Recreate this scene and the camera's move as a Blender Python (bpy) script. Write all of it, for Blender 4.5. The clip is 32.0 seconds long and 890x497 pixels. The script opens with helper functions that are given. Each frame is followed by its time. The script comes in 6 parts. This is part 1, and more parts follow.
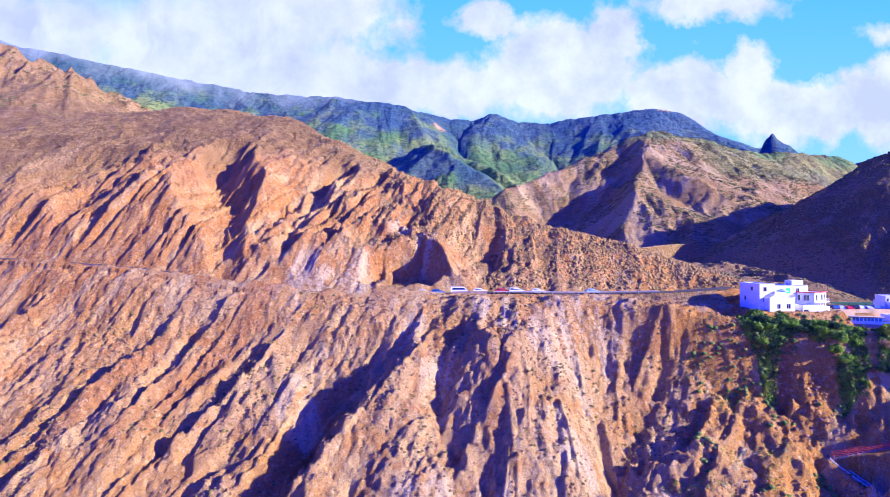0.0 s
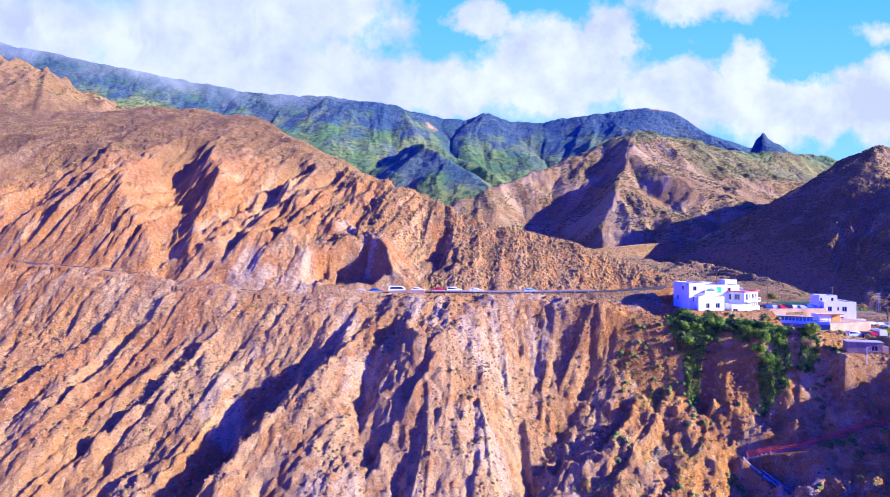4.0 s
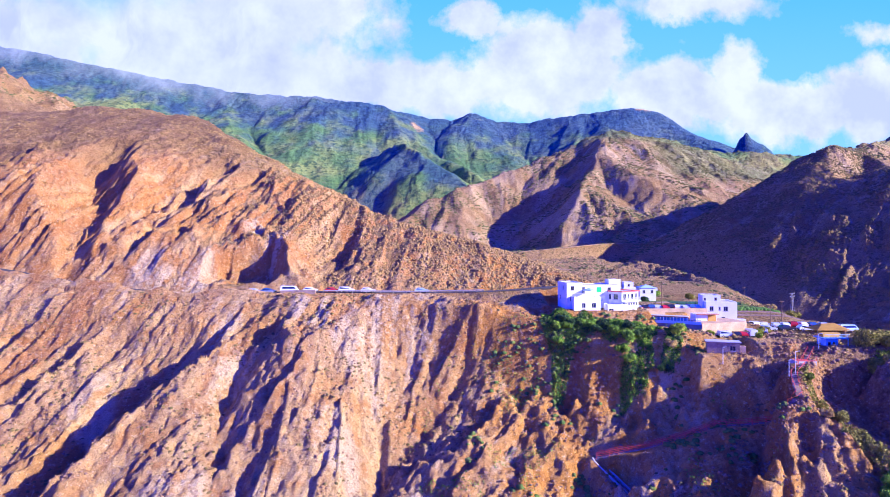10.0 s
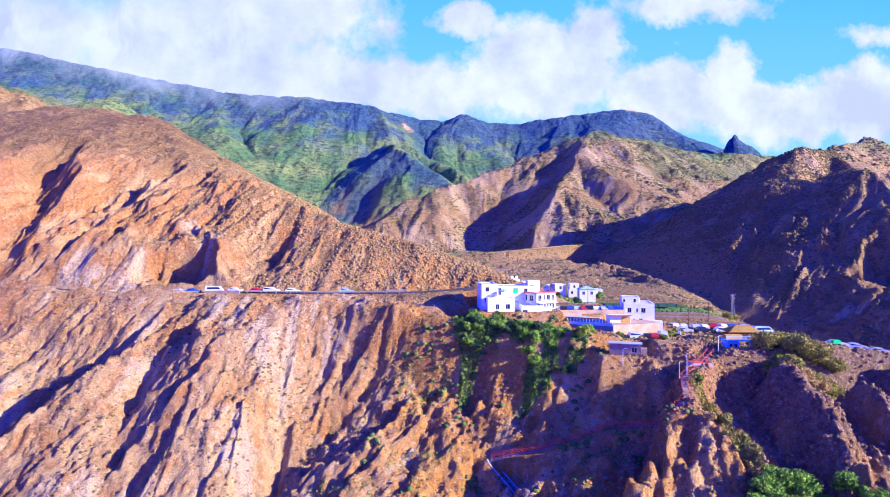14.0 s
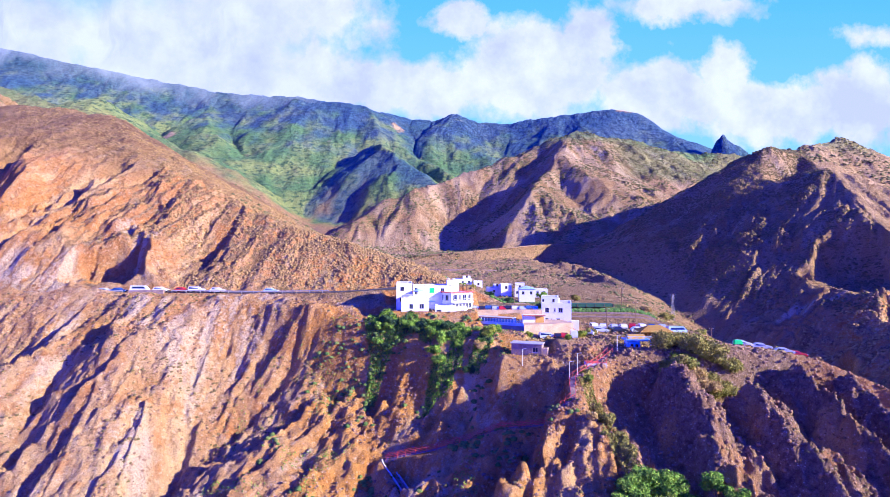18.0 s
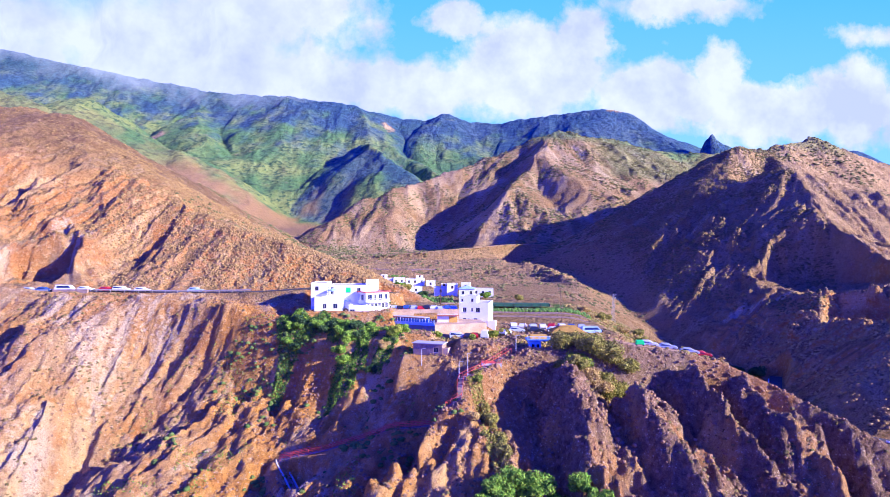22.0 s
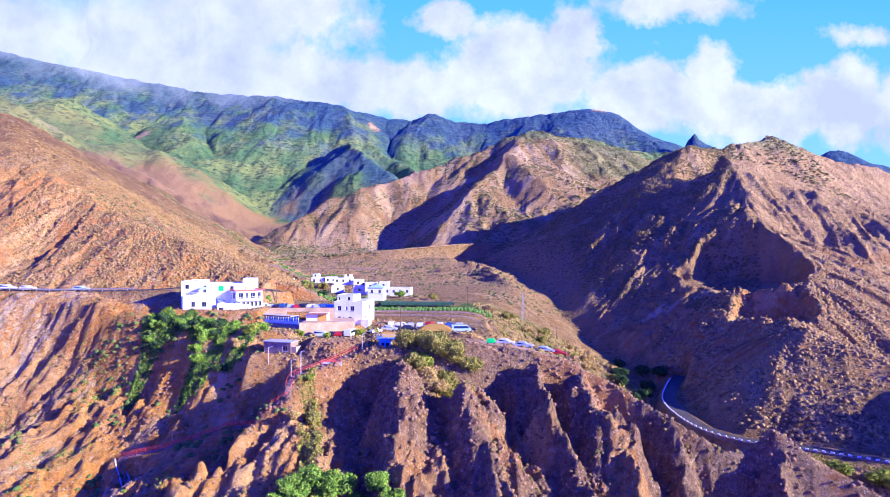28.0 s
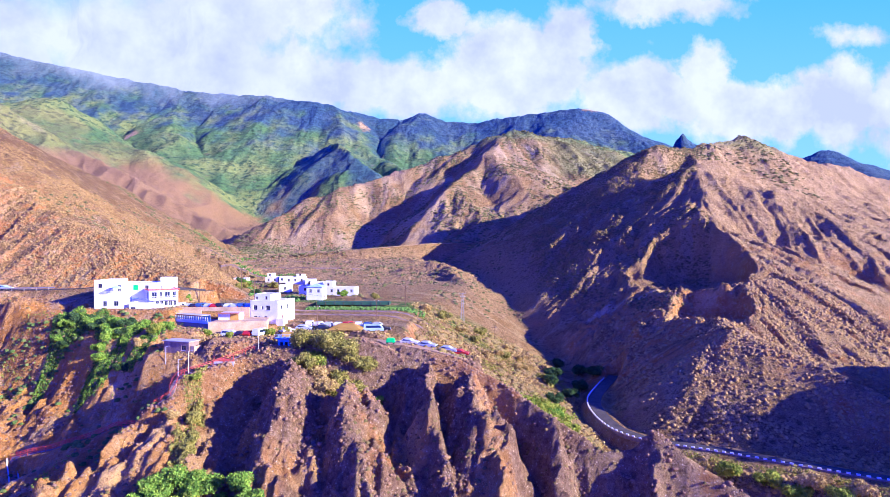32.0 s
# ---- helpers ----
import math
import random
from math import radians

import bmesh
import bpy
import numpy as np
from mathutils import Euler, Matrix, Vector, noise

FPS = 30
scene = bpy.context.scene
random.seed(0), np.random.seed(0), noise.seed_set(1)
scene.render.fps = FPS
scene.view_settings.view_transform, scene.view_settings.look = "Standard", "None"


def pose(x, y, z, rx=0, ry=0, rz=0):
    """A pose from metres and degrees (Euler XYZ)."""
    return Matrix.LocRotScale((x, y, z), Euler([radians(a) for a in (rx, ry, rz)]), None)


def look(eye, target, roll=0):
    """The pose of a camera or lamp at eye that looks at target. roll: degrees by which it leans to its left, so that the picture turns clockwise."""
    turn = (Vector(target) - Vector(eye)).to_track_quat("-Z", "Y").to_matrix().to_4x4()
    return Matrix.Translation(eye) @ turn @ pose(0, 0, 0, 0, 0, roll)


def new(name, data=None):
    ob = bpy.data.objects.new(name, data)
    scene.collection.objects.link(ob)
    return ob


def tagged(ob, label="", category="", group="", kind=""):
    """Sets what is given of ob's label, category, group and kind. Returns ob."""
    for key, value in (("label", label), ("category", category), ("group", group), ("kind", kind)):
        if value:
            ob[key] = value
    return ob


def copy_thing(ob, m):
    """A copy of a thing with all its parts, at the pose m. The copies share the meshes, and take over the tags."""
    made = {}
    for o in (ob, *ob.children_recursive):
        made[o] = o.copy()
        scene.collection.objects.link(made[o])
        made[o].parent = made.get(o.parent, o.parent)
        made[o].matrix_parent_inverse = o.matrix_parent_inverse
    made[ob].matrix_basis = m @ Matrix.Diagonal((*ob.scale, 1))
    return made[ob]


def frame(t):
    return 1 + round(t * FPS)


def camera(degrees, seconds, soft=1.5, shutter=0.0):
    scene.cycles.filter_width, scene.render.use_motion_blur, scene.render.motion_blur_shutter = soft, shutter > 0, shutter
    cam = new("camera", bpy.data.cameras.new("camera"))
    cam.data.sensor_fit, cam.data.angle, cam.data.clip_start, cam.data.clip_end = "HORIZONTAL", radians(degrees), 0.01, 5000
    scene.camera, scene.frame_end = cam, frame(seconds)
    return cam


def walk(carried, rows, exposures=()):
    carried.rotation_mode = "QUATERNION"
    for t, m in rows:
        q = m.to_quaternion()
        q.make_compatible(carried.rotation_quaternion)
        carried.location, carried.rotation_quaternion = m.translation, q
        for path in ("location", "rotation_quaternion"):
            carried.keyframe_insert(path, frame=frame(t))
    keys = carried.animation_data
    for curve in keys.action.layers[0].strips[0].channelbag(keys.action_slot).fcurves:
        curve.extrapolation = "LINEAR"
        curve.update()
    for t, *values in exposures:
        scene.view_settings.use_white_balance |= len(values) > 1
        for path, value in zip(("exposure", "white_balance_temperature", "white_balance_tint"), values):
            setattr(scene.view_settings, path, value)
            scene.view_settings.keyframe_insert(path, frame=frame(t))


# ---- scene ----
cam = camera(73.0, 32.0, soft=0.3)
METRES, EYE = 168.0, 120.0
LENS = 0.765
ROWS = [
    (0.0, 0.0, 0.0, 0.0, 0.0, 0.06, 0.17),
    (0.5, 0.0118, 0.0001, 0.0004, -0.0, 0.03, 0.14),
    (1.0, 0.0237, 0.0003, 0.0001, 0.01, 0.06, 0.14),
    (1.5, 0.037, 0.0004, -0.0002, 0.03, 0.05, 0.12),
    (2.0, 0.05, 0.0006, -0.0004, 0.04, 0.05, 0.15),
    (2.5, 0.0644, 0.0006, -0.0004, 0.06, 0.02, 0.15),
    (3.0, 0.0781, 0.0009, -0.0004, 0.07, -0.0, 0.15),
    (3.5, 0.093, 0.0009, -0.0006, 0.1, -0.0, 0.15),
    (5.5, 0.1534, 0.0017, -0.0014, 0.16, -0.03, 0.18),
    (6.0, 0.1684, 0.0019, -0.0015, 0.18, -0.03, 0.18),
    (6.5, 0.1845, 0.0022, -0.0016, 0.2, 0.0, 0.17),
    (7.0, 0.1995, 0.0019, -0.0019, 0.19, 0.04, 0.18),
    (7.5, 0.2161, 0.0023, -0.0019, 0.23, 0.02, 0.19),
    (8.0, 0.2313, 0.0024, -0.0014, 0.24, -0.01, 0.18),
    (8.5, 0.2478, 0.0027, -0.0016, 0.26, -0.01, 0.18),
    (9.0, 0.2628, 0.0024, -0.0015, 0.24, -0.02, 0.18),
    (9.5, 0.2797, 0.0031, -0.0019, 0.25, 0.01, 0.18),
    (10.0, 0.2949, 0.003, -0.0021, 0.23, 0.03, 0.17),
    (10.5, 0.3116, 0.003, -0.0022, 0.22, 0.08, 0.16),
    (11.0, 0.3274, 0.0035, -0.0021, 0.25, 0.06, 0.12),
    (11.5, 0.344, 0.0039, -0.0024, 0.25, 0.1, 0.12),
    (12.0, 0.3598, 0.0044, -0.0027, 0.28, 0.13, 0.12),
    (12.5, 0.3762, 0.0049, -0.0022, 0.28, 0.12, 0.05),
    (13.0, 0.3917, 0.0051, -0.0022, 0.28, 0.11, 0.03),
    (13.5, 0.4083, 0.0054, -0.0024, 0.29, 0.15, 0.0),
    (14.0, 0.4238, 0.0057, -0.0026, 0.3, 0.15, -0.02),
    (14.5, 0.4403, 0.006, -0.0028, 0.3, 0.15, -0.03),
    (16.5, 0.5048, 0.0069, -0.0025, 0.35, 0.14, -0.08),
    (17.0, 0.5197, 0.0071, -0.0028, 0.34, 0.16, -0.09),
    (17.5, 0.5363, 0.0074, -0.0029, 0.35, 0.14, -0.1),
    (18.0, 0.5517, 0.0073, -0.0029, 0.34, 0.13, -0.1),
    (18.5, 0.5685, 0.0081, -0.0029, 0.38, 0.12, -0.11),
    (19.0, 0.5839, 0.0084, -0.0029, 0.39, 0.13, -0.11),
    (19.5, 0.6005, 0.0087, -0.0028, 0.39, 0.12, -0.12),
    (20.0, 0.6161, 0.009, -0.0029, 0.41, 0.11, -0.12),
    (20.5, 0.6326, 0.0093, -0.003, 0.42, 0.11, -0.13),
    (21.0, 0.6482, 0.0098, -0.003, 0.42, 0.09, -0.12),
    (21.5, 0.6646, 0.0099, -0.0029, 0.42, 0.1, -0.14),
    (22.0, 0.68, 0.0106, -0.0031, 0.45, 0.1, -0.16),
    (22.5, 0.6969, 0.0109, -0.0033, 0.47, 0.08, -0.11),
    (23.0, 0.7123, 0.0111, -0.0038, 0.47, 0.13, -0.12),
    (23.5, 0.7289, 0.0115, -0.004, 0.46, 0.12, -0.12),
    (24.0, 0.7444, 0.0119, -0.0041, 0.46, 0.09, -0.12),
    (24.5, 0.7611, 0.0121, -0.0043, 0.47, 0.07, -0.11),
    (25.0, 0.7766, 0.0127, -0.0042, 0.47, 0.05, -0.11),
    (25.5, 0.793, 0.013, -0.0046, 0.46, 0.09, -0.13),
    (27.5, 0.8572, 0.0158, -0.0056, 0.57, 0.12, -0.14),
    (28.0, 0.8722, 0.0162, -0.006, 0.56, 0.13, -0.15),
    (28.5, 0.8887, 0.0167, -0.0062, 0.57, 0.14, -0.15),
    (29.0, 0.9041, 0.017, -0.0061, 0.58, 0.13, -0.16),
    (29.5, 0.9206, 0.0175, -0.0062, 0.59, 0.12, -0.17),
    (30.0, 0.936, 0.0179, -0.0063, 0.61, 0.1, -0.17),
    (30.5, 0.9525, 0.0183, -0.0063, 0.61, 0.08, -0.17),
    (31.0, 0.9679, 0.0188, -0.0062, 0.62, 0.07, -0.17),
    (31.5, 0.9843, 0.0192, -0.0064, 0.61, 0.09, -0.2),
    (32.0, 0.9996, 0.0197, -0.0064, 0.61, 0.09, -0.2),
]
walk(cam, [(t, pose(METRES * x, METRES * y / LENS, EYE + METRES * z, 90 + LENS * pitch, LENS * roll, LENS * yaw)) for t, x, y, z, yaw, pitch, roll in ROWS], exposures=[(0.0, 1.38, 4500, 37)])

# ---- light ----
SUN_ELEV, SUN_AZ = 19.5, -22.0      # degrees; azimuth from +x (right of the flight) towards +y (inland)
world = bpy.data.worlds.new("sky")
scene.world = world
world.use_nodes = True
wn, wl = world.node_tree.nodes, world.node_tree.links
wn.clear()
sky = wn.new("ShaderNodeTexSky")
sky.sky_type, sky.sun_disc = "NISHITA", False
sky.sun_elevation, sky.sun_rotation = radians(SUN_ELEV), radians(90 - SUN_AZ)
sky.altitude, sky.air_density, sky.dust_density, sky.ozone_density = 200, 1.0, 0.3, 3.0
bg = wn.new("ShaderNodeBackground")
bg.inputs["Strength"].default_value = 0.050
wo = wn.new("ShaderNodeOutputWorld")
tone = wn.new("ShaderNodeMix")
tone.data_type, tone.blend_type = "RGBA", "MULTIPLY"
tone.inputs[0].default_value, tone.inputs[7].default_value = 1.0, (0.55, 0.53, 3.7, 1)
wl.new(sky.outputs[0], tone.inputs[6])
wl.new(tone.outputs[2], bg.inputs[0])
wl.new(bg.outputs[0], wo.inputs[0])
sun = new("sun", bpy.data.lights.new("sun", "SUN"))
sun.data.energy, sun.data.angle, sun.data.color = 5.0, radians(0.5), (1.0, 0.80, 0.32)
sv = Vector((math.cos(radians(SUN_ELEV)) * math.cos(radians(SUN_AZ)), math.cos(radians(SUN_ELEV)) * math.sin(radians(SUN_AZ)), math.sin(radians(SUN_ELEV))))
sun.matrix_world = look((400, 100, 600), Vector((400, 100, 600)) - sv)


# ---- materials ----
def material(name):
    m = bpy.data.materials.new(name)
    m.use_nodes = True
    nt = m.node_tree
    return m, nt, nt.nodes["Principled BSDF"]


def plain(name, colour, rough=0.6, metal=0.0, vary=0.12, scale=3.0, bump=0.0):
    """A painted or worn surface with two scales of variation."""
    m, nt, p = material(name)
    n = nt.nodes
    tc = n.new("ShaderNodeTexCoord")
    a, b = n.new("ShaderNodeTexNoise"), n.new("ShaderNodeTexNoise")
    a.inputs["Scale"].default_value, b.inputs["Scale"].default_value = scale, scale * 11
    a.inputs["Detail"].default_value = 4
    mix = n.new("ShaderNodeMath")
    mix.operation = "ADD"
    nt.links.new(tc.outputs["Object"], a.inputs["Vector"])
    nt.links.new(tc.outputs["Object"], b.inputs["Vector"])
    nt.links.new(a.outputs[0], mix.inputs[0])
    nt.links.new(b.outputs[0], mix.inputs[1])
    cr = n.new("ShaderNodeMapRange")
    cr.inputs[1].default_value, cr.inputs[2].default_value = 0.6, 1.4
    cr.inputs[3].default_value, cr.inputs[4].default_value = 1 - vary * 1.6, 1 + vary * 0.6
    nt.links.new(mix.outputs[0], cr.inputs[0])
    mul = n.new("ShaderNodeMix")
    mul.data_type, mul.blend_type = "RGBA", "MULTIPLY"
    mul.inputs[0].default_value = 1
    mul.inputs[6].default_value = (*colour, 1)
    nt.links.new(cr.outputs[0], mul.inputs[7])
    nt.links.new(mul.outputs[2], p.inputs["Base Color"])
    p.inputs["Roughness"].default_value, p.inputs["Metallic"].default_value = rough, metal
    p.inputs["Specular IOR Level"].default_value = 0.5 if rough < 0.6 else 0.15
    if bump:
        bp = n.new("ShaderNodeBump")
        bp.inputs["Strength"].default_value, bp.inputs["Distance"].default_value = 0.5, bump
        nt.links.new(b.outputs[0], bp.inputs["Height"])
        nt.links.new(bp.outputs[0], p.inputs["Normal"])
    return m


class Nodes:
    """Short hand for building a node tree."""
    def __init__(self, nt):
        self.nt = nt

    def node(self, kind, **props):
        n = self.nt.nodes.new(kind)
        for k, v in props.items():
            n.inputs[k].default_value = v
        return n

    def link(self, a, b):
        self.nt.links.new(a, b)

    def noise(self, vec, scale, detail=4, rough=0.55):
        n = self.node("ShaderNodeTexNoise", Scale=scale, Detail=detail, Roughness=rough)
        self.link(vec, n.inputs["Vector"])
        return n.outputs[0]

    def remap(self, v, a, b, c=0.0, d=1.0):
        n = self.nt.nodes.new("ShaderNodeMapRange")
        for i, x in enumerate((a, b, c, d)):
            n.inputs[i + 1].default_value = x
        self.link(v, n.inputs[0])
        return n.outputs[0]

    def math(self, op, a, b=None):
        n = self.nt.nodes.new("ShaderNodeMath")
        n.operation = op
        for i, v in enumerate((a, b)):
            if v is None:
                continue
            if isinstance(v, (int, float)):
                n.inputs[i].default_value = v
            else:
                self.link(v, n.inputs[i])
        return n.outputs[0]

    def mix(self, fac, a, b, blend="MIX"):
        n = self.nt.nodes.new("ShaderNodeMix")
        n.data_type, n.blend_type = "RGBA", blend
        for i, v in ((0, fac), (6, a), (7, b)):
            if isinstance(v, (int, float)):
                n.inputs[i].default_value = v
            elif isinstance(v, tuple):
                n.inputs[i].default_value = (*v, 1)
            else:
                self.link(v, n.inputs[i])
        return n.outputs[2]


def ground_material():
    m, nt, p = material("volcanic_ground")
    g = Nodes(nt)
    pos = nt.nodes.new("ShaderNodeNewGeometry").outputs["Position"]
    cov, cov_b = nt.nodes.new("ShaderNodeAttribute"), nt.nodes.new("ShaderNodeAttribute")
    cov.attribute_name, cov_b.attribute_name = "cover", "cover_b"
    sa, sb = nt.nodes.new("ShaderNodeSeparateColor"), nt.nodes.new("ShaderNodeSeparateColor")
    g.link(cov.outputs["Color"], sa.inputs[0])
    g.link(cov_b.outputs["Color"], sb.inputs[0])
    big, mid, fine, grain = g.noise(pos, 0.035, 5), g.noise(pos, 0.16, 5, 0.6), g.noise(pos, 0.9, 5, 0.65), g.noise(pos, 4.5, 4, 0.7)
    cov_c, sc = nt.nodes.new("ShaderNodeAttribute"), nt.nodes.new("ShaderNodeSeparateColor")
    cov_c.attribute_name = "streaks"
    g.link(cov_c.outputs["Color"], sc.inputs[0])
    streak = g.math("ADD", g.math("MULTIPLY", sc.outputs[0], 0.6), g.math("MULTIPLY", mid, 0.4))
    rill = g.math("ADD", g.math("MULTIPLY", sc.outputs[1], 0.6), g.math("MULTIPLY", fine, 0.4))
    rock = g.mix(g.remap(big, 0.4, 0.6), (0.57, 0.30, 0.08), (0.58, 0.37, 0.15))
    where = nt.nodes.new("ShaderNodeSeparateXYZ")
    g.link(pos, where.inputs[0])
    ochre = g.math("MULTIPLY", g.remap(where.outputs[0], 48.0, 62.0), g.remap(where.outputs[0], 126.0, 104.0))
    rock = g.mix(g.math("MULTIPLY", ochre, g.remap(mid, 0.35, 0.55, 0.3, 0.9)), rock, (0.68, 0.32, 0.045))
    roadside = g.math("MULTIPLY", g.remap(where.outputs[1], 177.0, 186.0), g.remap(where.outputs[1], 300.0, 270.0))
    rock = g.mix(g.math("MULTIPLY", roadside, g.remap(mid, 0.35, 0.6, 0.35, 0.8)), rock, (0.55, 0.235, 0.05))
    rock = g.mix(g.remap(streak, 0.54, 0.66, 0, 0.75), rock, (0.46, 0.20, 0.06))
    rock = g.mix(g.remap(streak, 0.45, 0.33, 0, 0.6), rock, (0.74, 0.52, 0.21))
    rock = g.mix(g.remap(rill, 0.55, 0.66, 0, 0.4), rock, (0.40, 0.18, 0.06))
    rock = g.mix(g.remap(rill, 0.44, 0.34, 0, 0.45), rock, (0.72, 0.44, 0.15))
    rock = g.mix(g.remap(mid, 0.54, 0.68, 0, 0.7), rock, (0.52, 0.22, 0.045))
    rock = g.mix(g.remap(fine, 0.54, 0.68, 0, 0.6), rock, (0.78, 0.56, 0.26))
    rock = g.mix(g.remap(fine, 0.44, 0.33, 0, 0.55), rock, (0.33, 0.14, 0.045))
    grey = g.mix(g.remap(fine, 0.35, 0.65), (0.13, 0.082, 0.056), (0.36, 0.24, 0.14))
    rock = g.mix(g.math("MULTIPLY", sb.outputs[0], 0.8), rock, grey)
    pale = g.mix(g.remap(grain, 0.35, 0.65), (0.62, 0.44, 0.22), (0.78, 0.62, 0.37))
    rosy = g.mix(g.remap(fine, 0.4, 0.62), (0.42, 0.25, 0.12), (0.29, 0.18, 0.085))
    rock = g.mix(g.math("MULTIPLY", sc.outputs[2], 0.9), rock, rosy)
    soil = g.mix(g.remap(mid, 0.38, 0.64), (0.36, 0.21, 0.07), (0.49, 0.32, 0.125))
    soil = g.mix(g.remap(streak, 0.55, 0.68, 0, 0.7), soil, (0.60, 0.42, 0.19))
    soil = g.mix(g.remap(fine, 0.52, 0.68), soil, (0.19, 0.115, 0.04))
    soil = g.mix(g.math("MULTIPLY", sc.outputs[2], 0.85), soil, rosy)
    low = nt.nodes.new("ShaderNodeSeparateXYZ")
    g.link(pos, low.inputs[0])
    field = g.mix(g.remap(fine, 0.4, 0.6), (0.52, 0.33, 0.14), (0.36, 0.24, 0.10))
    soil = g.mix(g.math("MULTIPLY", g.remap(low.outputs[2], 122.0, 116.0), g.remap(low.outputs[1], 235.0, 290.0, 0, 0.8)), soil, field)
    # paler soil right of the spur: sunlight on that slope put into the colour
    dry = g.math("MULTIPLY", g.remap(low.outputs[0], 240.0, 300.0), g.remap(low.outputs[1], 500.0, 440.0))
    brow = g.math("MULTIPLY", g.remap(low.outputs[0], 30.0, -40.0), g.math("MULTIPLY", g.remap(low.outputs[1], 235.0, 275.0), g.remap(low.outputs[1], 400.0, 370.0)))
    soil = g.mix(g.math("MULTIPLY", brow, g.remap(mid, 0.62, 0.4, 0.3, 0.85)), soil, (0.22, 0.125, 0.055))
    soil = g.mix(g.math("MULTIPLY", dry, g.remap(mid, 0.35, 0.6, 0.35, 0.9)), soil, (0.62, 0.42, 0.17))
    for scale, much, near, far in ((1.1, 0.75, 0.16, 0.30), (0.33, 0.7, 0.18, 0.34)):
        tuft = g.node("ShaderNodeTexVoronoi", Scale=scale)
        g.link(pos, tuft.inputs["Vector"])
        spot = g.math("MULTIPLY", g.remap(tuft.outputs["Distance"], far, near, 0, much), g.remap(mid, 0.40, 0.55))
        soil = g.mix(spot, soil, (0.14, 0.105, 0.035))
    for scale, colour, much in ((1.7, (0.82, 0.66, 0.42), 0.7), (2.3, (0.22, 0.10, 0.04), 0.4)):
        pebble = g.node("ShaderNodeTexVoronoi", Scale=scale)
        g.link(pos, pebble.inputs["Vector"])
        spot = g.math("MULTIPLY", g.remap(pebble.outputs["Distance"], 0.27, 0.15, 0, much), g.remap(fine, 0.46, 0.56))
        rock = g.mix(spot, rock, colour)
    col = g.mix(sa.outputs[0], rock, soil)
    col = g.mix(g.math("MULTIPLY", sa.outputs[2], g.remap(g.math("ADD", fine, g.math("SUBTRACT", sc.outputs[1], 0.5)), 0.36, 0.62, 0.0, 0.8)), col, pale)
    grass = g.mix(g.remap(mid, 0.4, 0.62), (0.10, 0.19, 0.03), (0.28, 0.30, 0.06))
    col = g.mix(sb.outputs[1], col, grass)
    crown = g.noise(pos, 0.11, 3, 0.65)
    wood = g.mix(g.remap(g.noise(pos, 0.013, 4), 0.42, 0.6), (0.125, 0.235, 0.075), (0.29, 0.345, 0.09))
    wood = g.mix(g.remap(crown, 0.5, 0.62), wood, (0.075, 0.135, 0.06))
    wood = g.mix(g.remap(g.noise(pos, 0.05, 5, 0.7), 0.6, 0.72, 0, 0.8), wood, (0.30, 0.25, 0.12))
    # dark blue tint: distance haze and cloud shade put into the colour
    haze_shade = g.mix(g.remap(crown, 0.42, 0.6), (0.055, 0.105, 0.20), (0.035, 0.07, 0.15))
    wood = g.mix(sb.outputs[2], wood, haze_shade)
    cliff = g.math("SUBTRACT", 1.0, g.math("MULTIPLY", sa.outputs[2], g.remap(where.outputs[1], 780.0, 900.0)))
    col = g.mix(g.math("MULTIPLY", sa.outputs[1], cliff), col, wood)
    # colour goes darker where the grain noise, also used for the bump, is low
    dark_grain = g.math("MULTIPLY", g.remap(grain, 0.40, 0.52, 0.9, 0.0), g.remap(sa.outputs[0], 0.0, 1.0, 0.45, 1.0))
    col = g.mix(dark_grain, col, g.mix(1.0, col, (0.36, 0.33, 0.36), "MULTIPLY"))
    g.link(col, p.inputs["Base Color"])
    p.inputs["Roughness"].default_value = 0.95
    p.inputs["Specular IOR Level"].default_value = 0.15
    vor = g.node("ShaderNodeTexVoronoi", Scale=0.9)
    g.link(pos, vor.inputs["Vector"])
    b1 = g.node("ShaderNodeBump", Strength=1.0, Distance=1.3)
    g.link(g.math("ADD", fine, g.math("MULTIPLY", vor.outputs["Distance"], 0.35)), b1.inputs["Height"])
    b2 = g.node("ShaderNodeBump", Strength=1.0, Distance=0.5)
    g.link(grain, b2.inputs["Height"])
    g.link(b1.outputs[0], b2.inputs["Normal"])
    b3 = g.node("ShaderNodeBump", Distance=5.0)
    g.link(g.math("MULTIPLY", sa.outputs[1], 0.8), b3.inputs["Strength"])
    g.link(crown, b3.inputs["Height"])
    g.link(b2.outputs[0], b3.inputs["Normal"])
    g.link(b3.outputs[0], p.inputs["Normal"])
    return m


M_GROUND = ground_material()
M_WHITE = plain("white_render", (0.8, 0.8, 0.79), 0.7, 0, 0.08, 0.6)
M_ROAD = plain("dusty_asphalt", (0.11, 0.09, 0.075), 0.95, 0, 0.35, 0.5)


# ---- the sky inland: a far backdrop with its clouds ----
SKY_Y = 1950.0
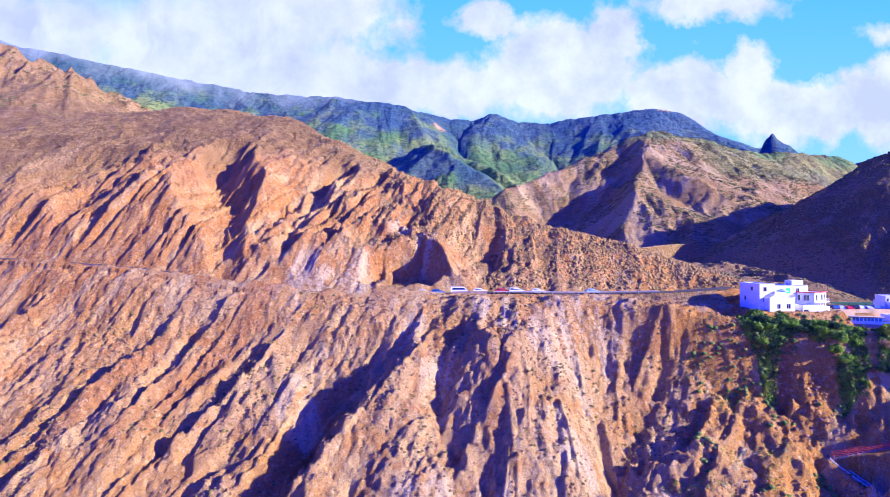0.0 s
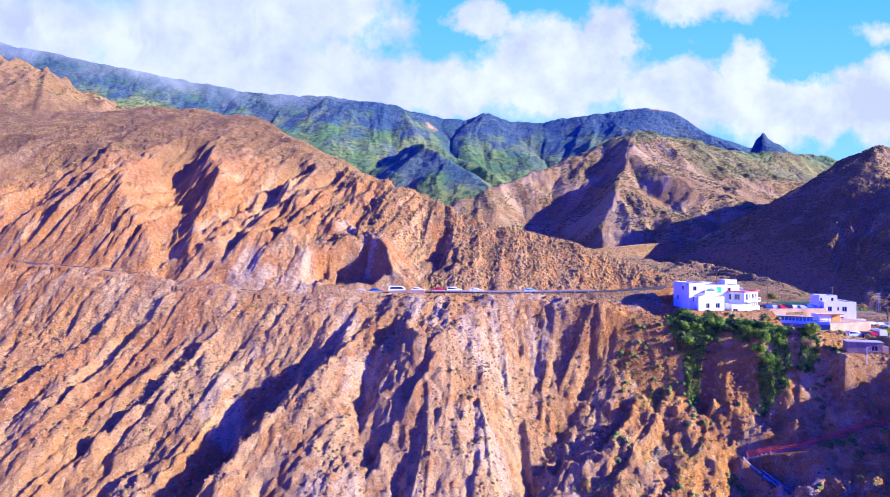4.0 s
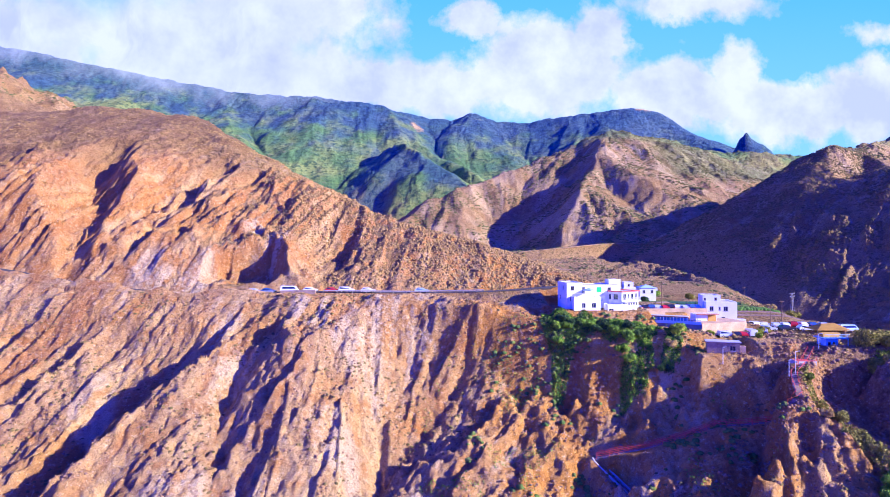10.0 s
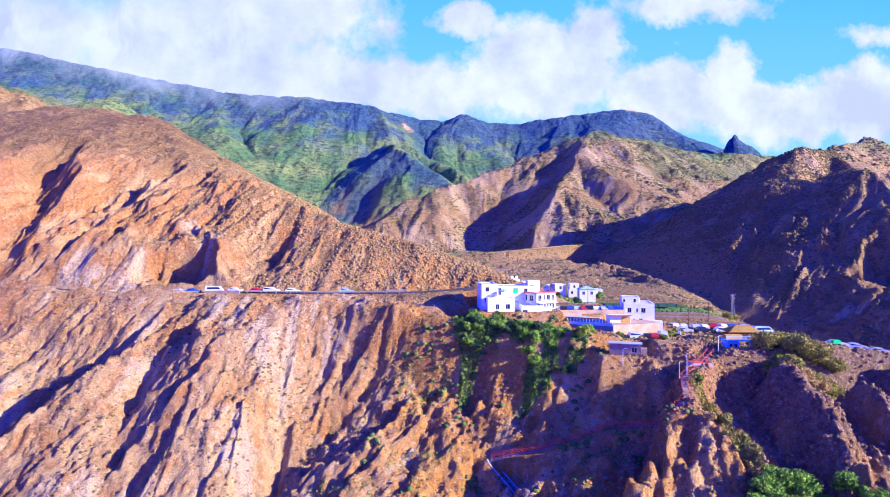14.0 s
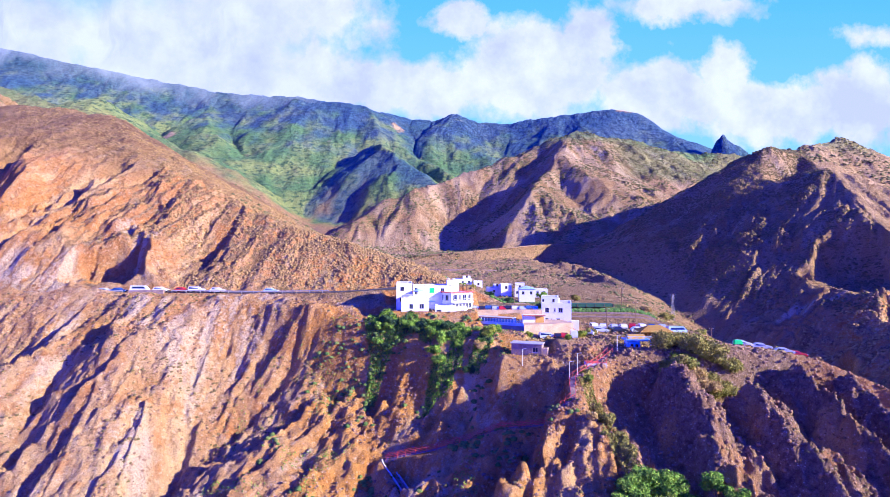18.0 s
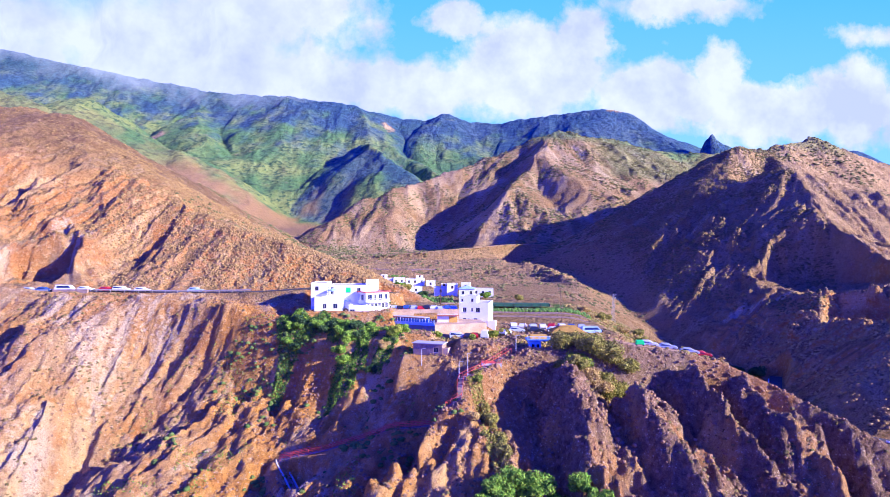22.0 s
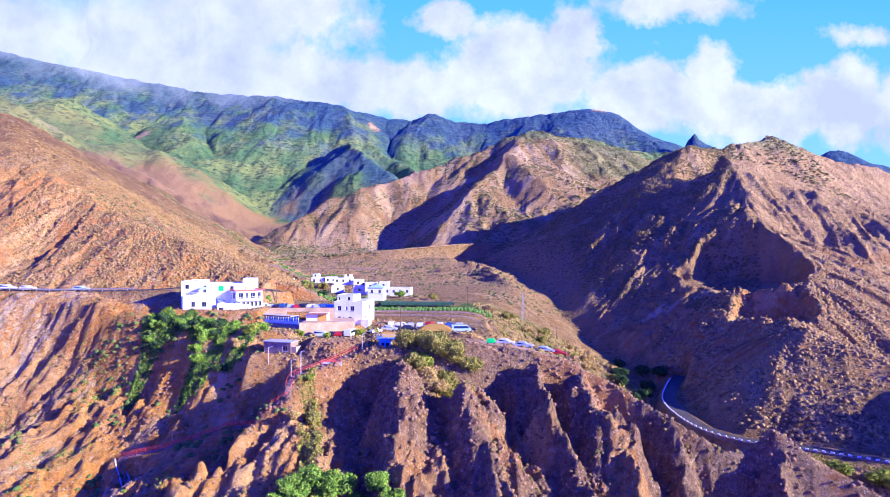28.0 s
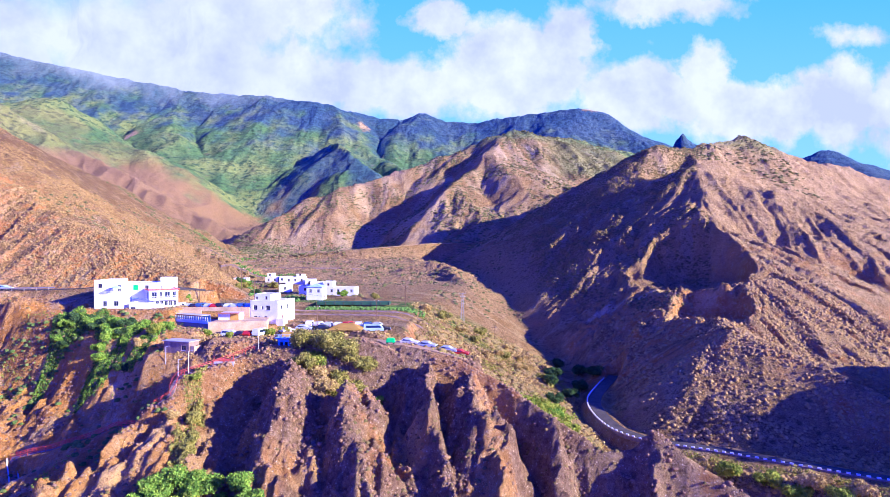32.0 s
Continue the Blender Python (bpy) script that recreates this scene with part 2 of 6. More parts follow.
CLOUDS = [  # centre (x, z), half width, half height, weight
    (-1250, 560, 760, 210, 1.0), (-700, 660, 620, 200, 1.0), (-560, 880, 460, 130, 0.8), (-100, 640, 480, 120, 0.8), (-180, 810, 130, 70, 0.45),
    (380, 700, 270, 165, 1.1), (530, 790, 115, 130, 1.0), (130, 850, 115, 60, 0.8), (800, 620, 230, 115, 1.0), (985, 690, 110, 120, 0.9),
    (1150, 560, 300, 110, 1.0), (1440, 590, 170, 150, 1.0), (850, 905, 300, 60, 0.7), (1480, 820, 140, 60, 0.55), (-1700, 700, 700, 330, 1.0), (1900, 560, 420, 200, 1.0),
]


def sky_backdrop():
    me = bpy.data.meshes.new("backdrop")
    bm = bmesh.new()
    xs = [-3400 + 200 * k for k in range(36)]
    low = [bm.verts.new((x, SKY_Y + 0.00001 * (x - 84) ** 2, -200)) for x in xs]
    top = [bm.verts.new((x, SKY_Y + 0.00001 * (x - 84) ** 2, 1500)) for x in xs]
    for i in range(len(xs) - 1):
        bm.faces.new((low[i], low[i + 1], top[i + 1], top[i]))
    bm.to_mesh(me)
    m = bpy.data.materials.new("sky_and_clouds")
    m.use_nodes = True
    nt = m.node_tree
    nt.nodes.clear()
    g = Nodes(nt)
    pos = nt.nodes.new("ShaderNodeNewGeometry").outputs["Position"]
    warp = nt.nodes.new("ShaderNodeTexNoise")
    warp.inputs["Scale"].default_value, warp.inputs["Detail"].default_value = 0.006, 6
    warp.inputs["Roughness"].default_value = 0.6
    g.link(pos, warp.inputs["Vector"])
    off = nt.nodes.new("ShaderNodeVectorMath")
    off.operation = "MULTIPLY_ADD"
    off.inputs[1].default_value, off.inputs[2].default_value = (240, 0, 170), (-120, 0, -85)
    g.link(warp.outputs["Color"], off.inputs[0])
    add = nt.nodes.new("ShaderNodeVectorMath")
    g.link(pos, add.inputs[0])
    g.link(off.outputs[0], add.inputs[1])
    total = None
    for x, z, w, h, k in CLOUDS:
        mp = nt.nodes.new("ShaderNodeMapping")
        mp.inputs["Location"].default_value = (-x / w, 0, -z / h)
        mp.inputs["Scale"].default_value = (1 / w, 0, 1 / h)
        g.link(add.outputs[0], mp.inputs[0])
        ln = nt.nodes.new("ShaderNodeVectorMath")
        ln.operation = "LENGTH"
        g.link(mp.outputs[0], ln.inputs[0])
        v = g.remap(ln.outputs["Value"], 1.25, 0.35, 0, k)
        total = v if total is None else g.math("MAXIMUM", total, v)
    wisps = g.noise(pos, 0.009, 8, 0.62)
    dens = g.math("ADD", total, g.math("MULTIPLY", g.math("SUBTRACT", wisps, 0.5), 1.1))
    cover = g.remap(dens, 0.16, 0.54)
    sep = nt.nodes.new("ShaderNodeSeparateXYZ")
    g.link(pos, sep.inputs[0])
    blue = g.mix(g.remap(sep.outputs[2], 350, 950), (0.46, 0.82, 0.80), (0.22, 0.62, 0.78))
    shade = g.noise(pos, 0.0042, 5, 0.6)
    white = g.mix(g.remap(shade, 0.36, 0.6), (0.78, 0.76, 0.78), (1.12, 1.05, 0.86))
    em = nt.nodes.new("ShaderNodeEmission")
    g.link(g.mix(cover, blue, white), em.inputs[0])
    em.inputs[1].default_value = SKY_GLOW
    out = nt.nodes.new("ShaderNodeOutputMaterial")
    g.link(em.outputs[0], out.inputs[0])
    me.materials.append(m)
    return tagged(new("backdrop", me), "blue sky with white cumulus clouds over mountains", "sky", kind="structure")


SKY_GLOW = 0.364
sky_backdrop()


def cloud_bank():
    """Low cloud that lies over the crest of the forested massif."""
    me = bpy.data.meshes.new("cloud_bank")
    bm = bmesh.new()
    cols = 40
    grid = [[bm.verts.new((-1500 + 1400 * i / cols, 1300 + 30 * math.sin(i * 0.9) + 0.00004 * (-150 - (-1500 + 1400 * i / cols)) ** 2 + 14 * math.sin(j * 2.1 + i), 330 + 60 * j)) for i in range(cols + 1)] for j in range(8)]
    for j in range(7):
        for i in range(cols):
            bm.faces.new((grid[j][i], grid[j][i + 1], grid[j + 1][i + 1], grid[j + 1][i]))
    bm.to_mesh(me)
    bm.free()
    for p in me.polygons:
        p.use_smooth = True
    m = bpy.data.materials.new("cloud_vapour")
    m.use_nodes = True
    nt = m.node_tree
    nt.nodes.clear()
    g = Nodes(nt)
    pos = nt.nodes.new("ShaderNodeNewGeometry").outputs["Position"]
    sep = nt.nodes.new("ShaderNodeSeparateXYZ")
    g.link(pos, sep.inputs[0])
    puff = g.noise(pos, 0.008, 7, 0.62)
    base = g.math("ADD", 425.0, g.math("MULTIPLY", g.math("SUBTRACT", -283.0, sep.outputs[0]), 0.185))
    above = g.math("ADD", g.math("SUBTRACT", sep.outputs[2], base), g.math("MULTIPLY", g.math("SUBTRACT", puff, 0.5), 190.0))
    a = g.remap(above, -15.0, 75.0)
    a = g.math("MULTIPLY", a, g.remap(sep.outputs[0], -170.0, -330.0))
    a = g.math("MULTIPLY", a, g.remap(sep.outputs[2], 740.0, 620.0))
    em = nt.nodes.new("ShaderNodeEmission")
    g.link(g.mix(g.remap(g.noise(pos, 0.005, 5, 0.6), 0.36, 0.6), (0.74, 0.72, 0.76), (1.08, 1.02, 0.85)), em.inputs[0])
    em.inputs[1].default_value = SKY_GLOW
    mix, tr, out = nt.nodes.new("ShaderNodeMixShader"), nt.nodes.new("ShaderNodeBsdfTransparent"), nt.nodes.new("ShaderNodeOutputMaterial")
    g.link(a, mix.inputs[0])
    g.link(tr.outputs[0], mix.inputs[1])
    g.link(em.outputs[0], mix.inputs[2])
    g.link(mix.outputs[0], out.inputs[0])
    me.materials.append(m)
    ob = tagged(new("cloud_bank", me), "soft white cloud lying over a mountain crest", "cloud", kind="stuff")
    ob.visible_shadow = False
    return ob


cloud_bank()

# ---- numeric noise ----
def lattice(ix, iy, seed):
    h = (ix.astype(np.int64) * 374761393 + iy.astype(np.int64) * 668265263 + seed * 974634777) & 0xFFFFFFFF
    h = ((h ^ (h >> 13)) * 1274126177) & 0xFFFFFFFF
    return ((h ^ (h >> 16)) & 0xFFFF) / 32767.5 - 1.0


def vnoise(x, y, seed=0):
    ix, iy = np.floor(x), np.floor(y)
    fx, fy = x - ix, y - iy
    ux, uy = fx * fx * fx * (fx * (fx * 6 - 15) + 10), fy * fy * fy * (fy * (fy * 6 - 15) + 10)
    a, b = lattice(ix, iy, seed), lattice(ix + 1, iy, seed)
    c, d = lattice(ix, iy + 1, seed), lattice(ix + 1, iy + 1, seed)
    return (a + (b - a) * ux) * (1 - uy) + (c + (d - c) * ux) * uy


def fbm(x, y, octaves=4, seed=0, gain=0.5):
    total, amp = 0.0, 1.0
    for k in range(octaves):
        total = total + amp * vnoise(x * 2 ** k + 17.3 * k, y * 2 ** k - 9.1 * k, seed + k)
        amp *= gain
    return total


def ridged(x, y, octaves=3, seed=0, gain=0.5):
    """1 on crests, towards 0 in sharp furrows' floors, averaged over octaves."""
    total, amp, norm = 0.0, 1.0, 0.0
    for k in range(octaves):
        total = total + amp * (1 - np.abs(vnoise(x * 2 ** k + 5.7 * k, y * 2 ** k + 3.3 * k, seed + k)) * 2)
        norm += amp
        amp *= gain
    return total / norm


def step01(a, b, v):
    s = np.clip((v - a) / (b - a), 0, 1)
    return s * s * (3 - 2 * s)


def softmax2(a, b, k):
    h = np.clip(0.5 + 0.5 * (a - b) / k, 0, 1)
    return b + (a - b) * h + k * h * (1 - h)


def softmin2(a, b, k):
    return -softmax2(-a, -b, k)


def line_field(X, Y, line):
    """Distance to a polyline, its height at the nearest point, and the side (+1 left of its way, -1 right)."""
    best = np.full(X.shape, 1e18)
    zz, side = np.zeros(X.shape), np.ones(X.shape)
    for (x0, y0, z0), (x1, y1, z1) in zip(line, line[1:]):
        dx, dy = x1 - x0, y1 - y0
        t = np.clip(((X - x0) * dx + (Y - y0) * dy) / (dx * dx + dy * dy), 0, 1)
        ex, ey = X - (x0 + t * dx), Y - (y0 + t * dy)
        d2 = ex * ex + ey * ey
        near = d2 < best
        best = np.where(near, d2, best)
        zz = np.where(near, z0 + t * (z1 - z0), zz)
        side = np.where(near, np.clip(1.6 * (dx * ey - dy * ex) / (math.hypot(dx, dy) * np.sqrt(d2) + 1e-6), -1, 1), side)
    return np.sqrt(best), zz, side


def by_side(side, left, right):
    return 0.5 * (left + right) + 0.5 * side * (left - right)


def envelope(X, Y, line, left, right, soft, up=1):
    """The surface that falls away (up=1) or rises (up=-1) from a crest or floor line on both sides."""
    best = np.full(X.shape, -1e9 * up)
    for (x0, y0, z0), (x1, y1, z1) in zip(line, line[1:]):
        dx, dy = x1 - x0, y1 - y0
        t = np.clip(((X - x0) * dx + (Y - y0) * dy) / (dx * dx + dy * dy), 0, 1)
        ex, ey = X - (x0 + t * dx), Y - (y0 + t * dy)
        d = np.sqrt(ex * ex + ey * ey)
        side = np.clip(1.6 * (dx * ey - dy * ex) / (math.hypot(dx, dy) * d + 1e-6), -1, 1)
        v = z0 + t * (z1 - z0) - up * (np.sqrt(d * d + soft * soft) - soft) * by_side(side, left, right)
        best = np.maximum(best, v) if up > 0 else np.minimum(best, v)
    return best


# ---- landforms: crest lines (x, y, height), slope on the left and right of the line's way, roundness ----
MAIN_ROAD = [(-260, 232, 121), (-160, 208, 117.5), (-97, 191, 114.0), (-60, 182, 109.0), (-27, 177, 106.3), (8, 176, 107.2), (40, 174, 107.0), (62, 171, 107.6), (80, 170, 109.0), (98, 176, 107)]
GULLY_ROAD = [(221, 199, 78.2), (214, 186, 77.2), (208.5, 173, 76.8), (207, 161, 76.5), (208.5, 149, 76), (214, 141, 75.8), (226, 133, 76.2), (252, 116, 76.4), (290, 96, 76)]
EDGE_TRACK = [(126, 152, 98.5), (138, 146, 98.5), (148, 139, 98.7), (157, 136, 98.3), (165, 134.6, 97.2), (172, 133.4, 95.4)]
HILL_TRACK = [(20, 402, 112), (60, 396, 114.5), (112, 394, 119), (150, 405, 122.5), (186, 424, 124)]
CLIFF_PATH = [(86, 117, 70.8), (83, 121, 73.5), (80, 124.5, 76.4), (82, 124, 77.2), (89.6, 122.5, 79.2), (99, 121.5, 82.4), (103, 121, 84.1), (108, 119, 85.0), (112.6, 117.5, 86.0), (116.2, 116.5, 88.0), (114.2, 114.5, 90.2), (116.3, 115, 91.6), (116.8, 117.5, 94.6), (120.4, 121.5, 95.6), (124, 125.5, 96.6), (127, 129, 97.8)]
# level yards: x, x, y, y, height
YARDS = [(95, 117, 157, 186, 103.2), (127, 156, 152, 176, 98.5), (113, 127, 140.5, 149, 98.2), (114, 129, 151, 172, 99.9), (78, 99, 151, 168, 104.2), (105, 114, 131, 136, 96.7), (130, 138, 130, 136, 98.3), (108, 134, 206, 246, 101.0), (44, 106, 264, 296, 103.2)]
RIDGES = {
    "left_hill": ([(-420, 372, 218), (-300, 360, 207), (-230, 350, 200), (-165, 342, 199), (-115, 332, 197), (-88, 315, 190)], 0.6, 0.48, 6),
    "scrub_hill": ([(-88, 315, 190), (-55, 276, 170), (-36, 250, 156), (-4, 230, 143.5), (20, 219, 133), (43, 210, 126), (61, 204, 121), (78, 200, 116), (91, 190, 110), (104, 184, 103)], 0.5, 0.7, 4),
    "left_rocks": ([(-760, 620, 360), (-420, 510, 306), (-343, 465, 276), (-262, 422, 243), (-205, 412, 215), (-125, 400, 178), (-60, 385, 148), (-10, 380, 122)], 0.55, 0.6, 4),
    "rosy_spur": ([(-620, 830, 372), (-470, 805, 326), (-400, 796, 294), (-345, 790, 260), (-260, 750, 222), (-176, 708, 190), (-130, 690, 166), (-75, 650, 138), (-40, 610, 118)], 0.6, 0.62, 2),
    "green_spur": ([(-760, 1000, 400), (-520, 940, 344), (-461, 940, 353), (-412, 930, 327), (-294, 900, 267), (-200, 860, 208), (-152, 840, 172)], 0.6, 0.6, 12),
    "massif": ([(-1500, 1650, 760), (-895, 1470, 590), (-495, 1450, 505), (-181, 1350, 454), (-101, 1330, 438), (0, 1330, 406), (60, 1330, 402), (106, 1328, 418), (150, 1320, 400), (224, 1300, 392), (308, 1280, 401), (425, 1260, 411), (470, 1250, 403), (488, 1240, 366), (537, 1210, 345), (600, 1180, 318), (720, 1190, 290)], 0.6, 0.62, 10),
    "massif_spur": ([(-101, 1330, 434), (-34, 1210, 346), (40, 1100, 292), (98, 1000, 246), (120, 960, 225)], 0.55, 0.9, 4),
    "massif_arm": ([(-495, 1450, 500), (-400, 1240, 390), (-322, 1090, 320), (-230, 1000, 240)], 0.65, 0.65, 10),
    "shade_hill": ([(-80, 1130, 304), (-22, 1000, 292), (22, 950, 266), (60, 905, 238), (92, 860, 200)], 0.75, 0.9, 3),
    "mid_hill": ([(-6, 515, 126), (20, 540, 150), (45, 580, 171), (111, 640, 196), (159, 670, 216), (198, 690, 240), (235, 700, 258), (273, 710, 252), (326, 740, 252), (388, 760, 245), (520, 800, 240)], 0.6, 0.62, 4),
    "mid_spur": ([(235, 700, 258), (200, 622, 216), (170, 548, 180), (152, 474, 149), (134, 420, 121)], 0.42, 0.95, 1.5),
    "mid_spur_right": ([(290, 715, 250), (283, 650, 212), (268, 590, 175), (245, 520, 143), (214, 450, 119)], 0.6, 0.95, 1.5),
    "spire": ([(552, 1060, 286), (560, 1054, 316), (565, 1054, 324), (574, 1052, 312), (600, 1050, 296)], 2.2, 1.8, 1),
    "right_hill": ([(120, 330, 100), (160, 340, 113), (196, 345, 132), (226, 350, 150), (258, 360, 168), (295, 392, 184), (337, 420, 189), (372, 446, 200), (382, 449, 203), (404, 450, 195), (430, 450, 184), (508, 460, 172), (640, 480, 150)], 0.6, 0.9, 5),
    "right_spur": ([(328, 418, 190), (318, 372, 174), (300, 328, 160), (289, 292, 144), (280, 260, 127), (267, 230, 114.5), (254, 206, 105), (245, 185, 96), (239, 168, 90), (236, 150, 86), (234, 120, 78)], 0.42, 0.62, 2.5),
    "flank_rib": ([(294, 326, 163), (263, 293, 142), (246, 286, 131), (227, 264, 109), (212, 248, 95)], 0.5, 0.5, 8),
    "flank_shoulder": ([(268, 348, 163), (240, 337, 148), (222, 326, 133), (203, 315, 119), (188, 318, 110)], 0.55, 0.6, 8),
    "fin": ([(270, 226, 113), (258, 217, 110), (247, 208, 105.5), (240, 202, 100), (234, 196, 92)], 1.1, 1.0, 0.5),
    "right_far_spur": ([(430, 450, 184), (440, 380, 140), (430, 300, 100), (420, 220, 76), (400, 120, 60)], 0.5, 0.5, 8),
    "knob_crest": ([(158, 129, 99), (169, 126.5, 97), (178, 122, 93), (187, 114, 88), (195, 110, 83.5), (200, 110, 84), (203.5, 109, 87.6), (208, 106, 84), (217, 100, 79), (235, 86, 70), (255, 70, 58)], 0.9, 1.0, 0.6),
    "blue_peak": ([(700, 1260, 270), (870, 1230, 300), (905, 1205, 318), (940, 1200, 300), (1100, 1200, 262)], 0.5, 0.5, 6),
}
# spurs of the sea cliff, from the road down
SPURS = [
    [(-150, 200, 114), (-165, 178, 98), (-185, 152, 78), (-210, 125, 55)],
    [(-115, 189, 112), (-126, 170, 98), (-141, 150, 80), (-160, 128, 60)],
    [(-70, 180, 108), (-81, 160, 94), (-91, 147, 83), (-108, 128, 64)],
    [(-33, 174, 105), (-45, 160, 94.5), (-52, 149, 85), (-61, 137, 74), (-74, 122, 58)],
    [(-4, 166, 104), (-13, 144, 92.6), (-26, 127, 76.5), (-42, 108, 58)],
    [(8, 168, 106), (11, 147, 99.4), (9.5, 138, 88), (5, 126, 76), (-2, 110, 60)],
    [(23, 167, 105.5), (29, 152, 98), (36, 139, 85), (42, 125, 71), (48, 110, 57)],
    [(53, 166, 105), (50, 153, 95), (48, 144, 86), (47, 136, 78)],
    [(67, 158, 104), (61, 147, 95), (55, 135, 81), (50, 122, 68), (46, 108, 55)],
    [(74, 153, 102), (69, 142, 93), (63, 130, 81), (59, 118, 69), (56, 106, 56)],
    [(86, 147, 100), (80, 136, 90), (72, 125, 81), (66, 113, 70), (58, 100, 57)],
    [(111, 134, 98.8), (105, 130.5, 91.5), (99, 127, 85.5)],
    [(120, 124, 95), (116, 117, 91.5), (110, 108, 85.5), (103, 99, 79), (94, 86, 66)],
    [(137, 120, 97), (138, 111, 93), (138.5, 100, 86), (140, 92, 79), (141, 80, 67)],
    [(149, 114, 95.5), (151.5, 104, 89), (154, 94, 81.5), (157, 82, 70)],
    [(163, 124, 97), (166, 108, 89), (168, 96, 81), (170, 84, 70)],
    [(173, 121, 95), (175.5, 106, 90), (176, 94, 81.5), (177, 82, 70)],
    [(187, 112, 88), (187, 102, 80), (188, 92, 71)],
    [(204, 108, 86), (200, 98, 77), (198, 88, 68)],
]
# ravines of the hill above the road: floor line, slope of the sides
RAVINES = [
    ([(-66, 182, 107), (-62, 202, 115), (-52, 224, 130), (-40, 242, 145)], 1.3),
    ([(-67, 184, 107), (-79, 204, 116), (-85, 216, 123), (-89, 238, 140), (-90, 256, 156)], 1.3),
    ([(-19, 178, 106), (-23, 186, 110), (-26, 193, 116), (-30, 202, 126)], 1.2),
    ([(-150, 208, 118), (-153, 230, 133), (-152, 256, 153)], 0.8),
    ([(-44, 181, 107), (-48, 196, 115), (-55, 212, 128)], 1.1),
    ([(-190, 218, 120), (-196, 248, 140), (-200, 280, 165)], 0.8),
    ([(-134, 200, 116), (-138, 220, 131), (-142, 240, 147)], 0.9),
    ([(38, 177, 106.5), (40, 184, 110), (40, 191, 114.5)], 1.0),
]
EDGE_X = [-420, -260, -160, -97, -60, -27, 0, 10, 22, 45, 58, 72, 85, 100, 110, 124, 136, 156, 168, 178, 200, 260, 420]
EDGE_Y = [240, 226, 203, 186, 177, 172, 170, 166, 168, 166, 159, 151.5, 147, 141, 136, 130, 128, 129, 127, 123.5, 108, 80, 40]
EDGE_Z = [128, 121, 117, 113.6, 108.6, 106, 106.6, 106.8, 106.6, 106.6, 106, 102.5, 101.4, 100.5, 100, 99.3, 99.3, 100.4, 98, 95, 86, 66, 40]


# outcrops of pale rock: x, y and half widths
PALE_SPOTS = [(226, 240, 6, 4), (232, 236, 5, 4), (246, 233, 7, 3), (258, 232, 6, 3), (240, 205, 4, 4), (300, 372, 5, 9), (205, 668, 22, 16), (222, 650, 14, 16), (250, 640, 10, 18), (-34, 184, 9, 5), (-26, 186, 7, 6), (-44, 188, 6, 6), (-6, 197, 4, 6), (-16, 205, 6, 4), (-420, 505, 60, 22), (-13, 1250, 14, 22), (-444, 1150, 12, 18), (455, 1236, 18, 10), (-385, 800, 22, 10)]


def valley(y):
    return np.interp(y, [60, 150, 180, 230, 290, 330, 395, 460, 620, 830, 1000, 1400, 2200, 4600], [98.5, 99, 99.3, 100.4, 103, 107, 114, 117, 124, 150, 188, 260, 180, 120])


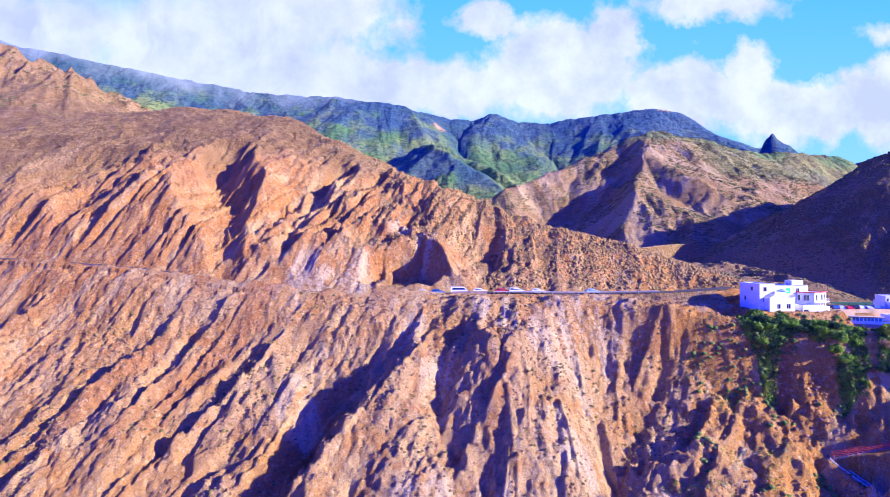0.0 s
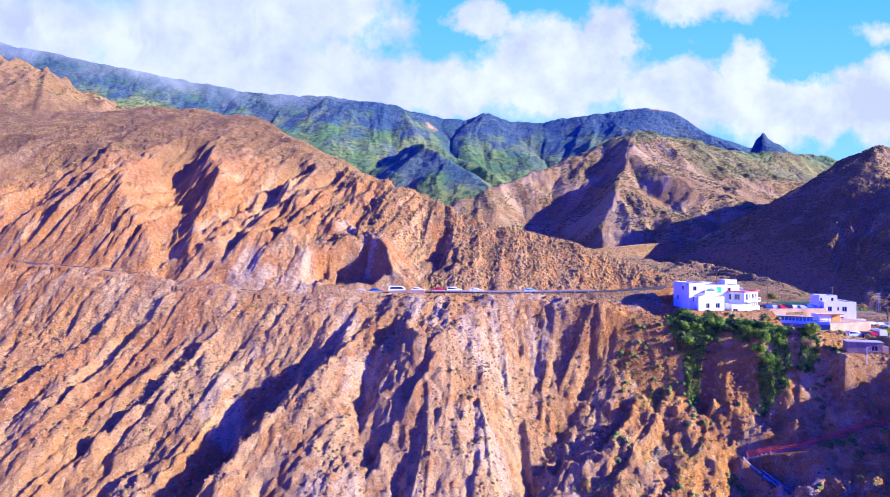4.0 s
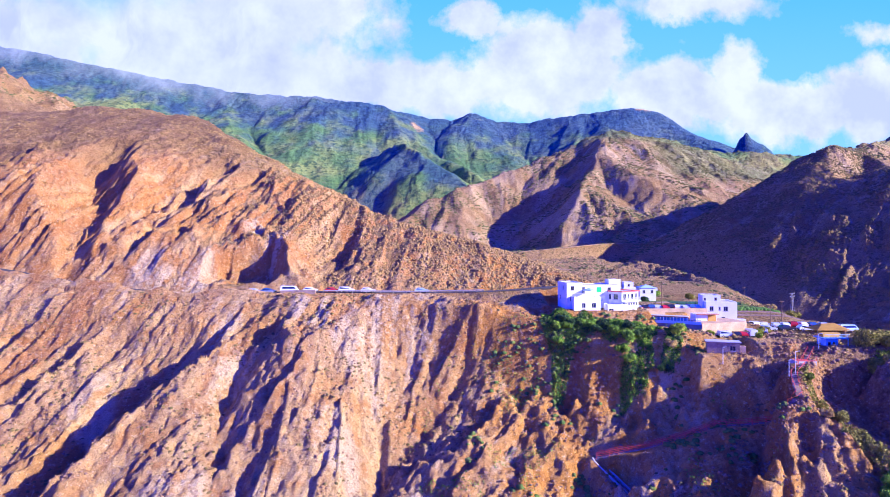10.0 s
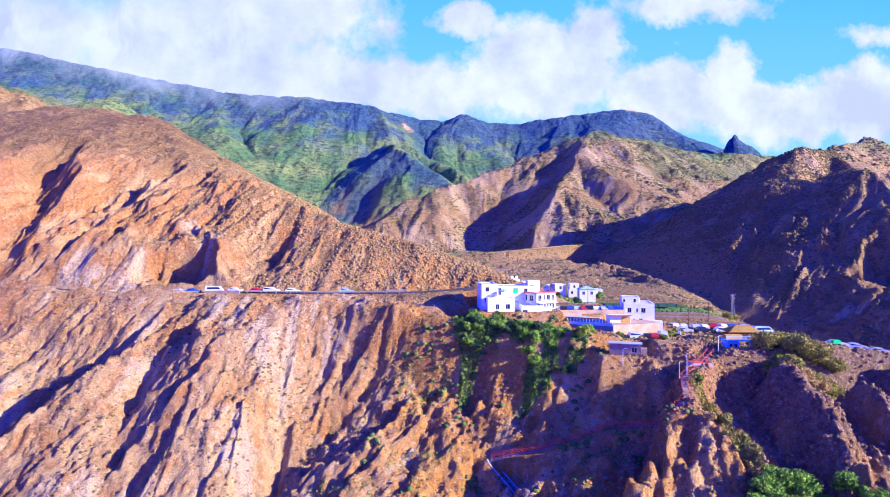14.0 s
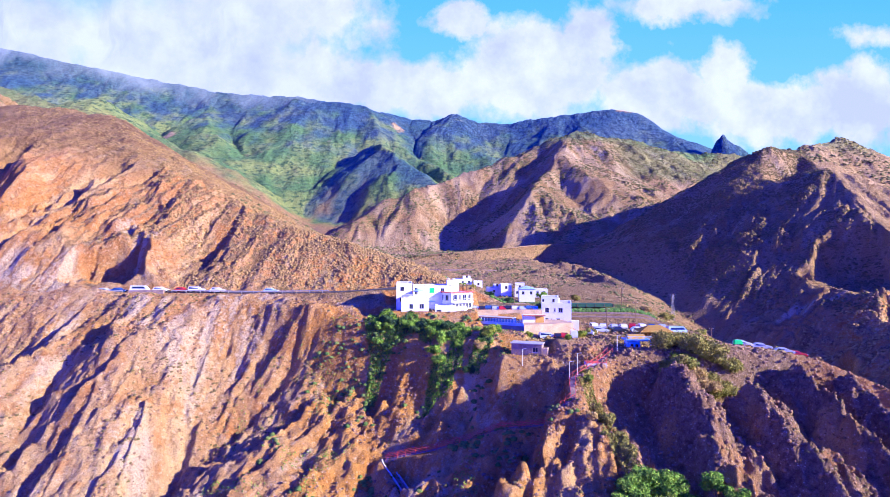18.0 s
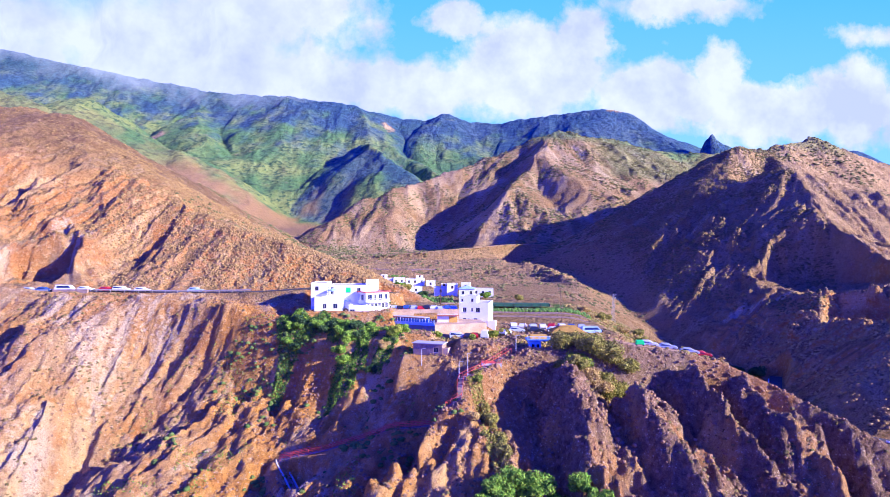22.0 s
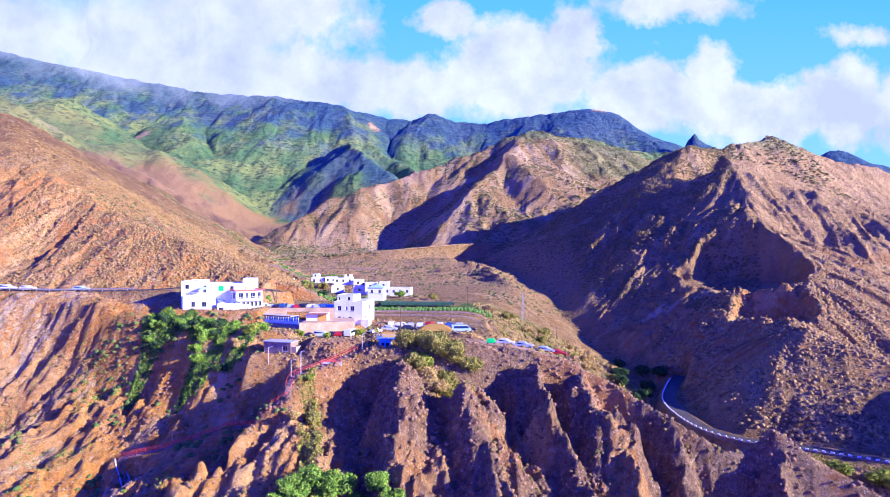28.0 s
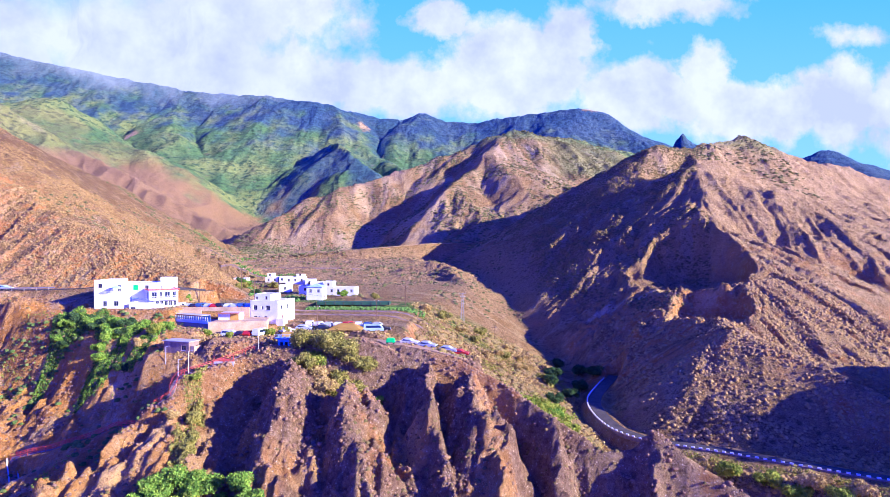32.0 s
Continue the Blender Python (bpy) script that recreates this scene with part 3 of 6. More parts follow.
def broad_height(X, Y):
    """The land without gullies, stones and roads."""
    ye, ze = np.interp(X, EDGE_X, EDGE_Y), np.interp(X, EDGE_X, EDGE_Z)
    back = Y - ye
    z = ze + (valley(Y) - ze) * step01(0, 35, back)
    z = z - 55 * step01(235, 330, X) * step01(340, 220, Y)
    far_warp = 12 * step01(350, 800, Y)
    Xw = X + 3.0 * fbm(X / 30, Y / 30, 3, 101) + far_warp * fbm(X / 110, Y / 110, 3, 103)
    Yw = Y + 3.0 * fbm(X / 30, Y / 30, 3, 102) + far_warp * fbm(X / 110, Y / 110, 3, 104)
    for name, (line, left, right, soft) in RIDGES.items():
        if name == "knob_crest":
            continue
        if name == "right_spur":
            d, h, side = line_field(Xw, Yw, line)
            z = softmax2(z, h - (np.sqrt(d * d + soft * soft) - soft) * by_side(side, left, right), 3.0)
            continue
        z = softmax2(z, envelope(Xw, Yw, line, left, right, soft), 3.0 if line[0][1] < 600 else 10.0)
    # the cut above the road
    yr, zr = np.interp(X, [p[0] for p in MAIN_ROAD], [p[1] for p in MAIN_ROAD]), np.interp(X, [p[0] for p in MAIN_ROAD], [p[2] for p in MAIN_ROAD])
    for line, slope in RAVINES:
        dug = np.maximum(z - envelope(Xw, Yw, line, slope, slope, 1.5, -1) - 40 * step01(0, 40, Y - line[-1][1]), 0)
        most = 15 if slope > 1.25 else 8
        z = z - most * np.tanh(dug / most)
    cut = zr + np.interp(X, [-30, -22, -12, -3, 6, 22], [1.2, 1.5, 3.0, 3.0, 1.15, 1.05]) * np.maximum(Y - yr - 3, 0)
    z = np.where(X < 100, softmin2(z, cut + 400 * step01(60, 100, X), 1.5), z)
    # the bare rock nose beside the road, its dark hollow and its sunny face
    d = np.hypot((X + 11) * 0.8, (Y - 185) * 1.1) + 1.5 * fbm(X / 6, Y / 6, 3, 65)
    z = softmin2(z, 107.2 + 0.35 * d + 2.6 * np.maximum(d - 10, 0), 0.8) - 4.5 * np.exp(-((X - 11) / 10) ** 2 - ((Y - 198) / 11) ** 2)
    z = softmax2(z, envelope(X + 0.8 * fbm(X / 5, Y / 5, 3, 63), Y, [(-34, 220, 138), (-20, 211, 131.5), (-9, 202, 127.5), (-3, 195, 123), (0.5, 187, 118.5), (2, 182, 114.5), (4, 180, 107.5)], 0.75, 3.4, 0.3), 0.6)
    # the side valley with the lower road
    z = softmin2(z, envelope(Xw, Yw, [(150, 420, 112), (180, 335, 106), (194, 285, 96), (201, 238, 84), (208, 200, 77), (206, 180, 75.5), (204, 160, 74.5), (209, 144, 73), (222, 126, 68), (245, 104, 60), (290, 60, 40)], 0.62, 0.5, 3, -1) - 1, 2.0)
    # the bushy shoulder that rises away from the lower road
    z = z + 0.06 * np.clip(X - 246, 0, 60) * step01(250, 172, Y) * step01(116, 142, Y)
    # two scooped hollows in the flank of the right-hand hill
    for bx, by, bz, r in ((258, 238, 100, 21), (254, 203, 92, 10)):
        d = np.hypot(X - bx, (Y - by) * 0.8)
        z = softmin2(z, bz + 0.30 * d + 2.2 * np.maximum(d - r + 3 * fbm(X / 9, Y / 9, 2, 64), 0), 1.0)
    # the cliff to the sea
    drop = np.maximum(-back, 0)
    shelf = np.interp(X, [-420, -97, -60, -20, 2, 12, 24, 60, 72, 100, 126, 160, 420], [6, 6, 6, 8, 18, 22, 14, 4, 3, 4, 3, 0.5, 0.5])
    steep = np.interp(X, [-420, -97, 0, 60, 90, 126, 170, 420], [0.75, 0.78, 0.95, 1.0, 1.0, 1.15, 1.9, 1.9])
    fall = 0.30 * np.minimum(drop, shelf) + steep * np.maximum(drop - shelf, 0)
    fall = np.where(fall > 40, 40 + (fall - 40) * 0.8, fall)
    cliff = ze - fall - np.interp(X, [-100, 5, 16, 36, 50, 70, 95, 112, 190, 215], [6.5, 6.0, 2.0, 1.5, 1.8, 3.0, 5.5, 10, 10, 6]) * step01(1, np.interp(X, [90, 112, 145, 160], [16, 15, 13, 5]), drop)
    z = np.where(back < 0, np.minimum(z, cliff), z)
    wob = 1.3 * fbm(X / 9, Y / 9, 3, 61) + 0.9 * fbm(X / 2.6, Y / 2.6, 2, 62)
    for k, line in enumerate(SPURS):
        sunny, shaded = (2.4, 1.1) if k > 14 else (0.95, 1.6) if k > 12 else (0.62, 1.5) if k > 6 else (0.8, 1.25)
        z = softmax2(z, np.minimum(envelope(X + wob, Y, line, sunny, shaded, 0.6), ze - 0.15 * drop), 0.6)
    z = softmax2(z, envelope(X + wob, Y, [(61, 157, 102), (57, 136, 86), (55, 112, 68), (54, 90, 50)], 0.42, 0.5, 3), 2.0)
    # the recess of the cliff below the houses, and the bench that carries the footpath
    z = z + step01(3, 13, drop) * np.interp(X, [27, 35, 45, 60, 80, 86, 91, 97, 104], [0, -6.0, -6.2, -6.4, -5.6, -2.5, 2.0, 0.5, 0])
    z = softmax2(z, envelope(X, Y, RIDGES["knob_crest"][0], 0.9, 2.2, 0.4), 1.0)
    # an unseen shoulder, added beyond the lower road to shade the slope under it
    z = softmax2(z, envelope(X, Y, [(285, 108, 98), (300, 125, 109), (318, 140, 110), (345, 150, 107), (400, 150, 80)], 0.9, 0.9, 4), 1.0)
    # the bushy verge outside the lower road
    z = softmax2(z, envelope(X, Y, [(214, 129, 74.5), (222, 122, 76), (234, 115, 76.4), (252, 104, 76.2), (280, 88, 75)], 0.05, 0.9, 2), 1.0)
    return np.maximum(z, -6), drop


# ---- fall-line relief: ribs and rills drawn out along the steepest descent ----
def soften(a, n):
    for _ in range(n):
        p = np.pad(a, 1, mode="edge")
        a = (p[:-2, 1:-1] + p[2:, 1:-1] + p[1:-1, :-2] + p[1:-1, 2:] + 2 * p[1:-1, 1:-1]) / 6
    return a


class Rills:
    """Unit-variance streak fields over a rectangle; each follows the slope of the broad land."""
    def __init__(self, x0, x1, y0, y1, cell, widths, reach, smooth, seed, lean=None):
        self.x0, self.y0, self.cell = x0, y0, cell
        X, Y = np.meshgrid(np.arange(x0, x1 + cell, cell), np.arange(y0, y1 + cell, cell))
        self.shape = X.shape
        gy, gx = np.gradient(soften(broad_height(X, Y)[0], smooth))
        if lean:
            way, mask = np.interp(X, *lean), step01(60, 20, X + 0.25 * (Y - 200)) * step01(290, 250, Y) + step01(0, 20, X - 20) * step01(172, 160, Y)
            much = 0.75 * np.clip(mask, 0, 1) * (np.hypot(gx, gy) + 0.02)
            gx, gy = gx * (1 - 0.6 * np.clip(mask, 0, 1)) + much * way, gy * (1 - 0.6 * np.clip(mask, 0, 1)) + much
        g = np.hypot(gx, gy) + 1e-6
        flow = np.stack([-gx / g, -gy / g], -1)
        seeds = [vnoise(X / w, Y / w, seed + k) + 0.6 * vnoise(X / w * 1.9, Y / w * 1.9, seed + k + 30) for k, w in enumerate(widths)]
        src = np.stack(seeds, -1)
        total = src.copy()
        steps = int(reach / (1.5 * cell))
        jj, ii = np.meshgrid(np.arange(self.shape[1], dtype=float), np.arange(self.shape[0], dtype=float))
        for way in (1.5, -1.5):
            px, py = jj.copy(), ii.copy()
            for k in range(steps):
                a = np.clip(np.rint(px).astype(int), 0, self.shape[1] - 1)
                b = np.clip(np.rint(py).astype(int), 0, self.shape[0] - 1)
                px, py = px + way * flow[b, a, 0], py + way * flow[b, a, 1]
                total += (1 - 0.7 * k / steps) * self.at_index(src, px, py)
        self.fields = total - total.mean((0, 1))
        self.fields /= self.fields.std((0, 1))

    def at_index(self, grid, px, py):
        px, py = np.clip(px, 0, self.shape[1] - 1.001), np.clip(py, 0, self.shape[0] - 1.001)
        i, j = py.astype(int), px.astype(int)
        u, v = (px - j)[..., None], (py - i)[..., None]
        return (grid[i, j] * (1 - u) + grid[i, j + 1] * u) * (1 - v) + (grid[i + 1, j] * (1 - u) + grid[i + 1, j + 1] * u) * v

    def __call__(self, X, Y):
        """The fields at X, Y, and a weight that fades to nothing at the rectangle's rim."""
        px, py = (X - self.x0) / self.cell, (Y - self.y0) / self.cell
        rim = np.minimum(np.minimum(px, self.shape[1] - 1 - px), np.minimum(py, self.shape[0] - 1 - py))
        f = self.at_index(self.fields, px, py)
        return [f[..., k] for k in range(f.shape[-1])], step01(0, 12, rim)


NEAR_RILLS = Rills(-270, 400, 66, 345, 0.65, (8.0, 3.2, 1.35, 4.5, 1.8), 20, 18, 301, ([-160, -20, 4, 14, 30, 40, 47, 56, 90, 112, 130, 150, 200], [0.9, 0.85, 0.7, 0.35, 0.1, 0.3, 0.8, 1.0, 1.0, 0.8, 0.2, 0.0, 0.0]))
MID_RILLS = Rills(-420, 560, 318, 800, 2.0, (20.0, 8.0, 4.0), 50, 8, 331)
FAR_RILLS = Rills(-1300, 1000, 760, 1520, 5.5, (70.0, 30.0, 12.0), 190, 8, 361)


def crest(n):
    """Sharp crests, open troughs."""
    return 0.8 - np.minimum(np.abs(n), 2.0)


def ground_height(X, Y):
    z, drop = broad_height(X, Y)
    ye = np.interp(X, EDGE_X, EDGE_Y)
    depth = ye - Y
    near = step01(330, 240, Y)
    # ribs and rills of the sea cliff and of the hill above the road
    cliffy = step01(0, 14, drop) * step01(45, 85, Y)
    hill = step01(3, 22, -depth) * near * step01(70, -25, X + 0.25 * (Y - 200)) * (1 - 0.85 * np.exp(-((X - 2) / 13) ** 2 - ((Y - 188) / 14) ** 2))
    (n1, n2, n3, n4, n5), w = NEAR_RILLS(X, Y)
    (n1, n2, n3, n4, n5), w = NEAR_RILLS(X + 1.8 * np.clip(crest(n1), -1, 1) + 0.5 * crest(n2), Y)
    bare = hill * step01(285, 235, Y + 8 * n4)
    patch = np.clip(0.75 + 0.5 * fbm(X / 17, Y / 17, 3, 12), 0.25, 1.4)
    ribs = np.interp(X, [-160, -20, 20, 45, 60, 88, 100, 130, 220], [1.4, 1.4, 1.3, 1.9, 2.4, 2.2, 1.6, 1.5, 1.2])
    z = z + w * cliffy * (ribs * crest(n1) * patch - 0.7 * crest(n2) * patch - 0.36 * crest(n3))
    z = z + w * bare * (1.7 * crest(n1) * patch - 1.2 * crest(n2) * patch - 0.6 * crest(n3)) + w * (hill - bare) * (0.5 * crest(n1) - 0.25 * crest(n2))
    flank = w * step01(196, 226, X) * step01(150, 185, Y)
    z = z + flank * (0.9 * crest(n1) - 0.7 * crest(n2) - 0.3 * crest(n3))
    # folds of the hills inland
    hills = step01(190, 260, Y) * (1 - step01(30, -10, X) * step01(300, 260, Y))
    z = z + hills * step01(2, 30, z - valley(Y)) * np.interp(Y, [200, 760, 900], [0.7, 2.5, 0.9]) * (2.2 * (ridged(X / 46 + 0.3 * fbm(X / 90, Y / 90, 2, 5), Y / 95, 3, 31) - 0.5))
    (m1, m2, m3), w = MID_RILLS(X, Y)
    z = z + w * step01(338, 400, Y) * step01(3, 14, z - valley(Y)) * (1.4 * crest(m1) - 0.9 * crest(m2) - 0.5 * crest(m3))
    z = z + step01(385, 410, Y) * step01(560, 500, Y) * step01(-140, -200, X) * 10 * (ridged(X / 26, Y / 26, 3, 46) - 0.4)
    far = step01(760, 1000, Y)
    (f1, f2, f3), w = FAR_RILLS(X, Y)
    z = z + far * w * (step01(20, 110, 470 - 0.17 * X - z) * (-4.5 * crest(f1) - 2.4 * crest(f2)) - 1.2 * crest(f3) + 0.8 * fbm(X / 20, Y / 20, 3, 44))
    # rain gullies down the sunny side of the right-hand hill
    sunny = step01(6, 40, X - np.interp(Y, [150, 205, 258, 310, 360, 430], [243, 251, 270, 288, 307, 345])) * step01(110, 150, Y) * step01(470, 430, Y)
    w = (X + 0.9 * Y) / 1.35 + 5 * fbm(X / 40, Y / 40, 3, 66)
    z = z - sunny * np.interp(Y, [230, 330], [1.0, 3.6]) * np.clip(1 - np.abs(vnoise(w / 30, X / 160, 67)) * 3.2, 0, 1) * step01(-0.5, 0.3, fbm(X / 60, Y / 60, 2, 68))
    z = z + sunny * 0.9 * (ridged(w / 9, X / 40, 2, 69) - 0.4)
    # rows of rock ribs down the shaded flank
    shady = step01(206, 220, X) * step01(4, -12, X - np.interp(Y, [150, 205, 258, 310, 360, 430], [243, 251, 270, 288, 307, 345])) * step01(176, 206, Y) * step01(440, 400, Y)
    q = (X * 0.92 + Y * 0.12 + 12 * fbm(X / 30, Y / 30, 4, 76)) / 9
    s = q - np.floor(q)
    z = z + shady * step01(395, 330, Y) * 1.0 * np.where(s < 0.84, s / 0.84 - 0.5, 0.5 - (s - 0.84) / 0.16)
    # old field terraces on the valley floor
    old = step01(286, 300, Y) * step01(455, 420, Y) * step01(-10, 20, X) * step01(200, 165, X) * step01(126, 120, z)
    shelf = np.floor(z / 1.5) * 1.5 + 1.5 * step01(0.7, 1.0, z / 1.5 - np.floor(z / 1.5))
    z = z + old * (shelf - z)
    # roughness
    plate = (1 - cliffy) * step01(112, 102, z) * step01(60, 90, X) * step01(320, 280, Y)
    rough = 1 - 0.9 * plate
    z = z + rough * (0.55 * fbm(X / 5, Y / 5, 3, 51) + (0.35 + 0.2 * cliffy) * fbm(X / 1.6, Y / 1.6, 3, 52) * step01(420, 200, Y))
    crag = ridged(X / 6 + 0.5 * fbm(X / 6, Y / 6, 2, 54), Y / 17, 4, 55, 0.55) - 0.35
    z = z + step01(0, 7, drop) * step01(30, 80, Y) * crag * np.interp(X, [-200, 60, 100, 116, 220], [0.5, 0.4, 0.6, 1.5, 1.7])
    z = z + step01(0, 5, drop) * np.interp(X, [40, 98, 116], [0.2, 0.35, 0.9]) * (1.0 * (ridged(X / 2.3, Y / 2.3 + z / 3, 3, 57, 0.6) - 0.4) + 0.45 * (0.5 - np.abs((z / 2.6 + 0.5 * fbm(X / 5, Y / 5, 3, 58)) % 1.0 - 0.5)))
    z = z + bare * 1.8 * crag
    d, h, side = line_field(X, Y, MAIN_ROAD)
    apron = h - 0.2 - 0.34 * np.maximum(d - 2.7, 0) + 0.5 * fbm(X / 4, Y / 4, 3, 94)
    z = np.where((side < 0) & (d < 14), z + step01(44, 56, X) * step01(84, 77, X) * np.maximum(apron - z, 0), z)
    for x0, x1, y0, y1, level in YARDS:
        far_off = np.maximum(np.maximum(x0 - X, X - x1), np.maximum(y0 - Y, Y - y1))
        w = step01(3.0, 0.3, far_off)
        z = z * (1 - w) + (level + 0.06 * fbm(X / 3, Y / 3, 2, 91)) * w
    d, h, side = line_field(X, Y, MAIN_ROAD)
    berm = np.exp(-((d - 4.3) / 1.3) ** 2) * (side < 0) * step01(4, -8, X) * (1.2 + 1.1 * fbm(X / 8, Y / 8, 3, 92))
    z = z * (1 - (berm > 0.05)) + np.maximum(z, np.minimum(z + 2.5, h + berm)) * (berm > 0.05)
    d, h, side = line_field(X, Y, [p for p in CLIFF_PATH if 77 < p[2] < 85.5])
    z = np.where((side < 0) & (d < 16) & (X > 80) & (X < 109), np.minimum(z, h + 0.2 - 0.36 * d + 0.3 * fbm(X / 2, Y / 2, 2, 93)), z)
    for line, half, rim in ((MAIN_ROAD, 2.7, 1.2), (GULLY_ROAD, 2.0, 2.2), (EDGE_TRACK, 2.4, 1.6), (HILL_TRACK, 2.2, 3.0), (CLIFF_PATH, 1.2, 2.6)):
        d, h, side = line_field(X, Y, line)
        w = step01(half + rim, half, d)
        z = z * (1 - w) + (h - 0.08) * w
    return z


# ---- the ground: one sheet, finer where the camera is near ----
def ramp(*spans):
    out = [spans[0][0]]
    for a, b, stepm in spans:
        n = max(1, int(round((b - a) / stepm)))
        out += [a + (b - a) * (k + 1) / n for k in range(n)]
    return np.array(out)


ROW_Y = ramp((-900, 0, 150), (0, 60, 5), (60, 84, 1.6), (84, 190, 0.42), (190, 290, 0.75), (290, 480, 1.7), (480, 900, 4.2), (900, 1500, 6.5), (1500, 2300, 40), (2300, 4700, 300))
COL_S = np.concatenate([-np.geomspace(4.2, 1.04, 12), np.linspace(-1, 1, 1000), np.geomspace(1.04, 4.2, 12)])
GX = 84 + COL_S[None, :] * (84 + 0.79 * np.maximum(ROW_Y, 70)[:, None] + 8)
GY = np.repeat(ROW_Y[:, None], len(COL_S), 1)
GZ = ground_height(GX, GY)


def grid_mesh(name, X, Y, Z):
    r, c = X.shape
    me = bpy.data.meshes.new(name)
    me.vertices.add(r * c)
    me.vertices.foreach_set("co", np.stack([X, Y, Z], -1).astype(np.float32).ravel())
    i = (np.arange(r - 1)[:, None] * c + np.arange(c - 1)[None, :]).ravel()
    quads = np.stack([i, i + 1, i + 1 + c, i + c], -1).astype(np.int32)
    me.loops.add(quads.size)
    me.loops.foreach_set("vertex_index", quads.ravel())
    me.polygons.add(len(quads))
    me.polygons.foreach_set("loop_start", np.arange(len(quads), dtype=np.int32) * 4)
    me.update(calc_edges=True)
    return me


def height_at(x, y):
    return float(ground_height(np.array([[float(x)]]), np.array([[float(y)]]))[0, 0])


ground_mesh = grid_mesh("ground", GX, GY, GZ)


def land_cover(X, Y, Z):
    """Scrub soil, forest, pale rock; grey rock, grass, painted haze and cloud shade; rock bands, threads, rosy earth.
    """
    n1, n2 = fbm(X / 30, Y / 30, 4, 71), fbm(X / 7, Y / 7, 4, 72)
    ye = np.interp(X, EDGE_X, EDGE_Y)
    slope_y, slope_x = np.gradient(Z, axis=0) / np.maximum(np.gradient(Y, axis=0), 1e-3), np.gradient(Z, axis=1) / np.maximum(np.gradient(X, axis=1), 1e-3)
    slope = np.hypot(slope_x, slope_y)
    above = step01(2, 10, Y - ye)
    scrub = above * np.clip(step01(1.15, 0.75, slope + 0.25 * n2) + step01(240, 320, Y), 0, 1) * step01(-62, -20, X + 0.5 * (Y - 200) + 14 * n1)
    scrub = scrub * (1 - np.exp(-(((X - 2) / 11) ** 2 + ((Y - 190) / 11) ** 2) ** 2))
    scrub = np.maximum(scrub, above * step01(225, 262, Y + 10 * n1) * 0.9)
    forest = step01(690, 790, Y + 40 * n1 - 130 * step01(60, -60, X) * step01(-560, -460, X))
    forest = np.maximum(forest, 0.75 * step01(225, 255, Z + 8 * n1) * step01(560, 640, Y))
    forest = np.maximum(forest, 0.55 * step01(182, 198, Z + 5 * n1) * step01(380, 420, Y) * step01(250, 300, X))
    pale = step01(0.2, 0.8, fbm(X / 11 + 0.4 * Y / 11, Y / 16, 3, 73) + 0.2 * n2 + 0.55 * step01(-22, 0, X) * step01(50, 36, X) * step01(172, 160, Y)) * (1 - above) * step01(-60, -30, X) * step01(112, 90, X)
    for sx, sy, rx, ry in PALE_SPOTS:
        pale = np.maximum(pale, step01(1.25, 0.55, np.hypot((X - sx) / rx, (Y - sy) / ry) + 0.35 * n2))
    pale = np.maximum(pale, 0.5 * step01(395, 470, Y) * step01(760, 700, Y) * step01(-0.3, 0.4, n1) * step01(0, 30, X))
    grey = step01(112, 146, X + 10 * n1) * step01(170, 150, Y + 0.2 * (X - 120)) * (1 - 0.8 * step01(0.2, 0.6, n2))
    grass = step01(104, 116, X) * step01(190, 172, X) * step01(186, 200, Y) * step01(226, 214, Y + 4 * n2) * step01(-0.3, 0.2, n2)
    # painted blue haze and cloud shade over the upper massif
    haze_shade = 0.85 * step01(265, 400, Z + 50 * n1 + 0.14 * X) * step01(900, 1000, Y)
    # cloud shadow painted over the front face of shade_hill
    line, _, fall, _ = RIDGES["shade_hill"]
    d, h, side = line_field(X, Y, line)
    haze_shade = np.maximum(haze_shade, 0.65 * step01(0.1, -0.1, side) * step01(16, 6, np.abs(Z - h + fall * d)) * step01(190, 160, d))
    (n1, n2, n3, n4, n5), w = NEAR_RILLS(X, Y)
    (m1, m2, m3), wm = MID_RILLS(X, Y)
    band, thread = w * n4 + (1 - w) * wm * m2, w * n5 + (1 - w) * wm * m3
    rosy = step01(480, 540, Y) * step01(880, 800, Y) * step01(10, -30, X)
    rosy = np.maximum(rosy, 0.55 * step01(380, 440, Y) * step01(800, 740, Y) * step01(-0.5, 0.4, n1))
    return np.stack([scrub, forest, pale, np.ones_like(X)], -1), np.stack([grey, grass, haze_shade, np.ones_like(X)], -1), np.stack([0.5 + 0.17 * band, 0.5 + 0.17 * thread, rosy, np.ones_like(X)], -1)


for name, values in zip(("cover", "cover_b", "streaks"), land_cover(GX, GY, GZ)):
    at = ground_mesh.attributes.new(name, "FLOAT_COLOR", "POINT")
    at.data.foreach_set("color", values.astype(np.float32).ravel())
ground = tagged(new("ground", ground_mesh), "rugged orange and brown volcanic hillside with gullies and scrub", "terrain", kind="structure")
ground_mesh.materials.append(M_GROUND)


# ---- building blocks ----
def mesh_of(name, bm, mat):
    me = bpy.data.meshes.new(name)
    bmesh.ops.recalc_face_normals(bm, faces=bm.faces)
    bm.to_mesh(me)
    bm.free()
    me.materials.append(mat)
    return me


def part(name, bm, mat, parent, label=""):
    ob = new(name, mesh_of(name, bm, mat))
    ob.parent = parent
    if label:
        ob["label"] = label
    return ob


def thing(name, m, label, category, group=""):
    ob = new(name)
    ob.empty_display_size = 0.3
    ob.matrix_world = m
    return tagged(ob, label, category, group)


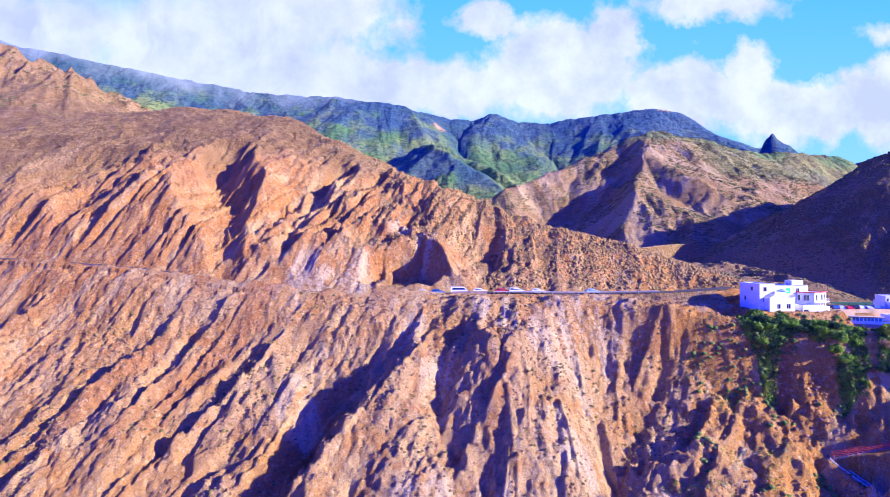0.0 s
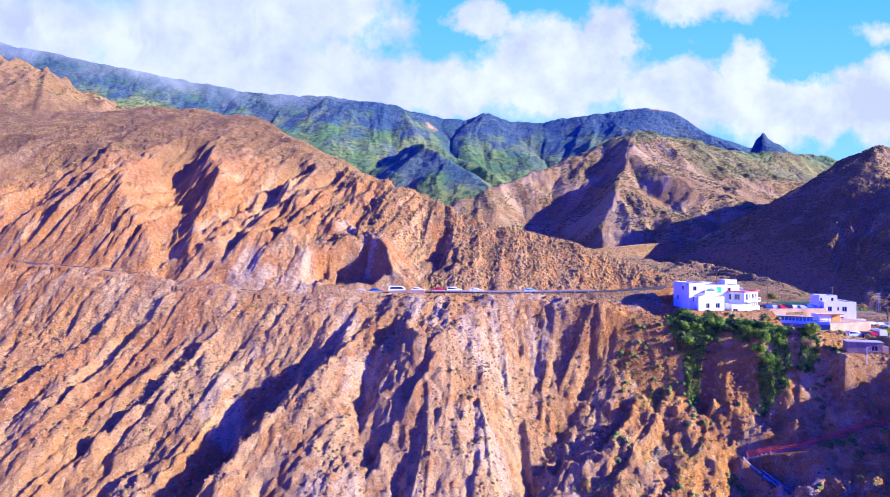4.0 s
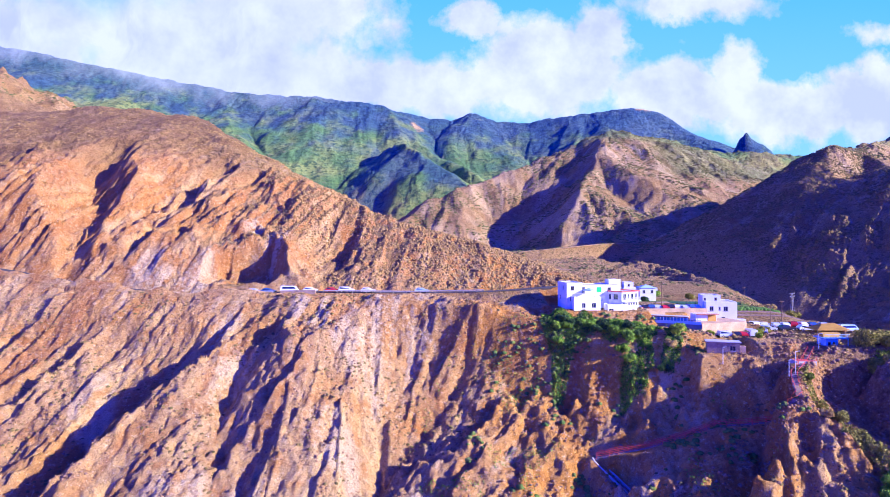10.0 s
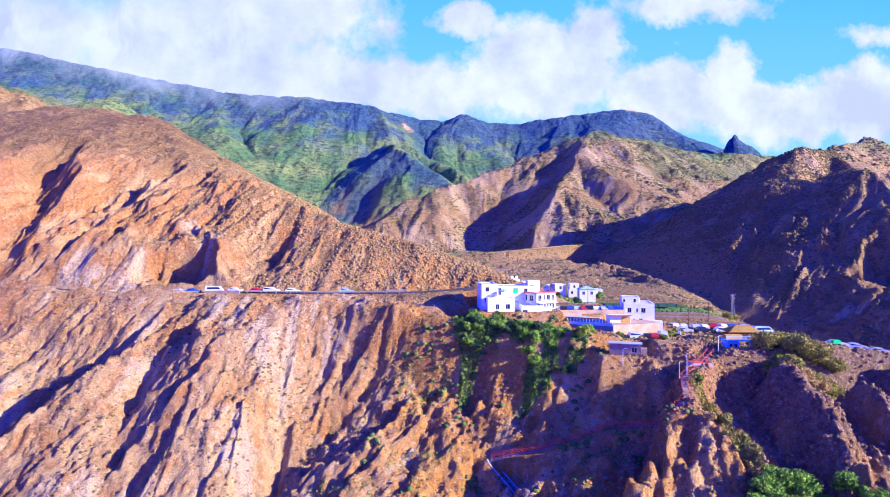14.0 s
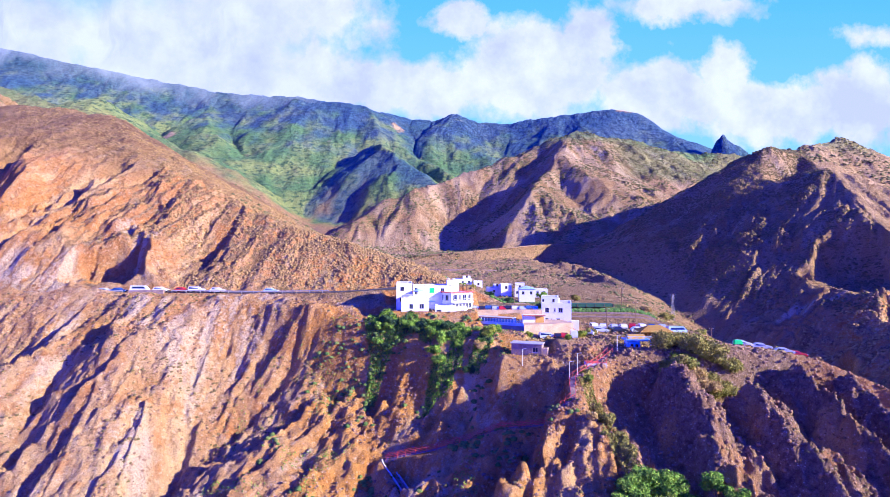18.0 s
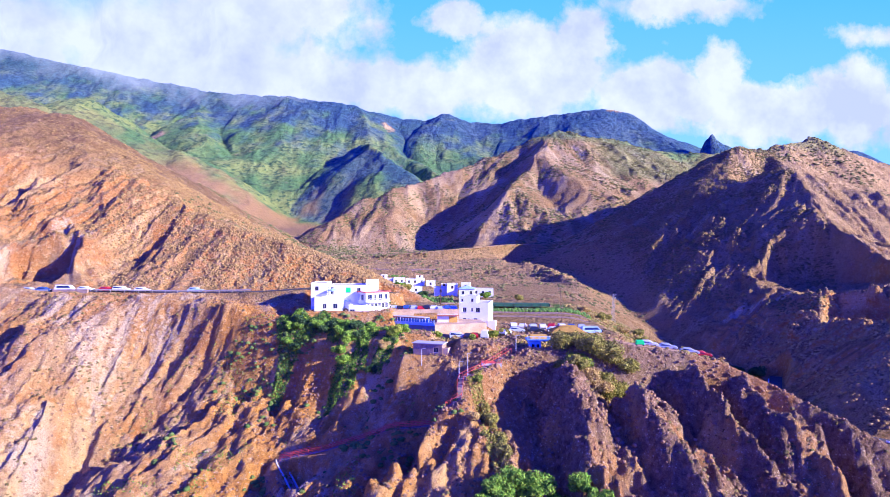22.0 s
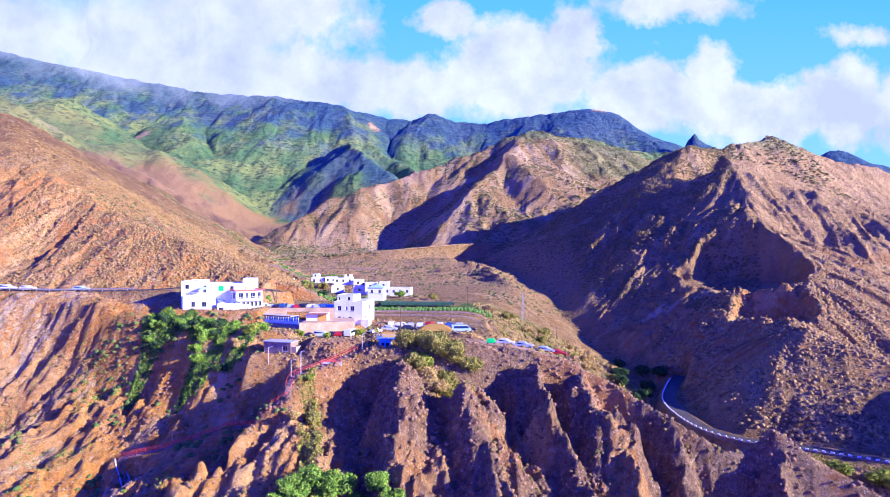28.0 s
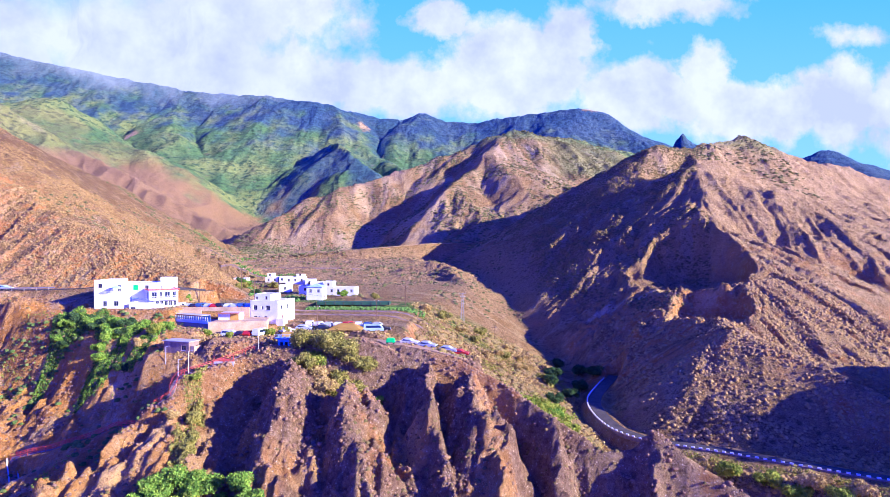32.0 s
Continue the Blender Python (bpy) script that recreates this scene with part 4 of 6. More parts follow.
def box(bm, x0, x1, y0, y1, z0, z1, m=None):
    mat = Matrix.Translation(((x0 + x1) / 2, (y0 + y1) / 2, (z0 + z1) / 2)) @ Matrix.Diagonal((abs(x1 - x0), abs(y1 - y0), abs(z1 - z0), 1))
    bmesh.ops.create_cube(bm, size=1, matrix=(m @ mat) if m else mat)
    return bm


def boxes(*dims):
    bm = bmesh.new()
    for d in dims:
        box(bm, *d)
    return bm


def soft_box(x0, x1, y0, y1, z0, z1, r=0.03, segs=2):
    bm = box(bmesh.new(), x0, x1, y0, y1, z0, z1)
    bmesh.ops.bevel(bm, geom=bm.edges[:], offset=r, segments=segs, affect="EDGES", profile=0.5)
    return bm


def tube(bm, a, b, r0, r1=None, n=7):
    a, b = Vector(a), Vector(b)
    r1 = r0 if r1 is None else r1
    q = (b - a).to_track_quat("Z", "Y").to_matrix()
    lo = [bm.verts.new(a + q @ Vector((math.cos(k / n * 6.2832) * r0, math.sin(k / n * 6.2832) * r0, 0))) for k in range(n)]
    hi = [bm.verts.new(b + q @ Vector((math.cos(k / n * 6.2832) * r1, math.sin(k / n * 6.2832) * r1, 0))) for k in range(n)]
    for k in range(n):
        bm.faces.new((lo[k], lo[(k + 1) % n], hi[(k + 1) % n], hi[k]))
    bm.faces.new(lo[::-1])
    bm.faces.new(hi)
    return bm


M_RED = plain("red_paint", (0.70, 0.09, 0.05), 0.55, 0, 0.2, 0.8)
M_TAN = plain("tan_render", (0.60, 0.41, 0.22), 0.85, 0, 0.3, 0.5, 0.01)
M_OCHRE = plain("ochre_wall", (0.62, 0.36, 0.07), 0.8, 0, 0.2, 0.7, 0.01)
M_BLUE = plain("blue_paint", (0.12, 0.28, 0.62), 0.5, 0, 0.15, 0.8)
M_PALEBLUE = plain("pale_blue_paint", (0.45, 0.62, 0.82), 0.5, 0, 0.12, 0.8)
# terrace wall grey darkened: its shade is put into the colour
M_SHADEWALL = plain("shaded_grey_wall", (0.20, 0.19, 0.22), 0.8, 0, 0.2, 0.6)
M_STONE = plain("rough_stone", (0.36, 0.25, 0.19), 0.95, 0, 0.35, 1.2, 0.04)
M_CONCRETE = plain("concrete", (0.5, 0.46, 0.42), 0.85, 0, 0.2, 0.8, 0.01)
M_GLASS = plain("window_glass", (0.02, 0.03, 0.06), 0.08, 0, 0.1, 2)
M_DARK = plain("dark_rubber", (0.02, 0.02, 0.022), 0.8, 0, 0.2, 4)
M_METAL = plain("galvanised_steel", (0.40, 0.36, 0.32), 0.7, 0.1, 0.15, 2)
M_YELLOW = plain("yellow_canvas", (0.72, 0.46, 0.09), 0.8, 0, 0.12, 1.0)
M_GREENTARP = plain("green_tarpaulin", (0.06, 0.75, 0.12), 0.5, 0, 0.12, 1.5)
M_NET = plain("dark_green_netting", (0.05, 0.13, 0.07), 0.9, 0, 0.3, 1.0)
M_CROP = plain("crop_leaves", (0.14, 0.26, 0.04), 0.9, 0, 0.4, 1.6, 0.05)
M_WOOD = plain("weathered_wood", (0.22, 0.13, 0.075), 0.85, 0, 0.3, 2.0)
M_BARK = plain("bark", (0.14, 0.095, 0.06), 0.9, 0, 0.35, 3.0, 0.02)
M_LAMP = plain("headlight_glass", (0.8, 0.82, 0.85), 0.15, 0, 0.05, 3)
M_TAIL = plain("tail_light", (0.5, 0.02, 0.02), 0.25, 0, 0.05, 3)
M_LINE = plain("road_paint", (0.78, 0.77, 0.74), 0.7, 0, 0.2, 1.2)
M_TERRACOTTA = plain("terracotta", (0.48, 0.16, 0.08), 0.85, 0, 0.25, 1.2)
M_EARTHROAD = plain("packed_earth", (0.42, 0.27, 0.14), 0.95, 0, 0.25, 0.4)


# ---- roads ----
def smooth_line(line, stepm):
    """Evenly spaced points along a rounded polyline."""
    pts = [Vector(p) for p in line]
    out = []
    for i in range(len(pts) - 1):
        p0, p1, p2, p3 = pts[max(i - 1, 0)], pts[i], pts[i + 1], pts[min(i + 2, len(pts) - 1)]
        n = max(2, int((p2 - p1).length / stepm))
        for k in range(n):
            t = k / n
            c = 0.5 * ((2 * p1) + (p2 - p0) * t + (2 * p0 - 5 * p1 + 4 * p2 - p3) * t * t + (3 * p1 - p0 - 3 * p2 + p3) * t ** 3)
            c.z = p1.z + (p2.z - p1.z) * t
            out.append(c)
    return out + [pts[-1]]


def sides(pts):
    """Unit normals to the left of the way, level."""
    out = []
    for i in range(len(pts)):
        d = pts[min(i + 1, len(pts) - 1)] - pts[max(i - 1, 0)]
        out.append(Vector((-d.y, d.x, 0)).normalized())
    return out


def ribbon(pts, a, b, lift, thick=0.12):
    """A strip between offsets a and b from the line, with thickness."""
    bm = bmesh.new()
    rows = []
    for p, n in zip(pts, sides(pts)):
        rows.append([bm.verts.new(p + n * o + Vector((0, 0, h))) for o, h in ((a, lift), (b, lift), (b, lift - thick), (a, lift - thick))])
    for r, s in zip(rows, rows[1:]):
        for k in range(4):
            bm.faces.new((r[k], r[(k + 1) % 4], s[(k + 1) % 4], s[k]))
    bm.faces.new(rows[0][::-1])
    bm.faces.new(rows[-1])
    return bm


def road(name, line, half, label, mat=M_ROAD, lines=True):
    pts = smooth_line(line, 2.0)
    ob = tagged(new(name, mesh_of(name, ribbon(pts, -half, half, 0.03, 0.5), mat)), label, "road", kind="structure")
    if lines:
        for o in (-half + 0.3, half - 0.3):
            part("edge_line", ribbon(pts, o - 0.09, o + 0.09, 0.036, 0.02), M_LINE, ob)
    return pts, ob


main_pts, main_road = road("road", MAIN_ROAD, 2.6, "narrow grey asphalt road cut along the hillside", M_ROAD, False)
gully_pts, gully_road = road("road", GULLY_ROAD, 1.7, "winding dark asphalt road with a white block parapet", M_ROAD, False)
track_pts, track_ob = road("track", EDGE_TRACK, 2.2, "dusty paved lane along the plateau edge", M_EARTHROAD, False)
road("track", HILL_TRACK, 1.8, "pale earth track across the valley slope", M_EARTHROAD, False)


def wall_along(name, pts, a, b, base, top, mat, label, category="wall"):
    bm = ribbon(pts, a, b, top, top - base)
    return tagged(new(name, mesh_of(name, bm, mat)), label, category)


def guard_rail(pts, off, label):
    rail = thing("guard_rail", Matrix(), label, "guard rail")
    ns = sides(pts)
    part("beam", ribbon(pts, off - 0.04, off + 0.04, 0.78, 0.3), M_METAL, rail)
    for k in range(0, len(pts), 2):
        p = pts[k] + ns[k] * (off - 0.07)
        part("post", boxes((p.x - 0.05, p.x + 0.05, p.y - 0.05, p.y + 0.05, p.z - 0.1, p.z + 0.75)), M_METAL, rail)
    return rail


guard_rail([p for p in main_pts if 14 < p.x < 62], -3.15, "long galvanised guard rail beside the hillside road")
guard_rail([p for p in main_pts if -14 < p.x < 0], -3.15, "short galvanised guard rail on the cliff edge")
wall_along("retaining_wall", [p for p in main_pts if -39 < p.x < -14], -3.6, -3.15, -1.6, 0.5, M_OCHRE, "ochre painted retaining wall below the road")
wall_along("parapet", [p for p in main_pts if 0.5 < p.x < 14], -4.0, -3.3, -2.0, 0.75, M_STONE, "stone parapet wall holding a roadside lay-by")
wall_along("parapet", [p for p in main_pts if -60 < p.x < -41], -3.5, -3.2, -0.8, 0.45, M_STONE, "low concrete parapet beside the road in a ravine")
wall_along("parapet", [p for p in main_pts if -130 < p.x < -84], -3.4, -3.2, -0.6, 0.4, M_STONE, "thin concrete road edge high on the hillside")


def block_parapet(pts, off, label):
    """A low wall with evenly spaced raised white blocks."""
    wall = thing("parapet", Matrix(), label, "wall")
    part("footing", ribbon(pts, off - 0.18, off + 0.18, 0.22, 0.9), M_STONE, wall)
    ns, run = sides(pts), 0.0
    mesh = mesh_of("block", soft_box(-0.36, 0.36, -0.14, 0.14, 0.2, 0.55, 0.04, 1), M_WHITE)
    for k in range(len(pts) - 1):
        d = pts[k + 1] - pts[k]
        while run < d.length:
            p = pts[k] + d * (run / d.length) + ns[k] * off
            ob = new("block", mesh)
            ob.parent = wall
            ob.matrix_local = Matrix.Translation(p) @ Matrix.Rotation(math.atan2(d.y, d.x), 4, "Z")
            run += 1.55
        run -= d.length
    return wall


block_parapet([p for p in gully_pts if p.y < 196], -1.95, "white crenellated block parapet along the outer road edge")


# ---- houses ----
def pierced(bm, m, width, height, thick, holes):
    """A wall in the plane y = 0..thick with rectangular openings (x0, x1, z0, z1)."""
    xs = sorted({0.0, width, *[h[0] for h in holes], *[h[1] for h in holes]})
    zs = sorted({0.0, height, *[h[2] for h in holes], *[h[3] for h in holes]})
    for x0, x1 in zip(xs, xs[1:]):
        for z0, z1 in zip(zs, zs[1:]):
            cx, cz = (x0 + x1) / 2, (z0 + z1) / 2
            if not any(h[0] < cx < h[1] and h[2] < cz < h[3] for h in holes):
                box(bm, x0, x1, 0, thick, z0, z1, m)
    for x0, x1 in zip(xs, xs[1:]):
        box(bm, x0, x1, 0, thick, -2.0, 0, m)
    bmesh.ops.remove_doubles(bm, verts=bm.verts, dist=0.001)


def window(parent, m, hole, frame_mat):
    """Frame and pane set back in an opening, with a sill."""
    x0, x1, z0, z1 = hole
    f = 0.07
    bm = bmesh.new()
    for d in ((x0, x0 + f, 0.10, 0.17, z0, z1), (x1 - f, x1, 0.10, 0.17, z0, z1), (x0 + f, x1 - f, 0.10, 0.17, z0, z0 + f), (x0 + f, x1 - f, 0.10, 0.17, z1 - f, z1), ((x0 + x1) / 2 - 0.03, (x0 + x1) / 2 + 0.03, 0.11, 0.16, z0 + f, z1 - f)):
        box(bm, *d, m)
    w = part("window", bm, frame_mat, parent)
    part("pane", box(bmesh.new(), x0 + f, x1 - f, 0.13, 0.145, z0 + f, z1 - f, m), M_GLASS, w)
    part("sill", box(bmesh.new(), x0 - 0.06, x1 + 0.06, -0.08, 0.1, z0 - 0.07, z0 - 0.002, m), M_CONCRETE, w)
    return w


def house_block(parent, x, y, rz, w, d, z0, z1, front=(), right=(), left=(), mat=None, name="wall", roof_mat=None, fascia=None):
    """A flat-roofed block: corner (x, y), turned by rz; w along its front, d deep. Openings are (x0, x1, z0, z1) on each face."""
    mat = mat or M_WHITE
    base = Matrix.Translation((x, y, z0)) @ Matrix.Rotation(radians(rz), 4, "Z")
    h, t = z1 - z0, 0.25
    inset = lambda holes: [(x0 - t, x1 - t, a, b) for x0, x1, a, b in holes]
    faces = {
        "front": (base, w, front),
        "right": (base @ Matrix.Translation((w, t, 0)) @ Matrix.Rotation(radians(90), 4, "Z"), d - 2 * t, inset(right)),
        "back": (base @ Matrix.Translation((w, d, 0)) @ Matrix.Rotation(radians(180), 4, "Z"), w, ()),
        "left": (base @ Matrix.Translation((0, d - t, 0)) @ Matrix.Rotation(radians(-90), 4, "Z"), d - 2 * t, inset(left)),
    }
    for k, (m, width, holes) in faces.items():
        bm = bmesh.new()
        pierced(bm, m, width, h, t, holes)
        body = part(name, bm, mat, parent)
    part("roof", box(bmesh.new(), t, w - t, t, d - t, h - 0.45, h - 0.2, base), roof_mat or M_CONCRETE, parent)
    part("floor", box(bmesh.new(), t, w - t, t, d - t, -0.1, 0.05, base), M_CONCRETE, parent)
    if fascia:
        bm = bmesh.new()
        for x0, x1, y0, y1 in ((-0.35, w + 0.35, -0.35, 0.0), (-0.35, w + 0.35, d, d + 0.35), (-0.35, 0.0, 0.0, d), (w, w + 0.35, 0.0, d)):
            box(bm, x0, x1, y0, y1, h - 0.05, h + 0.22, base)
        part("fascia", bm, fascia, parent, "red-tiled roof edge")
    for k, (m, width, holes) in faces.items():
        for hole in holes:
            if hole[2] < 0.2:
                dr = part("door", box(bmesh.new(), hole[0] + 0.02, hole[1] - 0.02, 0.12, 0.18, hole[2] + 0.06, hole[3] - 0.02, m), M_WOOD, parent)
                part("handle", box(bmesh.new(), hole[1] - 0.2, hole[1] - 0.12, 0.06, 0.12, 1.0, 1.1, m), M_METAL, dr)
            else:
                window(parent, m, hole, M_WOOD if width < 5 else M_CONCRETE)
    return body, base


def railing(parent, m, length, height=0.95, gap=0.14, mat=None, name="railing"):
    mat = mat or M_WHITE
    r = part(name, box(box(bmesh.new(), 0, length, -0.03, 0.03, height - 0.06, height, m), 0, length, -0.025, 0.025, 0.08, 0.13, m), mat, parent)
    n = max(2, int(length / gap))
    mesh = mesh_of("baluster", boxes((-0.015, 0.015, -0.015, 0.015, 0.1, height - 0.05)), mat)
    for k in range(n + 1):
        ob = new("baluster", mesh)
        ob.parent = r
        ob.matrix_local = m @ Matrix.Translation((length * k / n, 0, 0))
    return r


def parasol(x, y, z, mat, label):
    p = thing("parasol", pose(x, y, z), label, "parasol")
    part("pole", tube(bmesh.new(), (0, 0, 0), (0, 0, 2.3), 0.035), M_METAL, p)
    part("foot", tube(bmesh.new(), (0, 0, 0), (0, 0, 0.1), 0.25, 0.2, 10), M_CONCRETE, p)
    bm = bmesh.new()
    top = bm.verts.new((0, 0, 2.55))
    rim = [bm.verts.new((1.5 * math.cos(k * 0.7854), 1.5 * math.sin(k * 0.7854), 2.0)) for k in range(8)]
    low = [bm.verts.new((1.5 * math.cos(k * 0.7854), 1.5 * math.sin(k * 0.7854), 1.82)) for k in range(8)]
    for k in range(8):
        bm.faces.new((top, rim[k], rim[(k + 1) % 8]))
        bm.faces.new((rim[k], low[k], low[(k + 1) % 8], rim[(k + 1) % 8]))
    part("canopy", bm, mat, p)
    return p


# the large white house over the cliff
villa = thing("house", Matrix(), "large white flat-roofed house with red roof edge above the cliff", "house")
house_block(villa, 79.8, 152.6, 4, 4.0, 9.0, 104.2, 111.0, front=[(0.9, 1.7, 2.2, 3.3), (2.2, 3.0, 2.2, 3.3), (1.0, 1.9, 4.9, 5.9)], left=[(2, 3, 2.2, 3.3), (5, 6, 4.9, 5.9)])
house_block(villa, 83.9, 155.2, 4, 10.2, 7.5, 104.2, 110.3, front=[(0.3, 1.1, 3.7, 5.6), (4.2, 5.4, 4.2, 5.5), (7.0, 7.9, 4.2, 5.4)], right=[(2, 3.2, 4.0, 5.3)])
part("shutter", box(bmesh.new(), 4.2, 5.4, -0.05, -0.01, 8.45 - 4.2, 9.6 - 4.2, Matrix.Translation((83.9, 155.2, 104.2)) @ Matrix.Rotation(radians(4), 4, "Z")), M_GREENTARP, villa, "green window shutter")
body, base = house_block(villa, 81.2, 150.4, 6, 6.8, 4.4, 103.4, 107.6, front=[(2.0, 2.9, 1.4, 2.6), (4.5, 5.6, 1.4, 2.6)], left=[(1.2, 2.0, 1.4, 2.6)])
railing(villa, base @ Matrix.Translation((0.1, 0.1, 4.2)), 6.5, 0.8, 0.3)
body, base = house_block(villa, 93.6, 152.4, 36, 6.7, 8.2, 103.6, 108.6, front=[(0.5 + 1.02 * k, 1.25 + 1.02 * k, 1.0, 2.2) for k in range(6)] + [(0.6, 1.8, 3.0, 4.5), (2.4, 3.0, 3.0, 4.5), (3.6, 4.8, 3.0, 4.5), (5.4, 6.2, 3.0, 4.5)], left=[(1.0, 2.6, 3.0, 4.4), (3.4, 4.8, 3.0, 4.4), (5.6, 7.0, 3.0, 4.4), (1.5, 3.5, 0.9, 2.1)], fascia=M_RED)
part("balcony", box(bmesh.new(), 0.2, 6.5, -0.9, 0.0, 2.45, 2.62, base), M_WHITE, villa)
railing(villa, base @ Matrix.Translation((0.25, -0.85, 2.6)), 6.2, 0.9, 0.3)
house_block(villa, 89.6, 150.6, 2, 5.2, 3.4, 102.6, 105.7, front=[(0.3, 1.5, 0.9, 2.0)])
house_block(villa, 94.3, 150.9, 24, 3.4, 3.2, 102.4, 105.3)
house_block(villa, 92.5, 160.5, 4, 3.2, 3.0, 106.0, 111.4)
parasol(85.4, 152.4, 107.2, M_PALEBLUE, "pale blue parasol on the roof terrace of the white house")
parasol(88.4, 156.5, 104.3, M_PALEBLUE, "pale blue parasol beside the white house")

# the smaller white house
cube_house = thing("house", Matrix(), "white two-storey cube house with four front windows", "house")
house_block(cube_house, 117.0, 157.6, -11, 7.6, 9.5, 99.9, 105.7, front=[(0.9, 1.9, 3.4, 4.6), (3.1, 3.6, 3.6, 4.5), (4.3, 5.4, 3.4, 4.6), (1.0, 1.8, 0.9, 1.9), (2.3, 2.7, 1.0, 1.8), (3.8, 4.7, 0.9, 1.9)], right=[(1.5, 2.6, 3.4, 4.6), (5, 6.1, 3.4, 4.6), (2, 3, 0.0, 2.1)])
house_block(cube_house, 117.3, 160.2, -11, 4.4, 5.5, 105.3, 107.2, front=[(0.3, 0.8, 0.5, 1.2), (2.9, 3.5, 0.5, 1.3)])
house_block(cube_house, 124.2, 155.4, -11, 2.0, 2.2, 99.0, 101.3)
part("chimney", boxes((121.9, 122.4, 161.5, 162.0, 105.4, 106.6)), M_WHITE, cube_house)


def far_house(x, y, z, w, d, h, rz, label, upper=None, roof=False):
    ho = thing("house", Matrix(), label, "house", "white houses of the valley hamlet")
    n = max(1, int(w / 2.6))
    holes = [(w * (k + 0.5) / n - 0.45, w * (k + 0.5) / n + 0.45, h - 1.9, h - 0.8) for k in range(n)]
    body, base = house_block(ho, x, y, rz, w, d, z, z + h, front=holes, right=[(d / 2 - 0.5, d / 2 + 0.5, 0.0, 2.05)])
    if upper:
        ux, uw, uh = upper
        b2 = base @ Matrix.Translation((ux, 1.0, h - 0.4))
        house_block(ho, b2.translation.x, b2.translation.y, rz, uw, d - 1.5, z + h - 0.4, z + h + uh, front=[(uw / 2 - 0.4, uw / 2 + 0.4, 0.9, 1.8)])
    if roof:
        bm = bmesh.new()
        top = bm.verts.new((w / 2, d / 2, h + 1.1))
        rim = [bm.verts.new(p) for p in ((-0.3, -0.3, h), (w + 0.3, -0.3, h), (w + 0.3, d + 0.3, h), (-0.3, d + 0.3, h))]
        for k in range(4):
            bm.faces.new((top, rim[k], rim[(k + 1) % 4]))
        bm.faces.new(rim[::-1])
        bm.transform(base)
        part("pyramid_roof", bm, M_PALEBLUE, ho, "pale low pyramid roof")
    return ho


far_house(117.9, 214, 101.0, 5.6, 5.5, 4.6, -4, "tall white tower-like house with a low pyramid roof", None, True)
far_house(108.6, 240, 101.0, 5.0, 7, 3.4, 3, "white flat-roofed house beside a taller block", (2.8, 2.2, 1.2))
far_house(113.6, 238, 101.0, 4.2, 6, 5.0, 0, "white two-storey block house")
far_house(118.5, 236, 101.0, 13.0, 6, 3.2, -5, "long low white house with a flat roof", (0.5, 3.6, 2.2))
far_house(95.2, 270, 103.2, 8.4, 6, 3.2, 4, "pale white house seen beside green terraces", (4.6, 3.2, 1.2))
far_house(104.3, 268, 103.2, 4.0, 5, 2.4, 0, "small white house with a flat roof")
far_house(88.4, 284, 103.2, 5.2, 6, 2.8, 2, "white flat-roofed house in the valley")
far_house(81.6, 285, 103.2, 6.0, 6, 2.5, -3, "white house with a roof room in the valley", (0.6, 2.4, 1.7))
far_house(66.0, 286, 103.2, 6.5, 5, 1.9, 0, "low grey-white shed beside terraces")
far_house(48.6, 284, 104.4, 3.6, 4, 2.8, 6, "small lone white house below the hill")
far_house(98.5, 248, 101.6, 5.0, 5, 2.6, 8, "small white house on a terrace")


# the terrace below the white house
def prism(name, outline, z0, z1, mat, label, category, kind=""):
    bm = bmesh.new()
    lo = [bm.verts.new((x, y, z0)) for x, y in outline]
    hi = [bm.verts.new((x, y, z1)) for x, y in outline]
    n = len(outline)
    for k in range(n):
        bm.faces.new((lo[k], lo[(k + 1) % n], hi[(k + 1) % n], hi[k]))
    bm.faces.new(lo[::-1])
    bm.faces.new(hi)
    return tagged(new(name, mesh_of(name, bm, mat)), label, category, kind=kind)


prism("terrace", [(99.3, 151.4), (111.0, 145.6), (111.2, 156.5), (99.6, 156.5)], 96.5, 101.15, M_SHADEWALL, "terrace of a cliffside restaurant, its grey wall painted dark as in shade", "terrace", "structure")
prism("terrace", [(111.02, 145.7), (123.6, 149.6), (122.0, 157.2), (111.2, 157.2)], 96.5, 101.5, M_TAN, "tan rendered retaining wall below the cube house", "terrace", "structure")
wall_along("garden_wall", smooth_line([(97.5, 156.0, 103.2), (106, 156.6, 103.2), (117, 157.0, 103.2)], 2), -0.2, 0.2, -3.2, 0.85, M_TAN, "long tan rendered garden wall of the upper yard")
wall_along("garden_wall", smooth_line([(94.5, 151.2, 103.0), (98.5, 154.0, 103.0), (105.5, 155.2, 103.0)], 2), -0.2, 0.2, -3.0, 0.5, M_TAN, "tan rendered wall stepping down from the white house")
wall_along("terrace_wall", smooth_line([(112, 140.6, 98.1), (127, 140.4, 98.1)], 2), -0.3, 0.3, -2.2, 0.1, M_STONE, "rough stone wall holding the car shelf")

pavilion = thing("pavilion", Matrix(), "blue railed restaurant pavilion with white posts and red roof edge", "pavilion")
m = Matrix.Translation((99.5, 151.3, 101.15)) @ Matrix.Rotation(math.atan2(-5.7, 11.6), 4, "Z")
part("dado", box(bmesh.new(), 0, 12.6, 0.05, 0.2, 0, 0.7, m), M_PALEBLUE, pavilion)
post_mesh = mesh_of("post", boxes((-0.06, 0.06, -0.06, 0.06, 0, 1.55)), M_WHITE)
for k in range(17):
    ob = new("post", post_mesh)
    ob.parent = pavilion
    ob.matrix_local = m @ Matrix.Translation((0.1 + 12.4 * k / 16, 0.12, 0))
